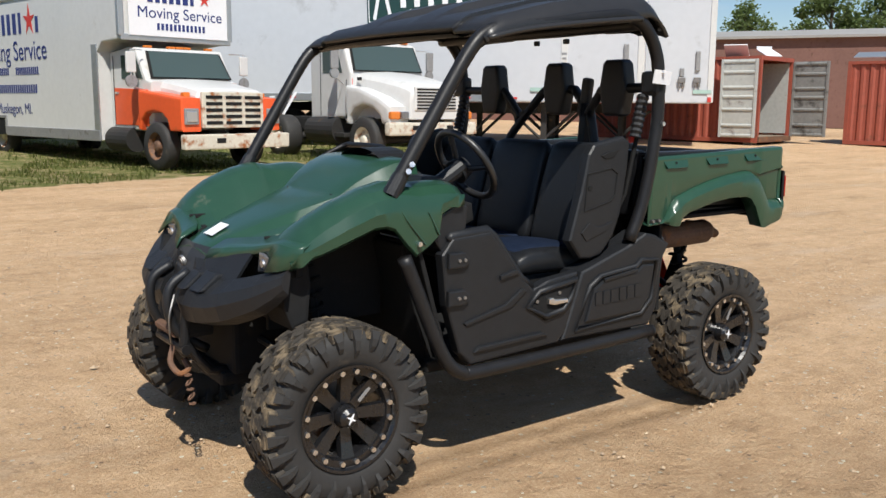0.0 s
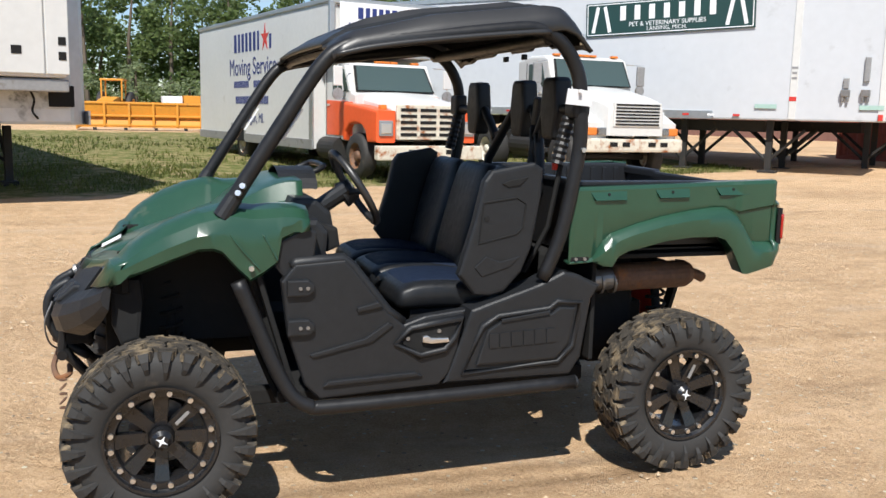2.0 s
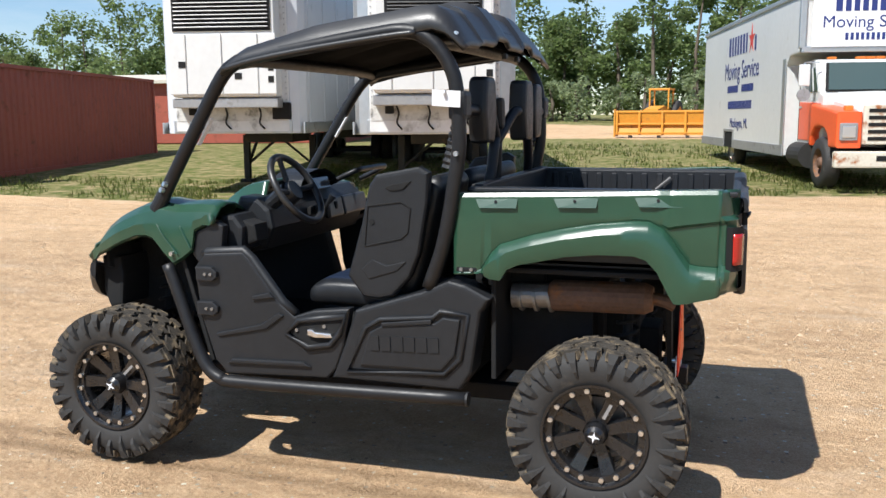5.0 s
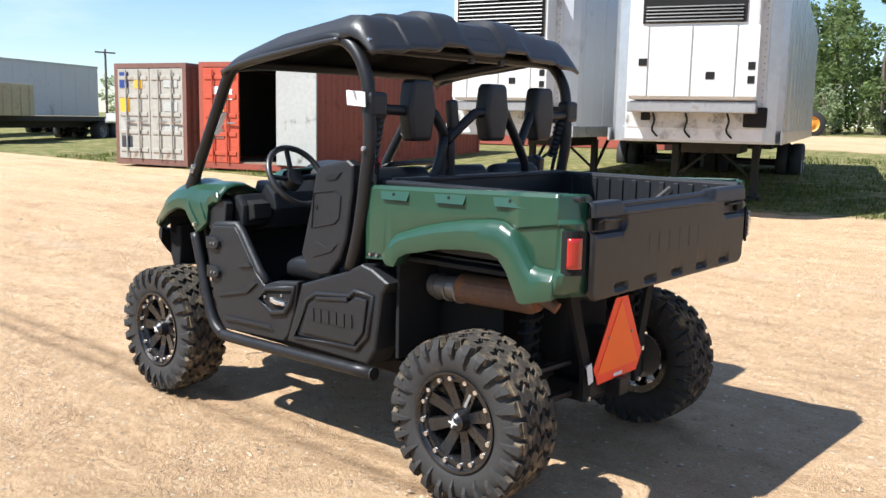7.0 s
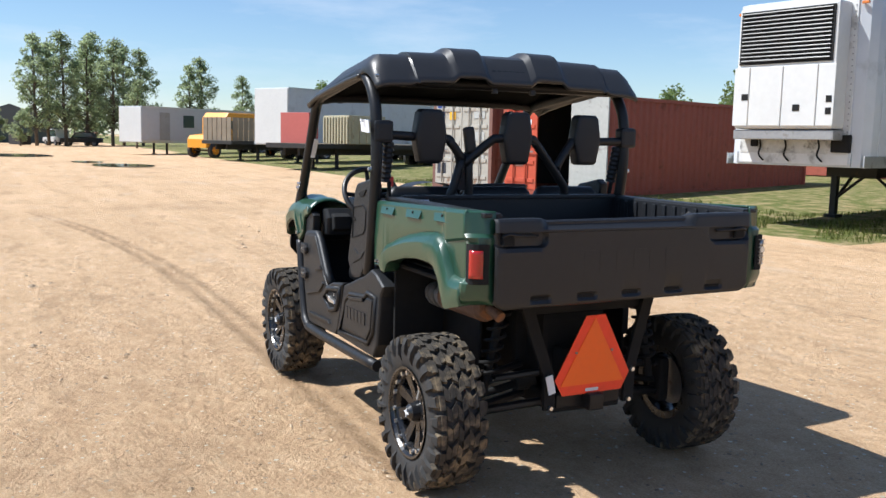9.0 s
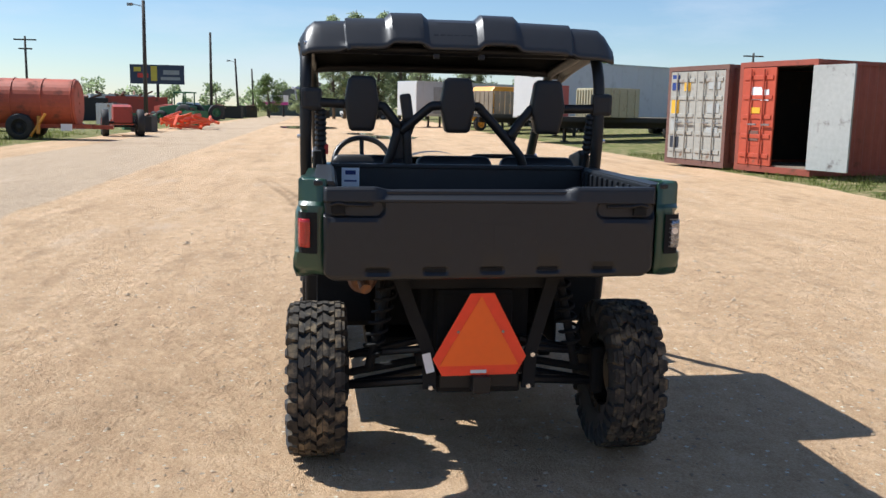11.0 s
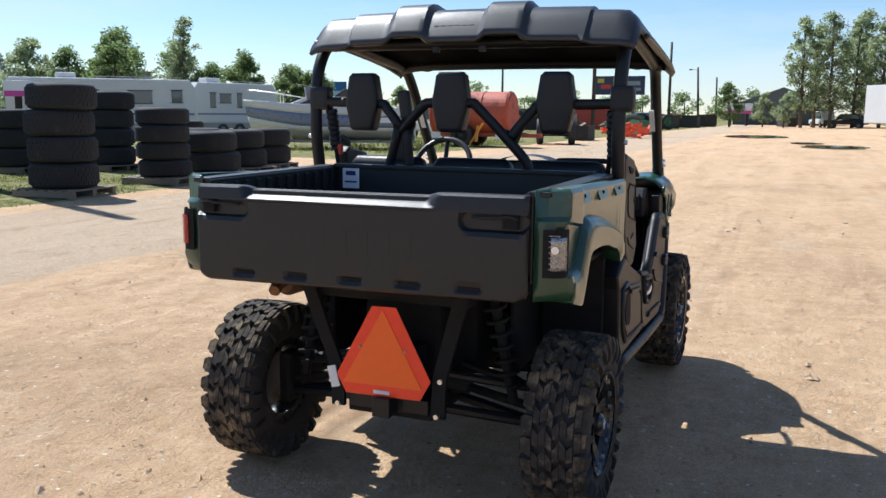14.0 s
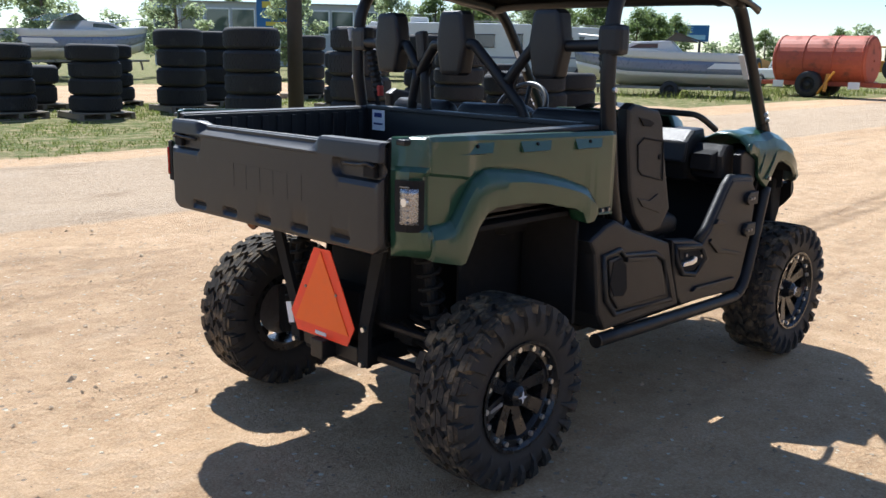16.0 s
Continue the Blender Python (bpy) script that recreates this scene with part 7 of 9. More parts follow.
# cargo bed -------------------------------------------------------------------------
bed = part("cargo_bed", boxes(((1.05, 0, 0.955), (0.98, 1.28, 0.03)), bevel=0.006), BED_BLACK, utv, "black plastic cargo tub")
for c, sz in (((1.05, -0.625, 1.09), (0.98, 0.03, 0.29)), ((1.05, 0.625, 1.09), (0.98, 0.03, 0.29)), ((0.575, 0, 1.09), (0.03, 1.22, 0.29))):
    part("bed_wall", boxes((c, sz), bevel=0.006), BED_BLACK, bed)
for c, sz in (((1.05, -0.655, 1.232), (0.98, 0.075, 0.018)), ((1.05, 0.655, 1.232), (0.98, 0.075, 0.018)), ((0.575, 0, 1.238), (0.05, 1.24, 0.02))):
    part("bed_rail", boxes((c, sz), bevel=0.005), BED_BLACK, bed)
for k in range(12):
    for s in (-1, 1):
        part("bed_rib", boxes(((0.64 + 0.075 * k, s * 0.606, 1.10), (0.028, 0.012, 0.24)), bevel=0.004), BED_BLACK, bed)
for k in range(9):
    part("floor_rib", boxes(((1.05, -0.52 + 0.13 * k, 0.974), (0.94, 0.05, 0.012)), bevel=0.004), BED_BLACK, bed)
part("bed_sticker", boxes(((0.594, -0.53, 1.185), (0.004, 0.085, 0.10))), PAPER, bed, "white paper label")
part("sticker_print", boxes(((0.597, -0.53, 1.205), (0.003, 0.05, 0.02)), ((0.597, -0.53, 1.165), (0.003, 0.06, 0.008))), BLUE_INK, bed)
part("bed_latch", tubes(([(1.22, 0.59, 1.20), (1.15, 0.585, 1.14)], 0.008), seg=6), STEEL, bed)

SIDE_TOP = [(0.515, 1.217), (1.055, 1.232), (1.349, 1.243), (1.49, 1.247)]
SIDE_LOW = [(0.515, 0.912), (0.60, 0.917), (0.624, 0.921), (0.66, 0.905), (0.701, 0.901), (0.727, 0.942), (0.774, 0.964), (0.823, 0.973), (0.944, 1.001), (1.069, 1.014), (1.197, 1.014), (1.24, 1.0), (1.28, 0.957), (1.313, 0.895), (1.338, 0.850), (1.360, 0.847), (1.474, 0.876), (1.49, 0.884)]
FLARE = [(0.515, 0.912), (0.60, 0.917), (0.624, 0.924), (0.663, 0.988), (0.698, 1.021), (0.82, 1.060), (0.937, 1.088), (1.061, 1.110), (1.187, 1.123), (1.245, 1.122), (1.295, 1.097), (1.325, 1.061), (1.355, 1.016), (1.385, 0.976), (1.41, 0.970), (1.49, 0.967)]
CREASE = [(0.515, 1.15), (1.20, 1.150), (1.285, 1.112), (1.335, 1.124), (1.49, 1.147)]
for s in (-1, 1):
    # one moulded skin: flat panel, swept wheel flare standing proud, stepped rear block
    bm = bmesh.new()
    rows = []
    for x in sorted(set([round(p[0], 4) for p in SIDE_LOW + FLARE + CREASE] + [round(v, 4) for v in np.linspace(0.515, 1.49, 40)])):
        top, low, ft, cr = lerp_table(SIDE_TOP, x), lerp_table(SIDE_LOW, x), lerp_table(FLARE, x), lerp_table(CREASE, x)
        proud = 0.026 * min(1.0, max(0.0, (ft - low) / 0.05))
        up = 0.012 * min(1.0, max(0.0, (x - 1.27) / 0.05))
        cr = max(cr, ft + 0.03)
        sec = [(0.690, low + 0.006), (0.734 + proud, low), (0.738 + proud * 1.1, low + 0.25 * (ft - low)), (0.738 + proud * 1.1, low + 0.70 * (ft - low)), (0.737 + proud * 0.85, ft - 0.30 * min(0.05, ft - low)), (0.736 + proud * 0.45, ft),
               (0.731, ft + 0.010), (0.733, ft + 0.018), (0.734, cr - 0.010), (0.734 + up, cr), (0.734 + up, max(cr + 0.01, 1.165)), (0.734 + up, top - 0.012), (0.728 + up, top), (0.690, top)]
        rows.append([(x, s * y, z) for y, z in sec])
    add_loft(bm, rows)
    bmesh.ops.recalc_face_normals(bm, faces=bm.faces)
    side = part("bed_side", bm, GREEN, utv, "green bed side panel with moulded wheel flare", smooth="edges")
    solid(side, 0.008, 0)
    # rear corner wrapping to the tail
    bm = bmesh.new()
    lev = [(1.247, 1.478, 0.740), (1.240, 1.488, 0.746), (1.160, 1.500, 0.746), (1.146, 1.520, 0.746), (1.134, 1.522, 0.735), (1.05, 1.522, 0.734), (0.985, 1.522, 0.736), (0.967, 1.524, 0.760), (0.945, 1.522, 0.764), (0.915, 1.512, 0.762), (0.885, 1.492, 0.756)]
    add_loft(bm, [[(1.484, s * y, z), (max(1.486, xe - 0.018), s * y, z), (max(1.488, xe - 0.004), s * (y - 0.010), z), (xe + 0.014, s * 0.712, z), (xe + 0.022, s * 0.685, z), (1.546, s * 0.645, z)] for z, xe, y in lev])
    bmesh.ops.recalc_face_normals(bm, faces=bm.faces)
    corner = part("bed_corner", bm, GREEN, side, "green rear corner moulding", smooth="edges")
    solid(corner, 0.008, 0)
    for x0, x1 in ((0.597, 0.767), (0.894, 1.063), (1.186, 1.362)):
        z1 = lerp_table(SIDE_TOP, x0) - 0.012
        tab = part("stake_pocket", pane([(x0, s * 0.731, z1), (x1, s * 0.731, z1 + 0.006), (x1 - 0.006, s * 0.747, z1 - 0.038), (x0 + 0.024, s * 0.747, z1 - 0.040)], 0.008), GREEN, side, "tilted green pocket cover")
        part("bolt", cyls((((x0 + x1) / 2, s * 0.736, z1 - 0.016), ((x0 + x1) / 2, s * 0.746, z1 - 0.014), 0.006), seg=8), DARK, tab)
    part("panel_bracket", boxes(((0.565, s * 0.728, 0.930), (0.085, 0.02, 0.022)), bevel=0.006), DARK, side)
    for bx in (0.545, 0.585):
        part("bolt", cyls(((bx, s * 0.736, 0.930), (bx, s * 0.746, 0.930), 0.007), seg=8), STEEL, side)
    part("inner_arch", boxes(((0.98, s * 0.56, 0.925), (0.80, 0.24, 0.02)), ((0.66, s * 0.56, 0.72), (0.02, 0.26, 0.46)), bevel=0.006), DARK, utv)
    # lamps
    lens = RED_LENS if s < 0 else CLEAR_LENS
    strip = [(1.510, 0.750), (1.528, 0.746), (1.543, 0.737), (1.554, 0.722), (1.560, 0.703), (1.563, 0.680)]
    bm = bmesh.new()
    add_loft(bm, [[(x - 0.0015, s * (y - 0.0015), z) for x, y in strip] for z in (0.968, 1.124)])
    solid(part("lamp_bezel", bm, DARK, utv), 0.004, 0)
    bm = bmesh.new()
    add_loft(bm, [[(x + 0.003, s * (y + 0.002), z) for x, y in strip[1:-1]] for z in (0.992, 1.008, 1.085, 1.100)])
    lamp = part("tail_lamp", bm, lens, utv, "red tail lamp" if s < 0 else "tail lamp with bare silver reflector", smooth=True)
    solid(lamp, 0.006, 0)
    for k in range(7 if s > 0 else 0):
        part("reflector_rib", boxes(((1.558, 0.716, 0.997 + 0.018 * k), (0.008, 0.036, 0.003))), STEEL, lamp)
    if s > 0:
        part("bulb", cyls(((1.550, 0.720, 1.06), (1.566, 0.720, 1.06), 0.013), seg=12), CHROME, utv)

def smooth_step(a, b, v):
    k = min(1.0, max(0.0, (v - a) / (b - a)))
    return k * k * (3 - 2 * k)


def slot_depth(y, z, yc, zc, half, r, deep):
    """Depth of a hollow with round ends at yc, zc."""
    d = math.hypot(max(0.0, abs(y - yc) - half + r), z - zc) - r
    return deep * smooth_step(0.007, -0.007, d) if d > -0.007 else deep


LATCHES = (-0.545, 0.515)
DRAINS = [-0.45 + 0.22 * k for k in range(5)]
bm = bmesh.new()
rows = []
for y in sorted(list(np.linspace(-0.655, 0.632, 190)) + [-0.6545, -0.650, -0.645, 0.6315, 0.627, 0.622]):
    mid = smooth_step(-0.465, -0.405, y) * smooth_step(0.325, 0.265, y)
    edge = min(y + 0.655, 0.632 - y)
    rnd = 0.014 * (1 - min(1.0, edge / 0.014)) ** 2
    low = 0.871 + 0.012 * y + 0.030 * (1 - min(1.0, edge / 0.05)) ** 2
    top = 1.226 + 0.008 * y - 0.012 * mid
    sec = [(1.550, low + 0.004), (1.574, low), (1.586, low + 0.006), (1.590, low + 0.016)]
    for z in list(np.linspace(0.893, 0.921, 7)) + [0.94, 1.0, 1.06, 1.09] + list(np.linspace(1.105, 1.165, 16)):
        dip = max([slot_depth(y, z, yc, 1.142, 0.118, 0.036, 0.022) for yc in LATCHES] + [slot_depth(y, z, yc, 0.907 + 0.012 * yc, 0.046, 0.012, 0.012) for yc in DRAINS])
        sec.append((1.590 - dip, max(z, low + 0.018)))
    out = 0.004 * mid
    sec += [(1.590 + out, 1.168), (1.590 + out, 1.176), (1.588 - 0.008 * mid, 1.184), (1.588 - 0.022 * mid, top - 0.020), (1.585 - 0.026 * mid, top - 0.010), (1.578 - 0.026 * mid, top - 0.002), (1.567 - 0.022 * mid, top), (1.535, top - 0.002), (1.531, top - 0.010), (1.531, top - 0.04)]
    rows.append([(x - 0.012 - rnd, y, z) for x, z in sec])
add_loft(bm, rows)
bmesh.ops.recalc_face_normals(bm, faces=bm.faces)
gate = part("tailgate", bm, BED_BLACK, utv, "black moulded tailgate", smooth="edges")
part("gate_liner", slab([(-0.645, 1.205), (0.622, 1.212), (0.622, 0.89), (-0.645, 0.885)], 1.536, 1.552, "x", 0.004), BED_BLACK, gate)
for yc in LATCHES:
    s = -1 if yc < 0 else 1
    part("tailgate_latch", tubes((curve_through([(1.570, yc - s * 0.075, 1.152), (1.580, yc + s * 0.02, 1.156), (1.582, yc + s * 0.055, 1.162), (1.576, yc + s * 0.085, 1.152)], 4), 0.006), seg=8), TUBE_BLACK, gate, "black latch rod", smooth=True)
    part("latch_plate", slab([(yc + s * 0.055 - 0.026, 1.118), (yc + s * 0.055 + 0.026, 1.118), (yc + s * 0.055 + 0.026, 1.170), (yc + s * 0.055 - 0.026, 1.170)], 1.556, 1.576, "x", 0.006), DARK, gate, "black latch plate")
bar_parts("embossed_block", pose(1.5748, -0.012, 1.045, 90, 0, 90), (0.060, 0.066, 0.072, 0.066, 0.068, 0.066), 0.085, 0.016, BED_BLACK, gate, 0.008)
for yc in DRAINS:
    part("drain_slot", slab([(yc - 0.040, 0.901 + 0.012 * yc), (yc + 0.040, 0.901 + 0.012 * yc), (yc + 0.040, 0.913 + 0.012 * yc), (yc - 0.040, 0.913 + 0.012 * yc)], 1.562, 1.5685, "x", 0.002), DARK, gate)

# running gear and rear end ---------------------------------------------------------
part("engine", boxes(((0.75, 0.02, 0.62), (0.55, 0.50, 0.36)), bevel=0.03), DARK, utv, "dark engine block")
part("gearbox", boxes(((1.04, 0, 0.60), (0.24, 0.34, 0.30)), bevel=0.03), DARK, utv)
part("air_box", boxes(((0.66, 0, 0.87), (0.3, 0.9, 0.12)), bevel=0.03), DARK, utv)
muf = part("muffler", tubes(([(0.84, -0.495, 0.800), (0.855, -0.495, 0.800), (1.215, -0.495, 0.806), (1.245, -0.495, 0.806)], [0.050, 0.062, 0.062, 0.048]), seg=20), RUSTPIPE, utv, "rusted exhaust muffler")
part("muffler_band", tubes(([(0.69, -0.495, 0.790), (0.84, -0.495, 0.796)], 0.050), seg=20), STEEL, muf, "silver heat shield")
for x in (0.72, 0.78, 0.84):
    part("clamp", tubes(([(x, -0.495, 0.786), (x + 0.012, -0.495, 0.787)], 0.057), seg=20), STEEL, muf)
part("tail_pipe", tubes((curve_through([(1.235, -0.495, 0.808), (1.285, -0.492, 0.800), (1.325, -0.485, 0.782)], 4), 0.024), seg=12), RUSTPIPE, muf)
for s in (-1, 1):
    part("rear_plate", slab([(s * 0.30 - 0.02, 0.84), (s * 0.36 - 0.02, 0.84), (s * 0.30 - 0.012, 0.66), (s * 0.245, 0.50), (s * 0.24, 0.345), (s * 0.185, 0.345), (s * 0.19, 0.50), (s * 0.25 - 0.012, 0.68)], 1.285, 1.305, "x"), DARK, utv, "black rear frame plate")
    for bz, by in ((0.494, s * 0.225), (0.355, s * 0.21)):
        part("bolt", cyls(((1.305, by, bz), (1.318, by, bz), 0.010), seg=8), CHROME, utv)
    for ax in (1.0, 1.16):
        part("lower_arm", tubes(([(ax + 0.05, s * 0.20, 0.36), (1.08, s * 0.56, 0.30)], 0.020), seg=8), TUBE_BLACK, utv)
        part("upper_arm", tubes(([(ax + 0.06, s * 0.22, 0.50), (1.08, s * 0.54, 0.44)], 0.017), seg=8), TUBE_BLACK, utv)
    part("drive_shaft", tubes(([(1.05, s * 0.15, 0.42), (1.07, s * 0.60, 0.345)], 0.018), seg=10), DARK, utv)
    part("knuckle", boxes(((1.075, s * 0.575, 0.36), (0.10, 0.06, 0.22)), bevel=0.02), DARK, utv)
    part("rubber_boot", tubes(([(1.05, s * 0.16, 0.42), (1.06, s * 0.25, 0.405)], [0.05, 0.03]), seg=12), RUBBER, utv)
    for fx, z1_, z2_ in ((1.14, 0.40, 0.86), (-1.02, 0.40, 0.90)):
        shock = part("shock_absorber", tubes(([(fx, s * 0.46, z1_), (fx, s * 0.36, z2_)], 0.020), seg=10), DARK, utv)
        n = 60
        part("spring", tubes(([(fx + 0.042 * math.cos(q * 0.72), s * (0.45 - 0.08 * q / n) + 0.042 * math.sin(q * 0.72), z1_ + 0.06 + (z2_ - z1_ - 0.12) * q / n) for q in range(n)], 0.008), seg=6), DARK, shock)
    for ax in (-1.16, -0.98):
        part("lower_arm", tubes(([(ax, s * 0.20, 0.36), (-1.08, s * 0.56, 0.30)], 0.020), seg=8), TUBE_BLACK, utv)
        part("upper_arm", tubes(([(ax, s * 0.22, 0.52), (-1.08, s * 0.54, 0.45)], 0.017), seg=8), TUBE_BLACK, utv)
    part("drive_shaft", tubes(([(-1.06, s * 0.15, 0.42), (-1.07, s * 0.60, 0.345)], 0.018), seg=10), DARK, utv)
    part("knuckle", boxes(((-1.075, s * 0.575, 0.36), (0.10, 0.06, 0.22)), bevel=0.02), DARK, utv)
    part("splash_panel", boxes(((-0.66, s * 0.56, 0.70), (0.02, 0.30, 0.48), pose(0, 0, 0, 0, -16, 0)), ((-0.96, s * 0.40, 0.78), (0.5, 0.02, 0.36)), bevel=0.006), DARK, utv)
part("front_subframe", boxes(((-1.06, 0, 0.58), (0.42, 0.44, 0.40)), ((-1.06, 0, 0.36), (0.5, 0.36, 0.06)), bevel=0.02), DARK, utv)
part("rear_subframe", boxes(((1.10, 0, 0.36), (0.36, 0.36, 0.08)), ((1.22, 0, 0.80), (0.1, 0.64, 0.06)), ((1.10, 0, 0.50), (0.28, 0.22, 0.20)), bevel=0.01), DARK, utv)
part("hitch_receiver", boxes(((1.30, 0.0, 0.375), (0.12, 0.075, 0.075)), ((1.27, 0, 0.375), (0.05, 0.34, 0.06)), bevel=0.006), TUBE_BLACK, utv, "black hitch receiver")
# slow-vehicle triangle
smv_out = [(-0.050, 0.762), (0.050, 0.764), (0.193, 0.492), (0.150, 0.414), (-0.164, 0.409), (-0.204, 0.482)]
smv_in = [(-0.004, 0.752), (0.160, 0.456), (-0.176, 0.452)]
tri = part("warning_triangle", slab(smv_out, 1.324, 1.328, "x"), SMV_RED, utv, "red and orange slow vehicle triangle")
part("triangle_field", slab(smv_in, 1.3285, 1.331, "x"), ORANGE, tri, "fluorescent orange field")
part("triangle_label", boxes(((1.330, -0.01, 0.428), (0.003, 0.068, 0.014))), PAPER, tri)
for y, z in ((-0.10, 0.60), (0.09, 0.60)):
    part("rivet", cyls(((1.330, y, z), (1.335, y, z), 0.006), seg=6), STEEL, tri)
part("loose_tag", boxes(((1.322, -0.222, 0.465), (0.003, 0.036, 0.085), pose(0, 0, 0, 14, 0, 0))), PAPER, utv, "white paper tag")
part("paper_tag", boxes(((0.505, -0.79, 1.575), (0.11, 0.004, 0.06), pose(0, 0, 0, 8, 4, 0)), ((0.50, -0.785, 1.60), (0.012, 0.05, 0.012))), PAPER, utv, "white paper tag tied to the roll bar")


# ---- tyre stacks ----
OLD_TYRE = material("old_truck_tyre", (0.016, 0.016, 0.017), 0.8, vary=0.25, scale=8, bump=0.15, bump_scale=90, spot=(0.05, 0.047, 0.042), spot_amount=0.3, spot_scale=5)


def old_tyre_meshes(R, w):
    bm = bmesh.new()
    prof = [(R * 0.56, w * 0.10), (R * 0.60, w * 0.03), (R * 0.80, 0.0), (R * 0.93, w * 0.05), (R * 0.985, w * 0.16), (R, w * 0.3), (R, w * 0.7), (R * 0.985, w * 0.84), (R * 0.93, w * 0.95), (R * 0.80, w), (R * 0.60, w * 0.97), (R * 0.56, w * 0.90)]
    add_loft(bm, [[(r * math.cos(a), r * math.sin(a), z) for r, z in prof] for a in np.linspace(0, 2 * math.pi, 41)])
    bmesh.ops.remove_doubles(bm, verts=bm.verts, dist=1e-5)
    casing = bpy.data.meshes.new("tyre")
    bm.to_mesh(casing); bm.free()
    casing.shade_smooth()
    casing.materials.append(OLD_TYRE)
    bm = bmesh.new()
    for z in (0.24, 0.41, 0.58, 0.75):
        for k in range(40):
            a = 2 * math.pi * (k + (0.5 if z in (0.41, 0.75) else 0)) / 40
            add_box(bm, (R * 1.0 * math.cos(a), R * 1.0 * math.sin(a), w * z), (0.014, R * 0.13, w * 0.15), pose(0, 0, 0, 0, 0, math.degrees(a)))
    tread = bpy.data.meshes.new("tread")
    bm.to_mesh(tread); bm.free()
    tread.materials.append(OLD_TYRE)
    return casing, tread


def build_pallet():
    t = thing("pallet", "weathered wooden pallet on the grass", "pallet", group="pallets under tyres")
    for k in range(7):
        part("board", boxes(((0, -0.54 + 0.18 * k, 0.135), (1.2, 0.11, 0.022)), bevel=0.003), WOOD, t)
    for y in (-0.54, 0.0, 0.54):
        part("board", boxes(((0, y, 0.011), (1.2, 0.10, 0.022))), WOOD, t)
    for x in (-0.54, 0, 0.54):
        part("runner", boxes(((x, 0, 0.072), (0.09, 1.18, 0.10))), WOOD, t)
    return t


wide_tyre, slim_tyre, pallet0 = old_tyre_meshes(0.56, 0.44), old_tyre_meshes(0.52, 0.345), build_pallet()
rnd = random.Random(77)
first = {"p": True}
COUNT = {1: "single", 2: "stack of two", 3: "stack of three", 4: "stack of four"}
for x, y, n, kind in ((-7.4, -10.4, 4, "w"), (-6.85, -13.15, 4, "w"), (-7.35, -17.0, 4, "w"), (-10.3, -10.7, 4, "s"), (-12.0, -10.75, 2, "w"), (-13.7, -11.2, 2, "w"), (-15.3, -11.5, 2, "w"),
                      (-12.9, -14.4, 4, "w"), (-13.3, -20.2, 4, "w"), (-9.0, -18.4, 4, "w"), (-4.75, -15.9, 4, "s"), (-3.3, -16.8, 4, "s"), (-4.7, -19.2, 2, "w"), (-6.8, -19.6, 4, "s"),
                      (-11.2, -15.6, 3, "w"), (-14.4, -12.9, 2, "w"), (-9.9, -19.6, 1, "w"), (-16.2, -14.8, 3, "s")):
    if first["p"]:
        pallet0.matrix_world = pose(x, y, 0.0, 0, 0, rnd.uniform(-12, 12)); first["p"] = False
    else:
        copy_thing(pallet0, pose(x, y, 0.0, 0, 0, rnd.uniform(-12, 12)))
    w = 0.44 if kind == "w" else 0.345
    st = thing("tyre_stack", COUNT[n] + (" wide" if kind == "w" else " narrow") + (" worn truck tyres" if n > 1 else " worn truck tyre") + " on a pallet", "tyres", pose(x, y, 0.146), group="tyre stacks")
    for k in range(n):
        casing, tread = wide_tyre if kind == "w" else slim_tyre
        ty = new("tyre", casing); ty.parent = st
        ty.matrix_local = pose(rnd.uniform(-0.035, 0.035), rnd.uniform(-0.035, 0.035), k * w, rnd.uniform(-0.6, 0.6), rnd.uniform(-0.6, 0.6), rnd.uniform(0, 360))
        tr = new("tread", tread); tr.parent = ty


# ---- poles, billboards ----
POLE = material("dark_wooden_pole", (0.060, 0.050, 0.042), 0.85, vary=0.25, scale=5)


def build_pole(x, y, h, r, lean=(0, 0), cross=0, lamp=False, name="utility_pole"):
    t = thing(name, "dark weathered wooden utility pole", "pole", pose(x, y, 0))
    part("shaft", tubes(([(0, 0, -0.2), (lean[0] * h * 0.5, lean[1] * h * 0.5, h * 0.5), (lean[0] * h, lean[1] * h, h)], [r, r * 0.88, r * 0.72]), seg=12), POLE, t, smooth=True)
    for k in range(cross):
        part("cross_arm", boxes(((lean[0] * h, lean[1] * h, h - 0.35 - 0.9 * k), (0.12, 2.2 - 0.9 * k, 0.14))), POLE, t)
    if lamp:
        part("lamp_arm", tubes(([(lean[0] * h, lean[1] * h, h - 0.4), (lean[0] * h, lean[1] * h - 0.7, h - 0.25)], 0.03), seg=6), STEEL, t)
        part("lamp_head", boxes(((lean[0] * h, lean[1] * h - 0.85, h - 0.28), (0.22, 0.36, 0.18)), bevel=0.03), STEEL, t)
    return t


build_pole(-8.1, -13.45, 9.0, 0.17, (0.01, 0.012))
build_pole(-57, -12.6, 8.1, 0.15, (0, 0.005), lamp=True)
build_pole(-97, -13.3, 9.2, 0.17)
build_pole(-112, -11.8, 7.2, 0.15, (0.0, -0.05), lamp=True)
build_pole(-128, -11.2, 6.6, 0.15, (0, -0.03))
build_pole(-92, -31, 7.9, 0.14, cross=2)
build_pole(-86, 44, 8.0, 0.14, cross=1)


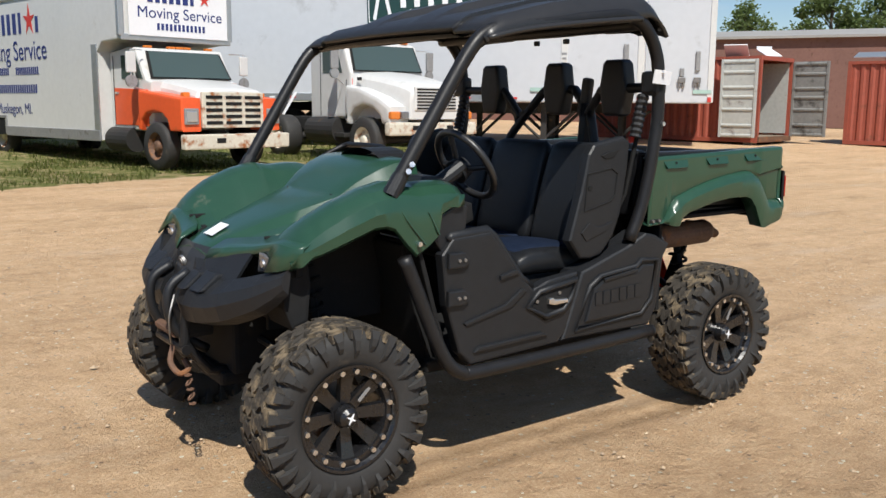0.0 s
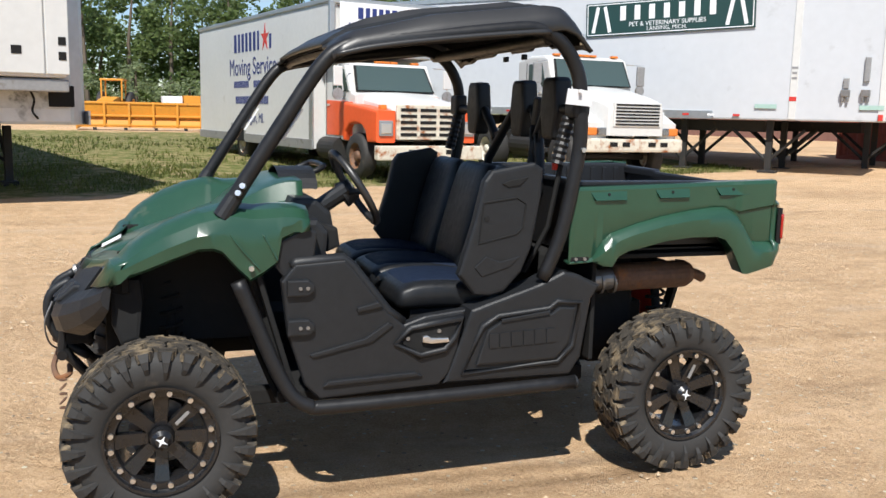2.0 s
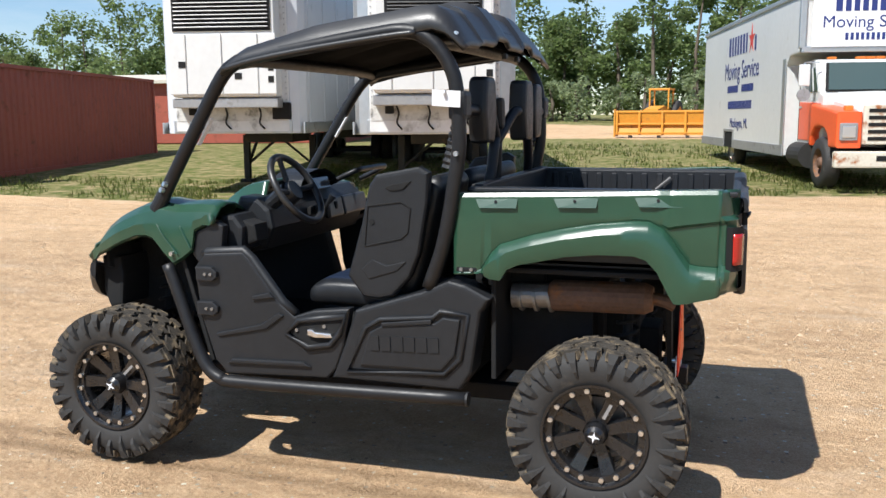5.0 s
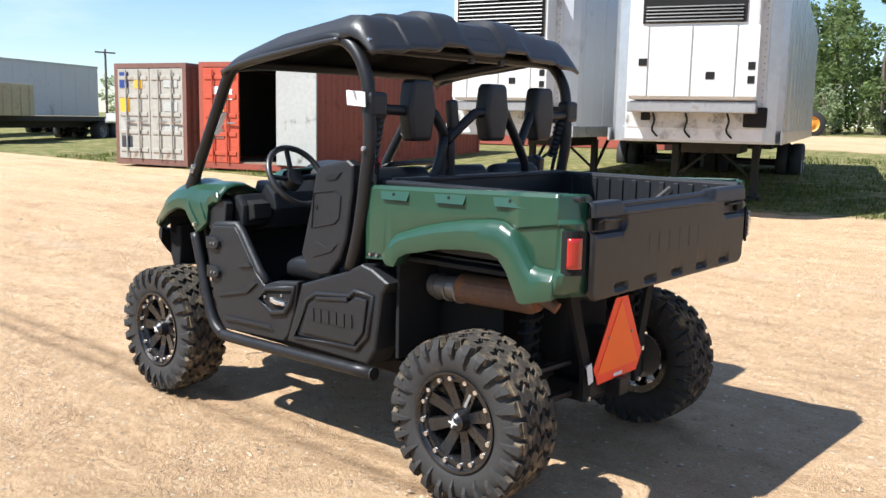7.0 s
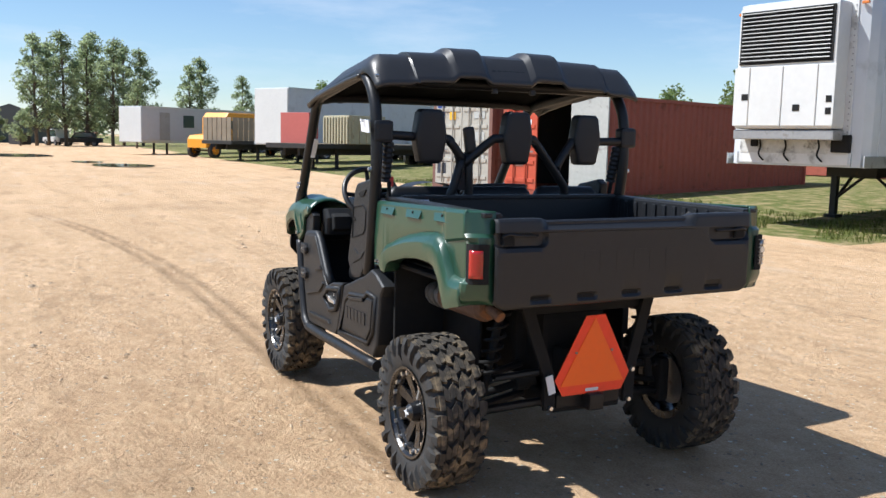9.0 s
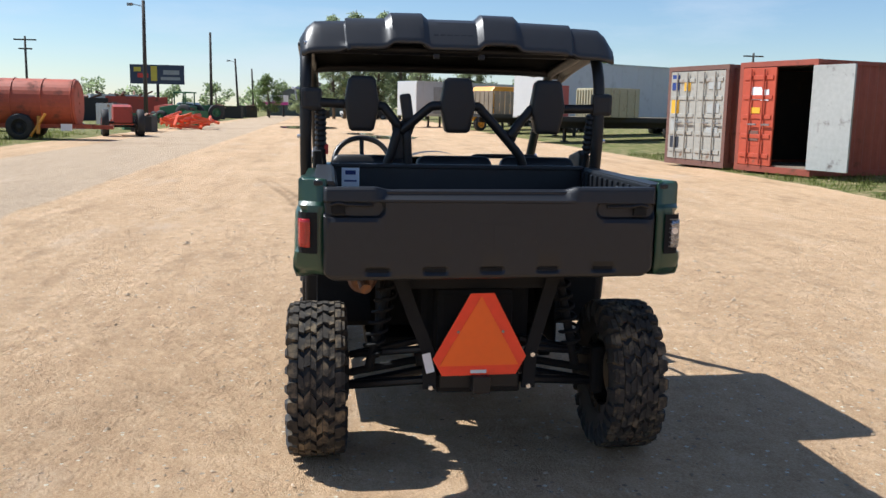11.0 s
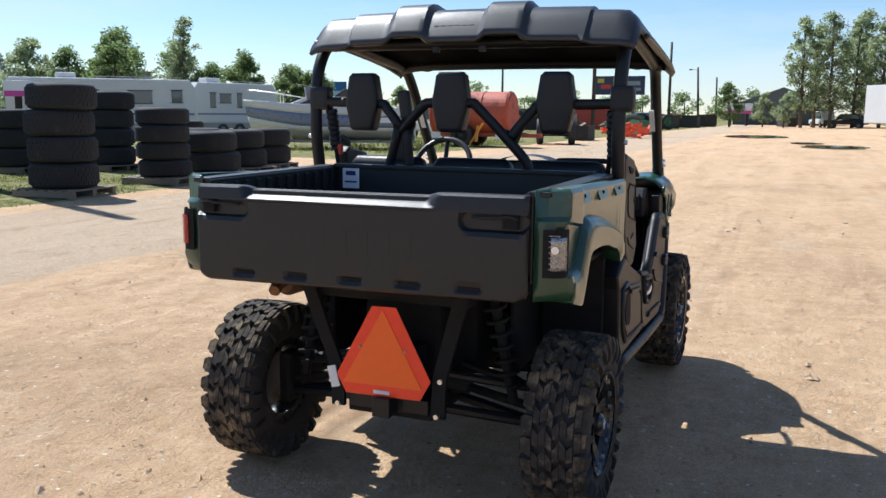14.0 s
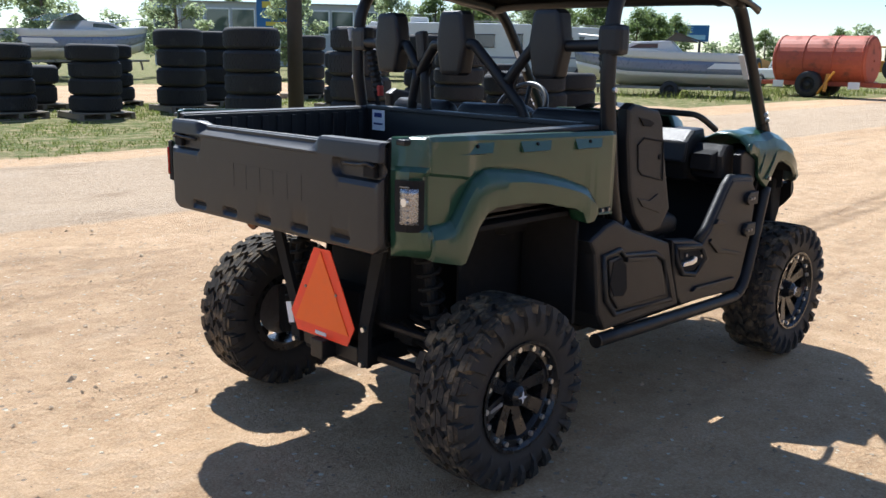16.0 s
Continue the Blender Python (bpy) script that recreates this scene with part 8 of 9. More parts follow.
def build_billboard(name, label, m, w, h, z, field_mat, stripes, legs=1):
    t = thing(name, label, "billboard", m)
    part("board", boxes(((0, 0.08, z), (w, 0.16, h)), bevel=0.02), field_mat, t)
    for x, zz, sw, sh, mat in stripes:
        part("print_block", boxes(((x, -0.012, zz), (sw, 0.02, sh))), mat, t)
    for k in range(legs):
        x = 0 if legs == 1 else -w * 0.3 + k * w * 0.6 / (legs - 1)
        part("leg", tubes(([(x, 0.25, -0.2), (x, 0.25, z)], 0.16), seg=10), CHASSIS, t)
    return t


DARK_BOARD = material("dark_billboard_face", (0.035, 0.045, 0.085), 0.6, vary=0.2, scale=3)
BLUE_BOARD = material("blue_billboard_face", (0.02, 0.11, 0.30), 0.5, vary=0.15, scale=3)
PALE_BLUE = material("pale_blue_print", (0.30, 0.50, 0.65), 0.5, scale=5)
YELLOW_PRINT = material("yellow_print", (0.55, 0.42, 0.05), 0.5, scale=5)
MAGENTA = material("magenta_print", (0.55, 0.06, 0.30), 0.5, scale=5)
build_billboard("billboard", "dark roadside billboard on a steel post", pose(-103.5, -20.2, -0.6, 0, 0, 90), 6.1, 2.2, 5.35, DARK_BOARD, ((-0.35, 5.45, 0.7, 1.7, YELLOW_PRINT), (-1.6, 5.2, 1.2, 0.5, RED_INK), (1.6, 5.6, 1.8, 0.5, GREY_TRIM), (1.5, 4.9, 2.2, 0.35, GREY_TRIM), (-2.2, 5.9, 0.8, 0.5, YELLOW_PRINT)))
b2 = build_billboard("billboard", "blue billboard with worn panels behind the tyre stacks", pose(-35.2, -53.5, 0, 0, 0, 145), 3.3, 2.5, 3.75, BLUE_BOARD, ((-0.4, 4.6, 1.7, 0.45, YELLOW_PRINT), (-0.45, 4.05, 0.9, 0.36, PALE_BLUE), (1.0, 4.1, 0.6, 0.5, PALE_BLUE), (0.2, 3.25, 2.4, 0.30, YELLOW_PRINT), (0.1, 2.85, 2.0, 0.18, RED_INK)), 2)
b3 = build_billboard("billboard", "blue sign board with pale lettering beyond the boats", pose(-98, -57, 0, 0, 0, 120), 5.2, 2.0, 4.2, BLUE_BOARD, ((0.5, 3.75, 3.4, 0.55, PALE_BLUE),), 2)
writing("SWIPE", 0.95, PALE_BLUE, b3, pose(-0.6, -0.02, 4.62, 90))
build_billboard("banner", "small white and magenta banner by the road", pose(-118, -7.5, 0, 0, 0, 90), 3.4, 1.3, 2.2, PAPER, ((0, 1.75, 3.3, 0.4, MAGENTA),), 2)
bn = build_billboard("banner", "small white and magenta banner near the caravan", pose(-25.8, -31.5, 0, 0, 0, 140), 1.2, 0.7, 2.35, PAPER, ((0, 2.12, 1.15, 0.25, MAGENTA),), 1)

# ---- slurry tank, boats, caravans ----
t = thing("tank_trailer", "faded orange cylindrical tank trailer on two wheels", "tank", pose(-32.4, -12.2, 0, 0, 0, 92))
bm = bmesh.new()
R = 0.93
add_loft(bm, [[(x, rr * math.cos(a), 1.42 + rr * math.sin(a)) for a in np.linspace(0, 2 * math.pi, 37)[:-1]] for x, rr in ((-1.80, 0.05), (-1.79, R * 0.9), (-1.73, R), (1.73, R), (1.79, R * 0.9), (1.80, 0.05))], close_u=True)
tank = part("tank", bm, TANK_ORANGE, t, "faded orange steel drum")
for x in (-1.65, -0.55, 0.55, 1.65):
    part("hoop", tubes(([(x, (R + 0.01) * math.cos(a), 1.42 + (R + 0.01) * math.sin(a)) for a in np.linspace(0, 2 * math.pi, 37)], 0.025), seg=6), TANK_ORANGE, tank)
part("chassis", boxes(((0, -0.45, 0.52), (4.6, 0.14, 0.16)), ((0, 0.45, 0.52), (4.6, 0.14, 0.16)), ((2.6, 0, 0.5), (0.9, 0.2, 0.16)), bevel=0.01), TANK_ORANGE, t)
for s in (-1, 1):
    w = truck_wheel(t, 0, 0, 0.50, 0.34, CHASSIS, s)
    w.matrix_local = pose(-0.2, s * 0.98, 0.5, 0, 0, 90)
part("axle", cyls(((-0.2, -0.95, 0.5), (-0.2, 0.95, 0.5), 0.06)), CHASSIS, t)
for px, py in ((-1.4, 1.0), (1.5, 1.0), (-1.4, -1.0), (1.5, -1.0)):
    part("plate", boxes(((px, py, 0.50), (0.42, 0.02, 0.26))), PAPER, t)
part("valve", tubes(([(0.5, -0.98, 0.9), (0.52, -1.25, 0.25)], 0.07), ([(0.2, -1.1, 0.15), (0.8, -1.2, 1.0)], 0.05), seg=8), YELLOW, t, "yellow hitch strut")


def build_boat(name, label, m, L, stripe, cabin=True):
    """Motor boat; bow towards local -x, stern at +x, keel at z = 0.5."""
    t = thing(name, label, "boat", m)
    def sec(f, lo, hi):
        w = 1.22 * (1 - max(0, (0.42 - f)) ** 1.7 * 4.2) if f < 0.42 else 1.22
        w = max(w, 0.03)
        keel = 0.42 + 0.85 * max(0, 0.32 - f) ** 1.25 * 2.2
        sheer = 1.72 + 0.30 * (1 - f) ** 2
        out = []
        for q in np.linspace(lo, hi, 4):
            z = keel + (sheer - keel) * q
            out.append((w * (0.10 + 0.90 * min(1, q / 0.38) ** 0.8), z))
        return out
    for nm, lo, hi, mat in (("hull_bottom", 0.0, 0.42, WHITE_PAINT), ("hull_stripe", 0.42, 0.76, stripe), ("hull_top", 0.76, 1.0, WHITE_PAINT)):
        bm = bmesh.new()
        rows = []
        for f in np.linspace(0, 1, 17):
            s_ = sec(f, lo, hi)
            rows.append([(f * L - L / 2 - 0.25 * (z - 1.2) * (1 - f), -y, z) for y, z in s_] + [(f * L - L / 2 - 0.25 * (z - 1.2) * (1 - f), y, z) for y, z in reversed(s_)])
        add_loft(bm, rows)
        solid(part(nm, bm, mat, t, smooth=True), 0.03)
    part("deck", slab([(-L / 2, -0.05), (-L / 2, 0.05), (-L * 0.2, 1.05), (L / 2, 1.18), (L / 2, -1.18), (-L * 0.2, -1.05)], 1.66, 1.72, "z"), WHITE_PAINT, t)
    part("transom", boxes(((L / 2 - 0.02, 0, 1.15), (0.06, 2.3, 1.1))), WHITE_PAINT, t)
    if cabin:
        part("cabin", slab([(-L * 0.30, 1.70), (-L * 0.16, 2.10), (L * 0.05, 2.16), (L * 0.12, 1.70)], -0.85, 0.85, "y", 0.06), WHITE_PAINT, t)
        part("cabin_window", slab([(-L * 0.19, 1.86), (-L * 0.13, 2.02), (-L * 0.02, 2.04), (-L * 0.02, 1.88)], -0.87, 0.87, "y"), CAB_GLASS, t)
        part("windscreen", slab([(L * 0.02, 2.14), (L * 0.08, 2.42), (L * 0.10, 2.42), (L * 0.20, 2.10), (L * 0.20, 2.08), (L * 0.06, 2.14)], -0.80, 0.80, "y"), CAB_GLASS, t)
        part("windscreen_frame", tubes(([(L * 0.02, -0.82, 2.14), (L * 0.08, -0.82, 2.44), (L * 0.24, -0.82, 2.08)], 0.02), ([(L * 0.02, 0.82, 2.14), (L * 0.08, 0.82, 2.44), (L * 0.24, 0.82, 2.08)], 0.02), seg=6), CHASSIS, t)
    part("bow_rail", tubes((curve_through([(-L * 0.12, -0.95, 2.05), (-L * 0.35, -0.6, 2.28), (-L * 0.50, 0, 2.38), (-L * 0.35, 0.6, 2.28), (-L * 0.12, 0.95, 2.05)], 5), 0.018), ([(-L * 0.30, -0.7, 1.8), (-L * 0.30, -0.7, 2.23)], 0.014), ([(-L * 0.30, 0.7, 1.8), (-L * 0.30, 0.7, 2.23)], 0.014), seg=6), CHROME, t)
    part("name_panel", slab([(L * 0.26, 1.16), (L * 0.30, 1.36), (L * 0.48, 1.36), (L * 0.48, 1.16)], -1.26, 1.26, "y"), PAPER, t)
    part("trailer_frame", boxes(((0.2, -0.6, 0.42), (L * 0.95, 0.08, 0.10)), ((0.2, 0.6, 0.42), (L * 0.95, 0.08, 0.10)), ((-1.5, 0, 0.46), (0.1, 1.4, 0.1)), ((1.8, 0, 0.46), (0.1, 1.4, 0.1)), bevel=0.01), STEEL, t, "galvanised boat trailer")
    for s in (-1, 1):
        w = truck_wheel(t, 0, 0, 0.34, 0.22, CHASSIS, s)
        w.matrix_local = pose(0.4, s * 1.05, 0.34, 0, 0, 90)
        for x in (-L * 0.38, L * 0.42):
            part("stand", tubes(([(x, s * 0.65, 0.42), (x, s * 0.75, 0.0)], 0.05), seg=6), WOOD, t)
    part("axle", cyls(((0.4, -1.0, 0.34), (0.4, 1.0, 0.34), 0.05)), CHASSIS, t)
    return t


build_boat("motor_boat", "white motor boat with blue-grey side stripe on a trailer", pose(-27.0, -16.2, -0.12, 0, 0, 118), 6.5, BOAT_GREY)
build_boat("motor_boat", "small white open boat on a trailer", pose(-44, -31, 0, 0, 0, 120), 5.4, BOAT_GREY, cabin=False)
build_boat("cabin_cruiser", "old white cabin cruiser behind the tyres", pose(-13.5, -37.5, 0.4, 0, 0, 20), 8.2, BOAT_GREY)
build_boat("motor_boat", "white boat with dark stripe behind the tyres", pose(-20.5, -34.5, 0, 0, 0, 40), 6.2, BOAT_GREY)


def build_caravan(name, label, m, L, H, wins):
    """Caravan; long side looks along local -y."""
    t = thing(name, label, "caravan", m)
    part("body", slab([(-L / 2, 0.75), (L / 2, 0.75), (L / 2, H - 0.5), (L / 2 - 0.35, H), (-L / 2 + 0.2, H), (-L / 2, H - 0.3)], -1.2, 1.2, "y", 0.08), WHITE_PAINT, t, "white caravan body")
    for k, (x, w, z, h) in enumerate(wins):
        wd = part("window", boxes(((x, -1.215, z), (w, 0.03, h)), bevel=0.02), CAB_GLASS, t)
        for zf in (z + h / 2, z - h / 2):
            part("window_frame", boxes(((x, -1.222, zf), (w + 0.08, 0.03, 0.04))), CHASSIS, wd)
    part("stripe", boxes(((0, -1.214, 1.25), (L - 0.3, 0.02, 0.10))), BOAT_GREY, t)
    part("skirt", boxes(((0, 0, 0.62), (L - 0.2, 2.3, 0.3))), GREY_TRIM, t)
    part("roof_unit", boxes(((-L * 0.2, 0, H + 0.14), (0.9, 0.8, 0.28)), bevel=0.08), WHITE_PAINT, t)
    part("roof_rail", tubes(([(-L * 0.05, -1.0, H + 0.10), (L * 0.4, -1.0, H + 0.10)], 0.02), seg=6), STEEL, t)
    for x in (-L * 0.18, L * 0.02):
        for s in (-1, 1):
            w = truck_wheel(t, 0, 0, 0.36, 0.22, GREY_TRIM, s)
            w.matrix_local = pose(x, s * 1.08, 0.36, 0, 0, 90)
    for bar in (((-L * 0.18, -1, 0.36), (-L * 0.18, 1, 0.36), 0.05), ((L * 0.02, -1, 0.36), (L * 0.02, 1, 0.36), 0.05)):
        part("axle", cyls(bar), CHASSIS, t)
    return t


build_caravan("caravan", "long white motorhome with dark windows", pose(-29.9, -30.4, 0, 0, 0, 133), 8.5, 2.9, ((-2.9, 1.0, 2.05, 0.62), (-0.9, 1.3, 2.05, 0.62), (1.6, 1.1, 2.05, 0.62), (3.3, 0.5, 2.1, 0.6)))
build_caravan("caravan", "white fifth-wheel caravan beside the motorhome", pose(-38.6, -29.6, 0, 0, 0, 158), 5.4, 2.95, ((-1.6, 0.35, 2.0, 0.8), (-0.8, 0.7, 2.1, 0.5), (0.1, 0.3, 2.0, 0.8)))


def build_car(name, label, m, mat, tall=1.6, L=4.6):
    t = thing(name, label, "car", m)
    part("body", slab([(-L / 2, 0.42), (L / 2, 0.42), (L / 2, 0.92), (L / 2 - 0.1, 1.0), (-L / 2 + 0.05, 0.9)], -0.88, 0.88, "y", 0.08), mat, t)
    part("cabin", slab([(-L * 0.24, 0.95), (-L * 0.12, tall), (L * 0.28, tall), (L * 0.36, 0.98)], -0.76, 0.76, "y", 0.07), mat, t)
    for s in (-1, 1):
        part("side_window", slab([(-L * 0.18, 1.05), (-L * 0.10, tall - 0.1), (L * 0.26, tall - 0.1), (L * 0.32, 1.05)], s * 0.755, s * 0.775, "y"), CAB_GLASS, t)
        for x in (-L * 0.31, L * 0.31):
            w = truck_wheel(t, 0, 0, 0.34, 0.22, GREY_TRIM, s)
            w.matrix_local = pose(x, s * 0.80, 0.34, 0, 0, 90)
    part("windscreen", boxes(((-L * 0.185, 0, 1.28), (0.03, 1.36, 0.55), pose(0, 0, 0, 0, 35, 0))), CAB_GLASS, t)
    return t


build_car("pickup_truck", "white pickup parked behind the orange tank", pose(-41.5, -17.5, 0, 0, 0, 60), WHITE_PAINT, 1.75, 5.0)
build_car("parked_car", "white van far down the yard", pose(-112, 2.6, 0, 0, 0, 20), WHITE_PAINT, 1.9, 4.6)
build_car("parked_car", "dark car far down the yard", pose(-108, 5.0, 0, 0, 0, 80), CHASSIS)
build_car("parked_car", "silver car beyond the road", pose(-100, -16.5, 0, 0, 0, 70), ALU)
build_car("parked_car", "silver car beside the caravans", pose(-36, -21, 0, 0, 0, 30), ALU)

# ---- flatbeds, bus, stored trailers on the far side ----
def build_flatbed(name, label, m, L):
    t = thing(name, label, "trailer", m)
    part("deck", boxes(((0, L / 2, 1.12), (2.5, L, 0.14)), bevel=0.01), WOOD, t, "weathered timber deck")
    part("side_rail", boxes(((-1.27, L / 2, 1.08), (0.05, L, 0.20)), ((1.27, L / 2, 1.08), (0.05, L, 0.20)), ((0, -0.02, 1.08), (2.5, 0.06, 0.20))), CHASSIS, t)
    part("beam", boxes(((-0.45, L / 2, 0.86), (0.14, L - 0.6, 0.38)), ((0.45, L / 2, 0.86), (0.14, L - 0.6, 0.38))), CHASSIS, t)
    for s in (-1, 1):
        part("landing_leg", boxes(((s * 0.75, 2.4, 0.52), (0.12, 0.12, 1.05)), ((s * 0.75, 2.4, 0.04), (0.28, 0.28, 0.08))), CHASSIS, t)
        for yy in (L - 1.2, L - 2.4):
            truck_wheel(t, s * 1.0, yy, 0.5, 0.4, GREY_TRIM, s)
    for bar in (((-0.95, L - 1.2, 0.5), (0.95, L - 1.2, 0.5), 0.06), ((-0.95, L - 2.4, 0.5), (0.95, L - 2.4, 0.5), 0.06)):
        part("axle", cyls(bar), CHASSIS, t)
    return t


def stored_trailer(name, label, m, mat, L=13.6, z0=1.0, z1=3.95):
    t = thing(name, label, "trailer", m)
    part("body", boxes(((0, L / 2, (z0 + z1) / 2), (2.6, L, z1 - z0)), bevel=0.04), mat, t)
    part("nose_panel", boxes(((0, -0.015, (z0 + z1) / 2), (2.5, 0.03, z1 - z0 - 0.1)), bevel=0.01), WHITE_PAINT, t)
    part("rail", boxes(((1.31, L / 2, z0 + 0.08), (0.04, L, 0.18)), ((-1.31, L / 2, z0 + 0.08), (0.04, L, 0.18)), ((1.31, L / 2, z1 - 0.04), (0.04, L, 0.1))), ALU, t)
    for k in range(11):
        part("side_seam", boxes(((1.303, 0.6 + k * 1.22, (z0 + z1) / 2), (0.016, 0.05, z1 - z0 - 0.2))), mat, t)
    for s in (-1, 1):
        part("landing_leg", boxes(((s * 0.75, 2.6, z0 / 2), (0.12, 0.12, z0)), ((s * 0.75, 2.6, 0.04), (0.28, 0.28, 0.08))), CHASSIS, t)
        for yy in (L - 1.4, L - 2.7):
            truck_wheel(t, s * 1.02, yy, 0.5, 0.42, GREY_TRIM, s)
    for bar in (((-0.95, L - 1.4, 0.5), (0.95, L - 1.4, 0.5), 0.06), ((-0.95, L - 2.7, 0.5), (0.95, L - 2.7, 0.5), 0.06)):
        part("axle", cyls(bar), CHASSIS, t)
    return t


stored_trailer("stored_trailer", "white box trailer with blue-grey shaded side in the far row", place(-41.6, 9.9, 27), TRAILER_WHITE)
gt = stored_trailer("office_trailer", "grey panelled office trailer at the end of the row", place(-63.6, 5.4, 30), GREY_WALL, 14.5, 0.9, 3.5)
part("window", boxes(((1.31, 4.2, 2.5), (0.03, 1.0, 0.9))), CAB_GLASS, gt)
part("office_door", boxes(((1.31, 2.0, 2.1), (0.03, 0.9, 2.0))), GREY_TRIM, gt)
fb = build_flatbed("flatbed_trailer", "rusty flatbed trailer with timber deck on the grass verge", place(-33.6, 8.45, 28), 12.5)
fb2 = build_flatbed("flatbed_trailer", "flatbed trailer with stake sides beside the bus", place(-47.0, 8.2, 29), 9.0)
PINK_RED = material("faded_pink_red_panel", (0.40, 0.10, 0.085), 0.6, vary=0.1, scale=3, spot=(0.16, 0.06, 0.05), spot_amount=0.22, spot_scale=1.6)
TAN = material("tan_corrugated_panel", (0.40, 0.36, 0.24), 0.6, vary=0.12, scale=3, spot=(0.2, 0.15, 0.09), spot_amount=0.25, spot_scale=3)
red_box = thing("steel_bin", "faded red steel bulkhead on the flatbed", "bin", fb.matrix_world @ pose(0.35, 0.15, 1.19))
part("panel", boxes(((0, 0.05, 0.66), (1.75, 0.10, 1.32)), bevel=0.02), PINK_RED, red_box)
for bx in (-0.8, 0.8):
    part("back_frame", boxes(((bx, 0.35, 0.655), (0.08, 0.5, 1.31))), PINK_RED, red_box)
tan_box = thing("steel_bin", "tan corrugated steel bin on the flatbed", "bin", fb.matrix_world @ pose(0.55, 2.55, 1.19, 0, 0, -14))
part("wall", boxes(((0, 1.0, 0.64), (2.1, 2.0, 1.28)), bevel=0.02), TAN, tan_box)
for k in range(9):
    part("rib", boxes(((-0.96 + 0.24 * k, -0.03, 0.62), (0.09, 0.06, 1.16)), bevel=0.01), TAN, tan_box)
for k in range(5):
    part("rib", boxes(((1.08, 0.2 + 0.4 * k, 0.62), (0.06, 0.10, 1.16)), bevel=0.01), TAN, tan_box)
rack = thing("stake_rack", "weathered wooden stake rack on a flatbed", "rack", fb2.matrix_world @ pose(-0.1, 0.1, 1.19))
for k in range(6):
    part("plank", boxes(((-1.0 + 0.4 * k, 0, 0.65), (0.34, 0.05, 1.3))), WOOD, rack)
    part("plank", boxes(((1.15, 0.3 + 0.4 * k, 0.65), (0.05, 0.34, 1.3))), WOOD, rack)

SCHOOL = material("school_bus_yellow", (0.72, 0.30, 0.015), 0.45, vary=0.08, scale=3, spot=(0.4, 0.2, 0.04), spot_amount=0.18, spot_scale=2)
bus = thing("school_bus", "old yellow school bus parked behind flatbeds", "bus", place(-54.4, 8.4, 29))
part("body", slab([(1.4, 0.7), (9.5, 0.7), (9.5, 2.75), (9.2, 2.95), (1.7, 2.95), (1.4, 2.6)], -1.15, 1.15, "x", 0.1), SCHOOL, bus)
part("bonnet", slab([(0.0, 0.65), (1.5, 0.65), (1.5, 1.6), (0.2, 1.45), (0.0, 1.2)], -0.95, 0.95, "x", 0.1), SCHOOL, bus)
part("windscreen", boxes(((0, 1.38, 2.2), (1.9, 0.03, 0.75))), CAB_GLASS, bus)
for s in (-1, 1):
    for k in range(8):
        part("side_window", boxes(((s * 1.155, 2.1 + 0.9 * k, 2.15), (0.02, 0.75, 0.55))), CAB_GLASS, bus)
    part("stripe", boxes(((s * 1.156, 5.4, 1.55), (0.02, 8.0, 0.07))), CHASSIS, bus)
    for yy in (0.6, 7.4):
        truck_wheel(bus, s * 1.0, yy, 0.48, 0.28, SCHOOL, s)
for bar in (((-0.95, 0.6, 0.48), (0.95, 0.6, 0.48), 0.06), ((-0.95, 7.4, 0.48), (0.95, 7.4, 0.48), 0.06)):
    part("axle", cyls(bar), CHASSIS, bus)
stored_trailer("stored_trailer", "low grey trailer behind the white container", place(-27.5, 14.0, 20), GREY_WALL, 9.0, 0.9, 1.25)

# ---- farm machines and scrap along the road ----
GREEN_PAINT = material("green_machine_paint", (0.03, 0.12, 0.05), 0.5, scale=4, spot=(0.1, 0.07, 0.04), spot_amount=0.25)
RED_MACH = material("red_machine_paint", (0.36, 0.05, 0.03), 0.55, scale=4, spot=(0.15, 0.06, 0.04), spot_amount=0.3)


def build_machine(name, label, m, mat, L=3.0, wheel=0.55, cab=True):
    t = thing(name, label, "farm machine", m)
    part("body", slab([(-L / 2, 0.6), (L * 0.4, 0.6), (L * 0.4, 1.3), (-L * 0.1, 1.4), (-L / 2, 1.2)], -0.4, 0.4, "y", 0.05), mat, t)
    if cab:
        part("cab_roof", boxes(((L * 0.15, 0, 2.3), (1.2, 1.2, 0.1)), bevel=0.03), mat, t)
        for x in (-0.4, 0.6):
            for s in (-1, 1):
                part("cab_post", boxes(((x + L * 0.1, s * 0.52, 1.75), (0.07, 0.07, 1.1))), mat, t)
    part("frame", tubes(([(-L / 2 - 0.8, -0.6, 0.5), (-L / 2 - 0.8, 0.6, 0.5)], 0.06), ([(-L / 2 - 0.8, -0.5, 0.5), (-L / 2, -0.3, 0.8)], 0.05), ([(-L / 2 - 0.8, 0.5, 0.5), (-L / 2, 0.3, 0.8)], 0.05), seg=6), mat, t)
    for x, r in ((-L * 0.35, wheel * 0.8), (L * 0.3, wheel * 1.2)):
        for s in (-1, 1):
            w = truck_wheel(t, 0, 0, r, 0.3, mat, s)
            w.matrix_local = pose(x, s * 0.75, r, 0, 0, 90)
    for bar in (((-L * 0.35, -0.7, wheel * 0.8), (-L * 0.35, 0.7, wheel * 0.8), 0.05), ((L * 0.3, -0.7, wheel * 1.2), (L * 0.3, 0.7, wheel * 1.2), 0.05)):
        part("axle", cyls(bar), CHASSIS, t)
    return t


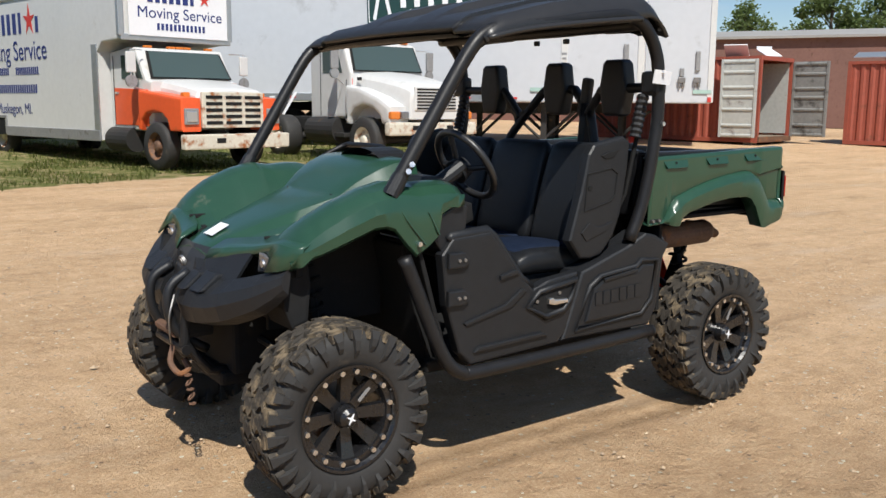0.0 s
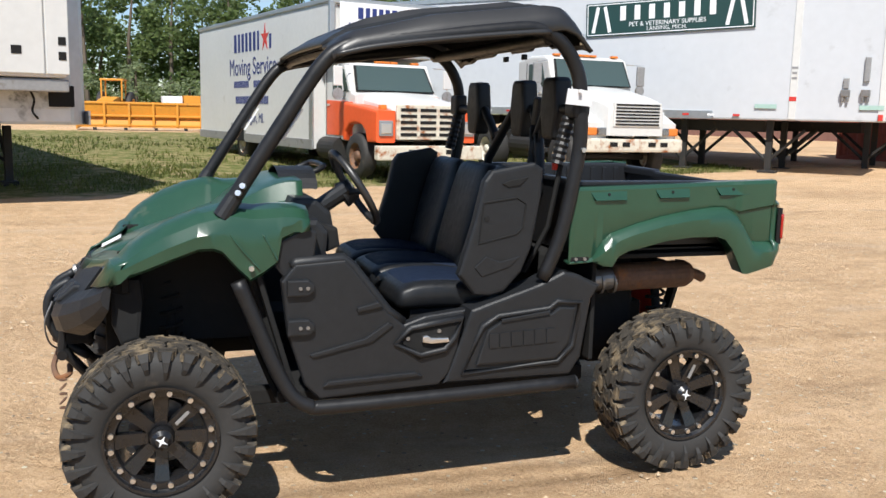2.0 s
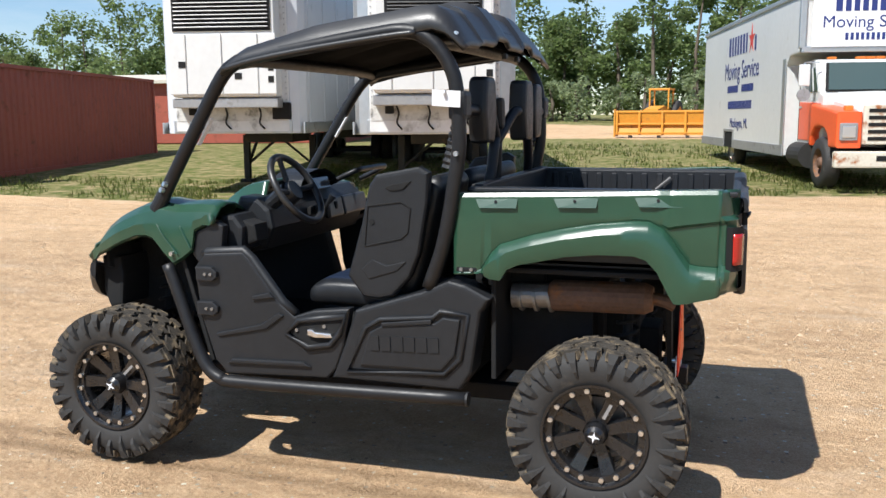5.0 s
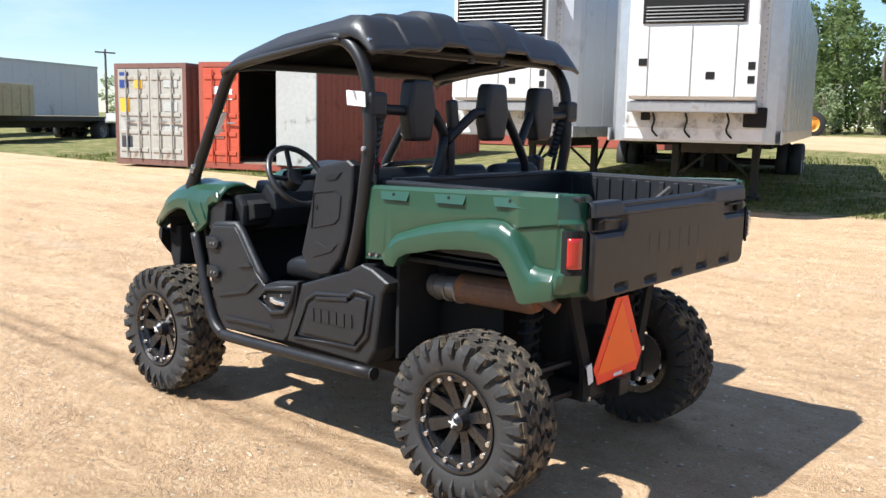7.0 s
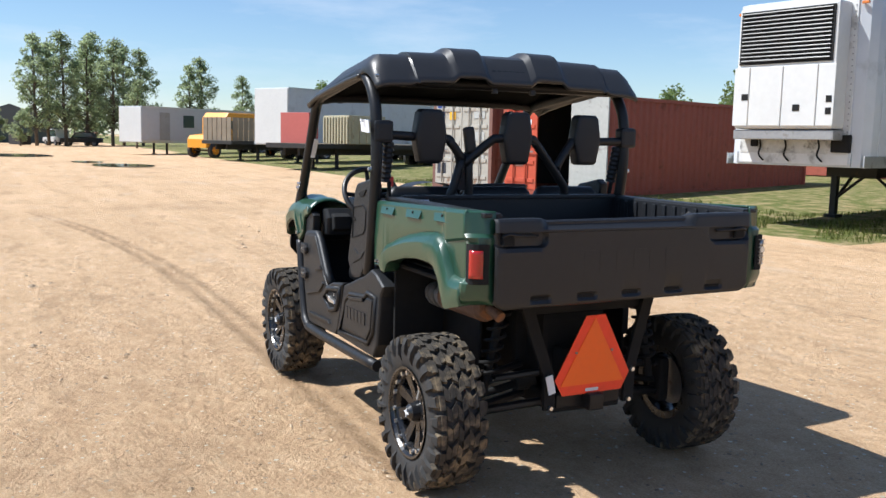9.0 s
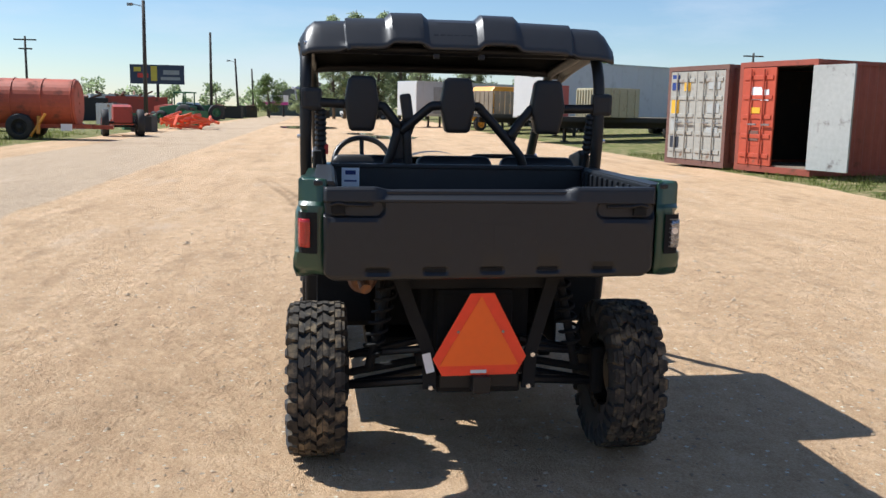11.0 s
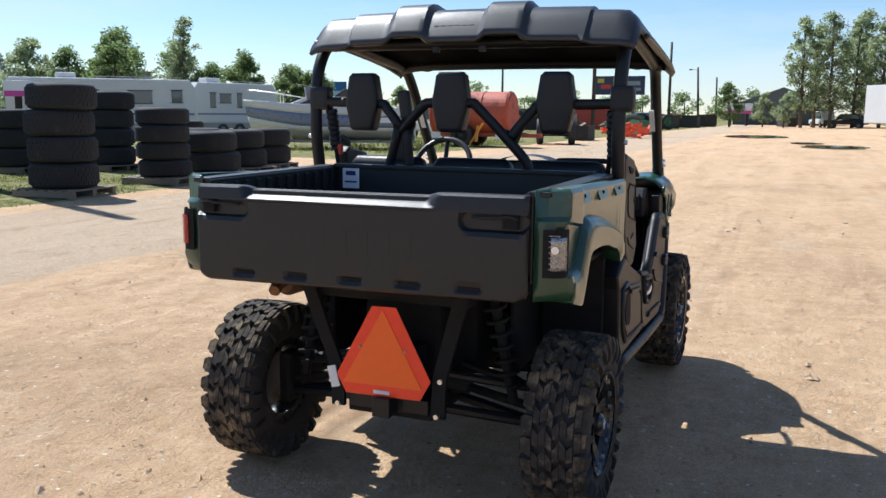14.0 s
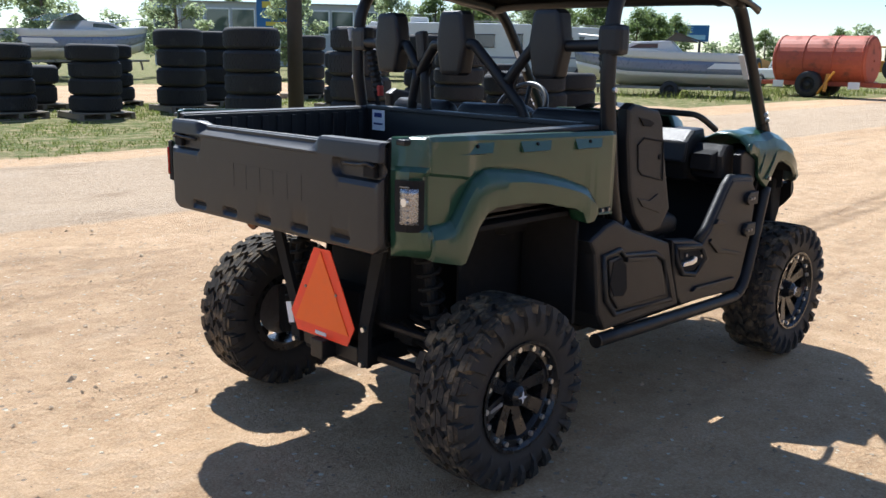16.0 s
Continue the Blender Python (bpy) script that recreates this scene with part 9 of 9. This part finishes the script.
build_machine("farm_implement", "red field implement with spoked wheel near the tank", pose(-37.5, -9.9, 0, 0, 0, 15), RED_MACH, 2.4, 0.5, False)
build_machine("tractor", "green tractor parked beside the road", pose(-64, -11.5, 0, 0, 0, 60), GREEN_PAINT, 3.2, 0.6)
build_machine("tractor", "yellow machine beyond the tank", pose(-62, -21, 0, 0, 0, 100), YELLOW, 4.6, 0.7)
build_machine("farm_implement", "red implement in the scrap row", pose(-72, -13.5, 0, 0, 0, 40), RED_MACH, 4.0, 0.5, False)
build_machine("farm_implement", "green implement in the scrap row", pose(-80, -12.0, 0, 0, 0, 120), GREEN_PAINT, 3.2, 0.6, False)
build_machine("farm_implement", "yellow implement behind the boat", pose(-56, -27, 0, 0, 0, 10), YELLOW, 5.5, 0.6, False)
build_machine("tractor", "orange grader beyond the snow pusher", pose(-2.8, 47, rise(0, 47), 0, 0, 80), YELLOW, 3.4, 0.7)
build_machine("tractor", "yellow loader at the wood edge", pose(-21, 62, rise(0, 62), 0, 0, 30), YELLOW, 4.0, 0.8)
for k, (x, y, w, h, mat) in enumerate(((-44, -10.2, 1.6, 0.8, CHASSIS), (-47, -11.4, 1.0, 0.9, GREEN_PAINT), (-60, -9.8, 1.4, 1.0, GREEN_PAINT), (-88, -12.2, 2.4, 1.2, CHASSIS), (-95, -11.2, 2.8, 1.3, CHASSIS),
                                        (-76, -17, 5, 2.0, RED_MACH), (-84, -20, 6, 2.2, GREY_WALL), (-70, -20, 4, 1.8, CHASSIS), (-104, -10, 3, 1.4, CHASSIS), (-116, 6.5, 5, 1.5, CHASSIS), (-114, -1.5, 4, 1.2, CHASSIS), (-58, -15, 2.4, 1.4, GREY_TRIM))):
    c = thing("scrap_bin", "steel bin with scrap beside the road", "bin", pose(x, y, 0, 0, 0, 20 * k), group="scrap row")
    part("wall", boxes(((0, -0.5, h / 2), (w, 0.06, h)), ((0, 0.5, h / 2), (w, 0.06, h)), ((-w / 2, 0, h / 2), (0.06, 1.06, h)), ((w / 2, 0, h / 2), (0.06, 1.06, h)), ((0, 0, 0.05), (w, 1.0, 0.1)), bevel=0.01), mat, c)
    part("scrap", boxes(*[((rnd.uniform(-w / 2.5, w / 2.5), rnd.uniform(-0.3, 0.3), h * rnd.uniform(0.8, 1.1)), (w * 0.3, 0.2, 0.15), pose(0, 0, 0, rnd.uniform(-30, 30), rnd.uniform(-30, 30), rnd.uniform(0, 180))) for _ in range(6)]), RUSTPIPE, c)
pile = thing("scrap_pile", "heap of orange machine arms beside the road", "scrap", pose(-50.5, -8.9, 0))
for k in range(26):
    a = rnd.uniform(0, 6.28)
    part("arm", boxes(((rnd.uniform(-1.4, 1.4), rnd.uniform(-1.5, 1.5), 0.14 + rnd.random() * 0.65), (rnd.uniform(0.9, 1.9), 0.14, 0.16), pose(0, 0, 0, rnd.uniform(-20, 20), rnd.uniform(-22, 22), math.degrees(a))), bevel=0.02), ORANGE_PAINT, pile)

# snow pusher and crates beyond the second track
plow = thing("snow_pusher", "long yellow snow pusher blade lying on grass", "snow plough", place(-1.3, 37.2, 0))
part("blade", slab([(-0.15, 0.12), (0.05, 0.14), (0.12, 0.55), (0.02, 1.20), (-0.14, 1.22), (-0.02, 0.55)], -2.6, 2.6, "x", 0.02), YELLOW, plow)
for k in range(6):
    part("rib", boxes(((-2.5 + k * 1.0, -0.14, 0.68), (0.10, 0.12, 1.02)), bevel=0.02), YELLOW, plow)
for z in (0.22, 0.62, 1.16):
    part("stringer", boxes(((0, -0.10, z), (5.2, 0.12, 0.09)), bevel=0.02), YELLOW, plow)
for s in (-1, 1):
    part("end_plate", slab([(-0.2, 0.05), (1.0, 0.05), (1.0, 0.6), (0.1, 1.3), (-0.2, 1.25)], s * 2.58, s * 2.64, "x"), YELLOW, plow)
for k in range(4):
    part("shoe", boxes(((-1.9 + 1.25 * k, -0.05, 0.06), (0.14, 0.4, 0.12))), CHASSIS, plow)
crate = thing("crate_stack", "stack of orange-brown crates by the track", "crates", place(1.2, 46, 5))
for k in range(5):
    for j in range(2):
        part("crate", boxes(((k * 0.9, 0, 0.45 + 0.75 * j), (0.84, 0.9, 0.7)), bevel=0.02), YELLOW if (k + j) % 3 else WOOD, crate)
part("white_bin", boxes(((-1.0, 0, 0.75), (1.0, 0.9, 1.5)), bevel=0.03), PAPER, crate)

# far buildings
build_shed("warehouse", "pale grey warehouse with a band of upper windows", pose(-44.5, -69, 0, 0, 0, 147), (19, 12, 5.2), GREY_WALL, GREY_ROOF, 0.4, 9)
build_shed("warehouse", "plain blue-grey metal warehouse", pose(-59.5, -62, 0, 0, 0, 140), (13, 10, 4.7), GREY_WALL, GREY_ROOF, 0.3)
build_shed("barn", "dark green gabled barn among trees", pose(-136, -2.5, 0, 0, 0, 0), (14, 13, 2.6), material("dark_green_sheet", (0.05, 0.075, 0.07), 0.6, scale=2), material("dark_sheet_roof", (0.09, 0.105, 0.11), 0.6, scale=2), 2.6)
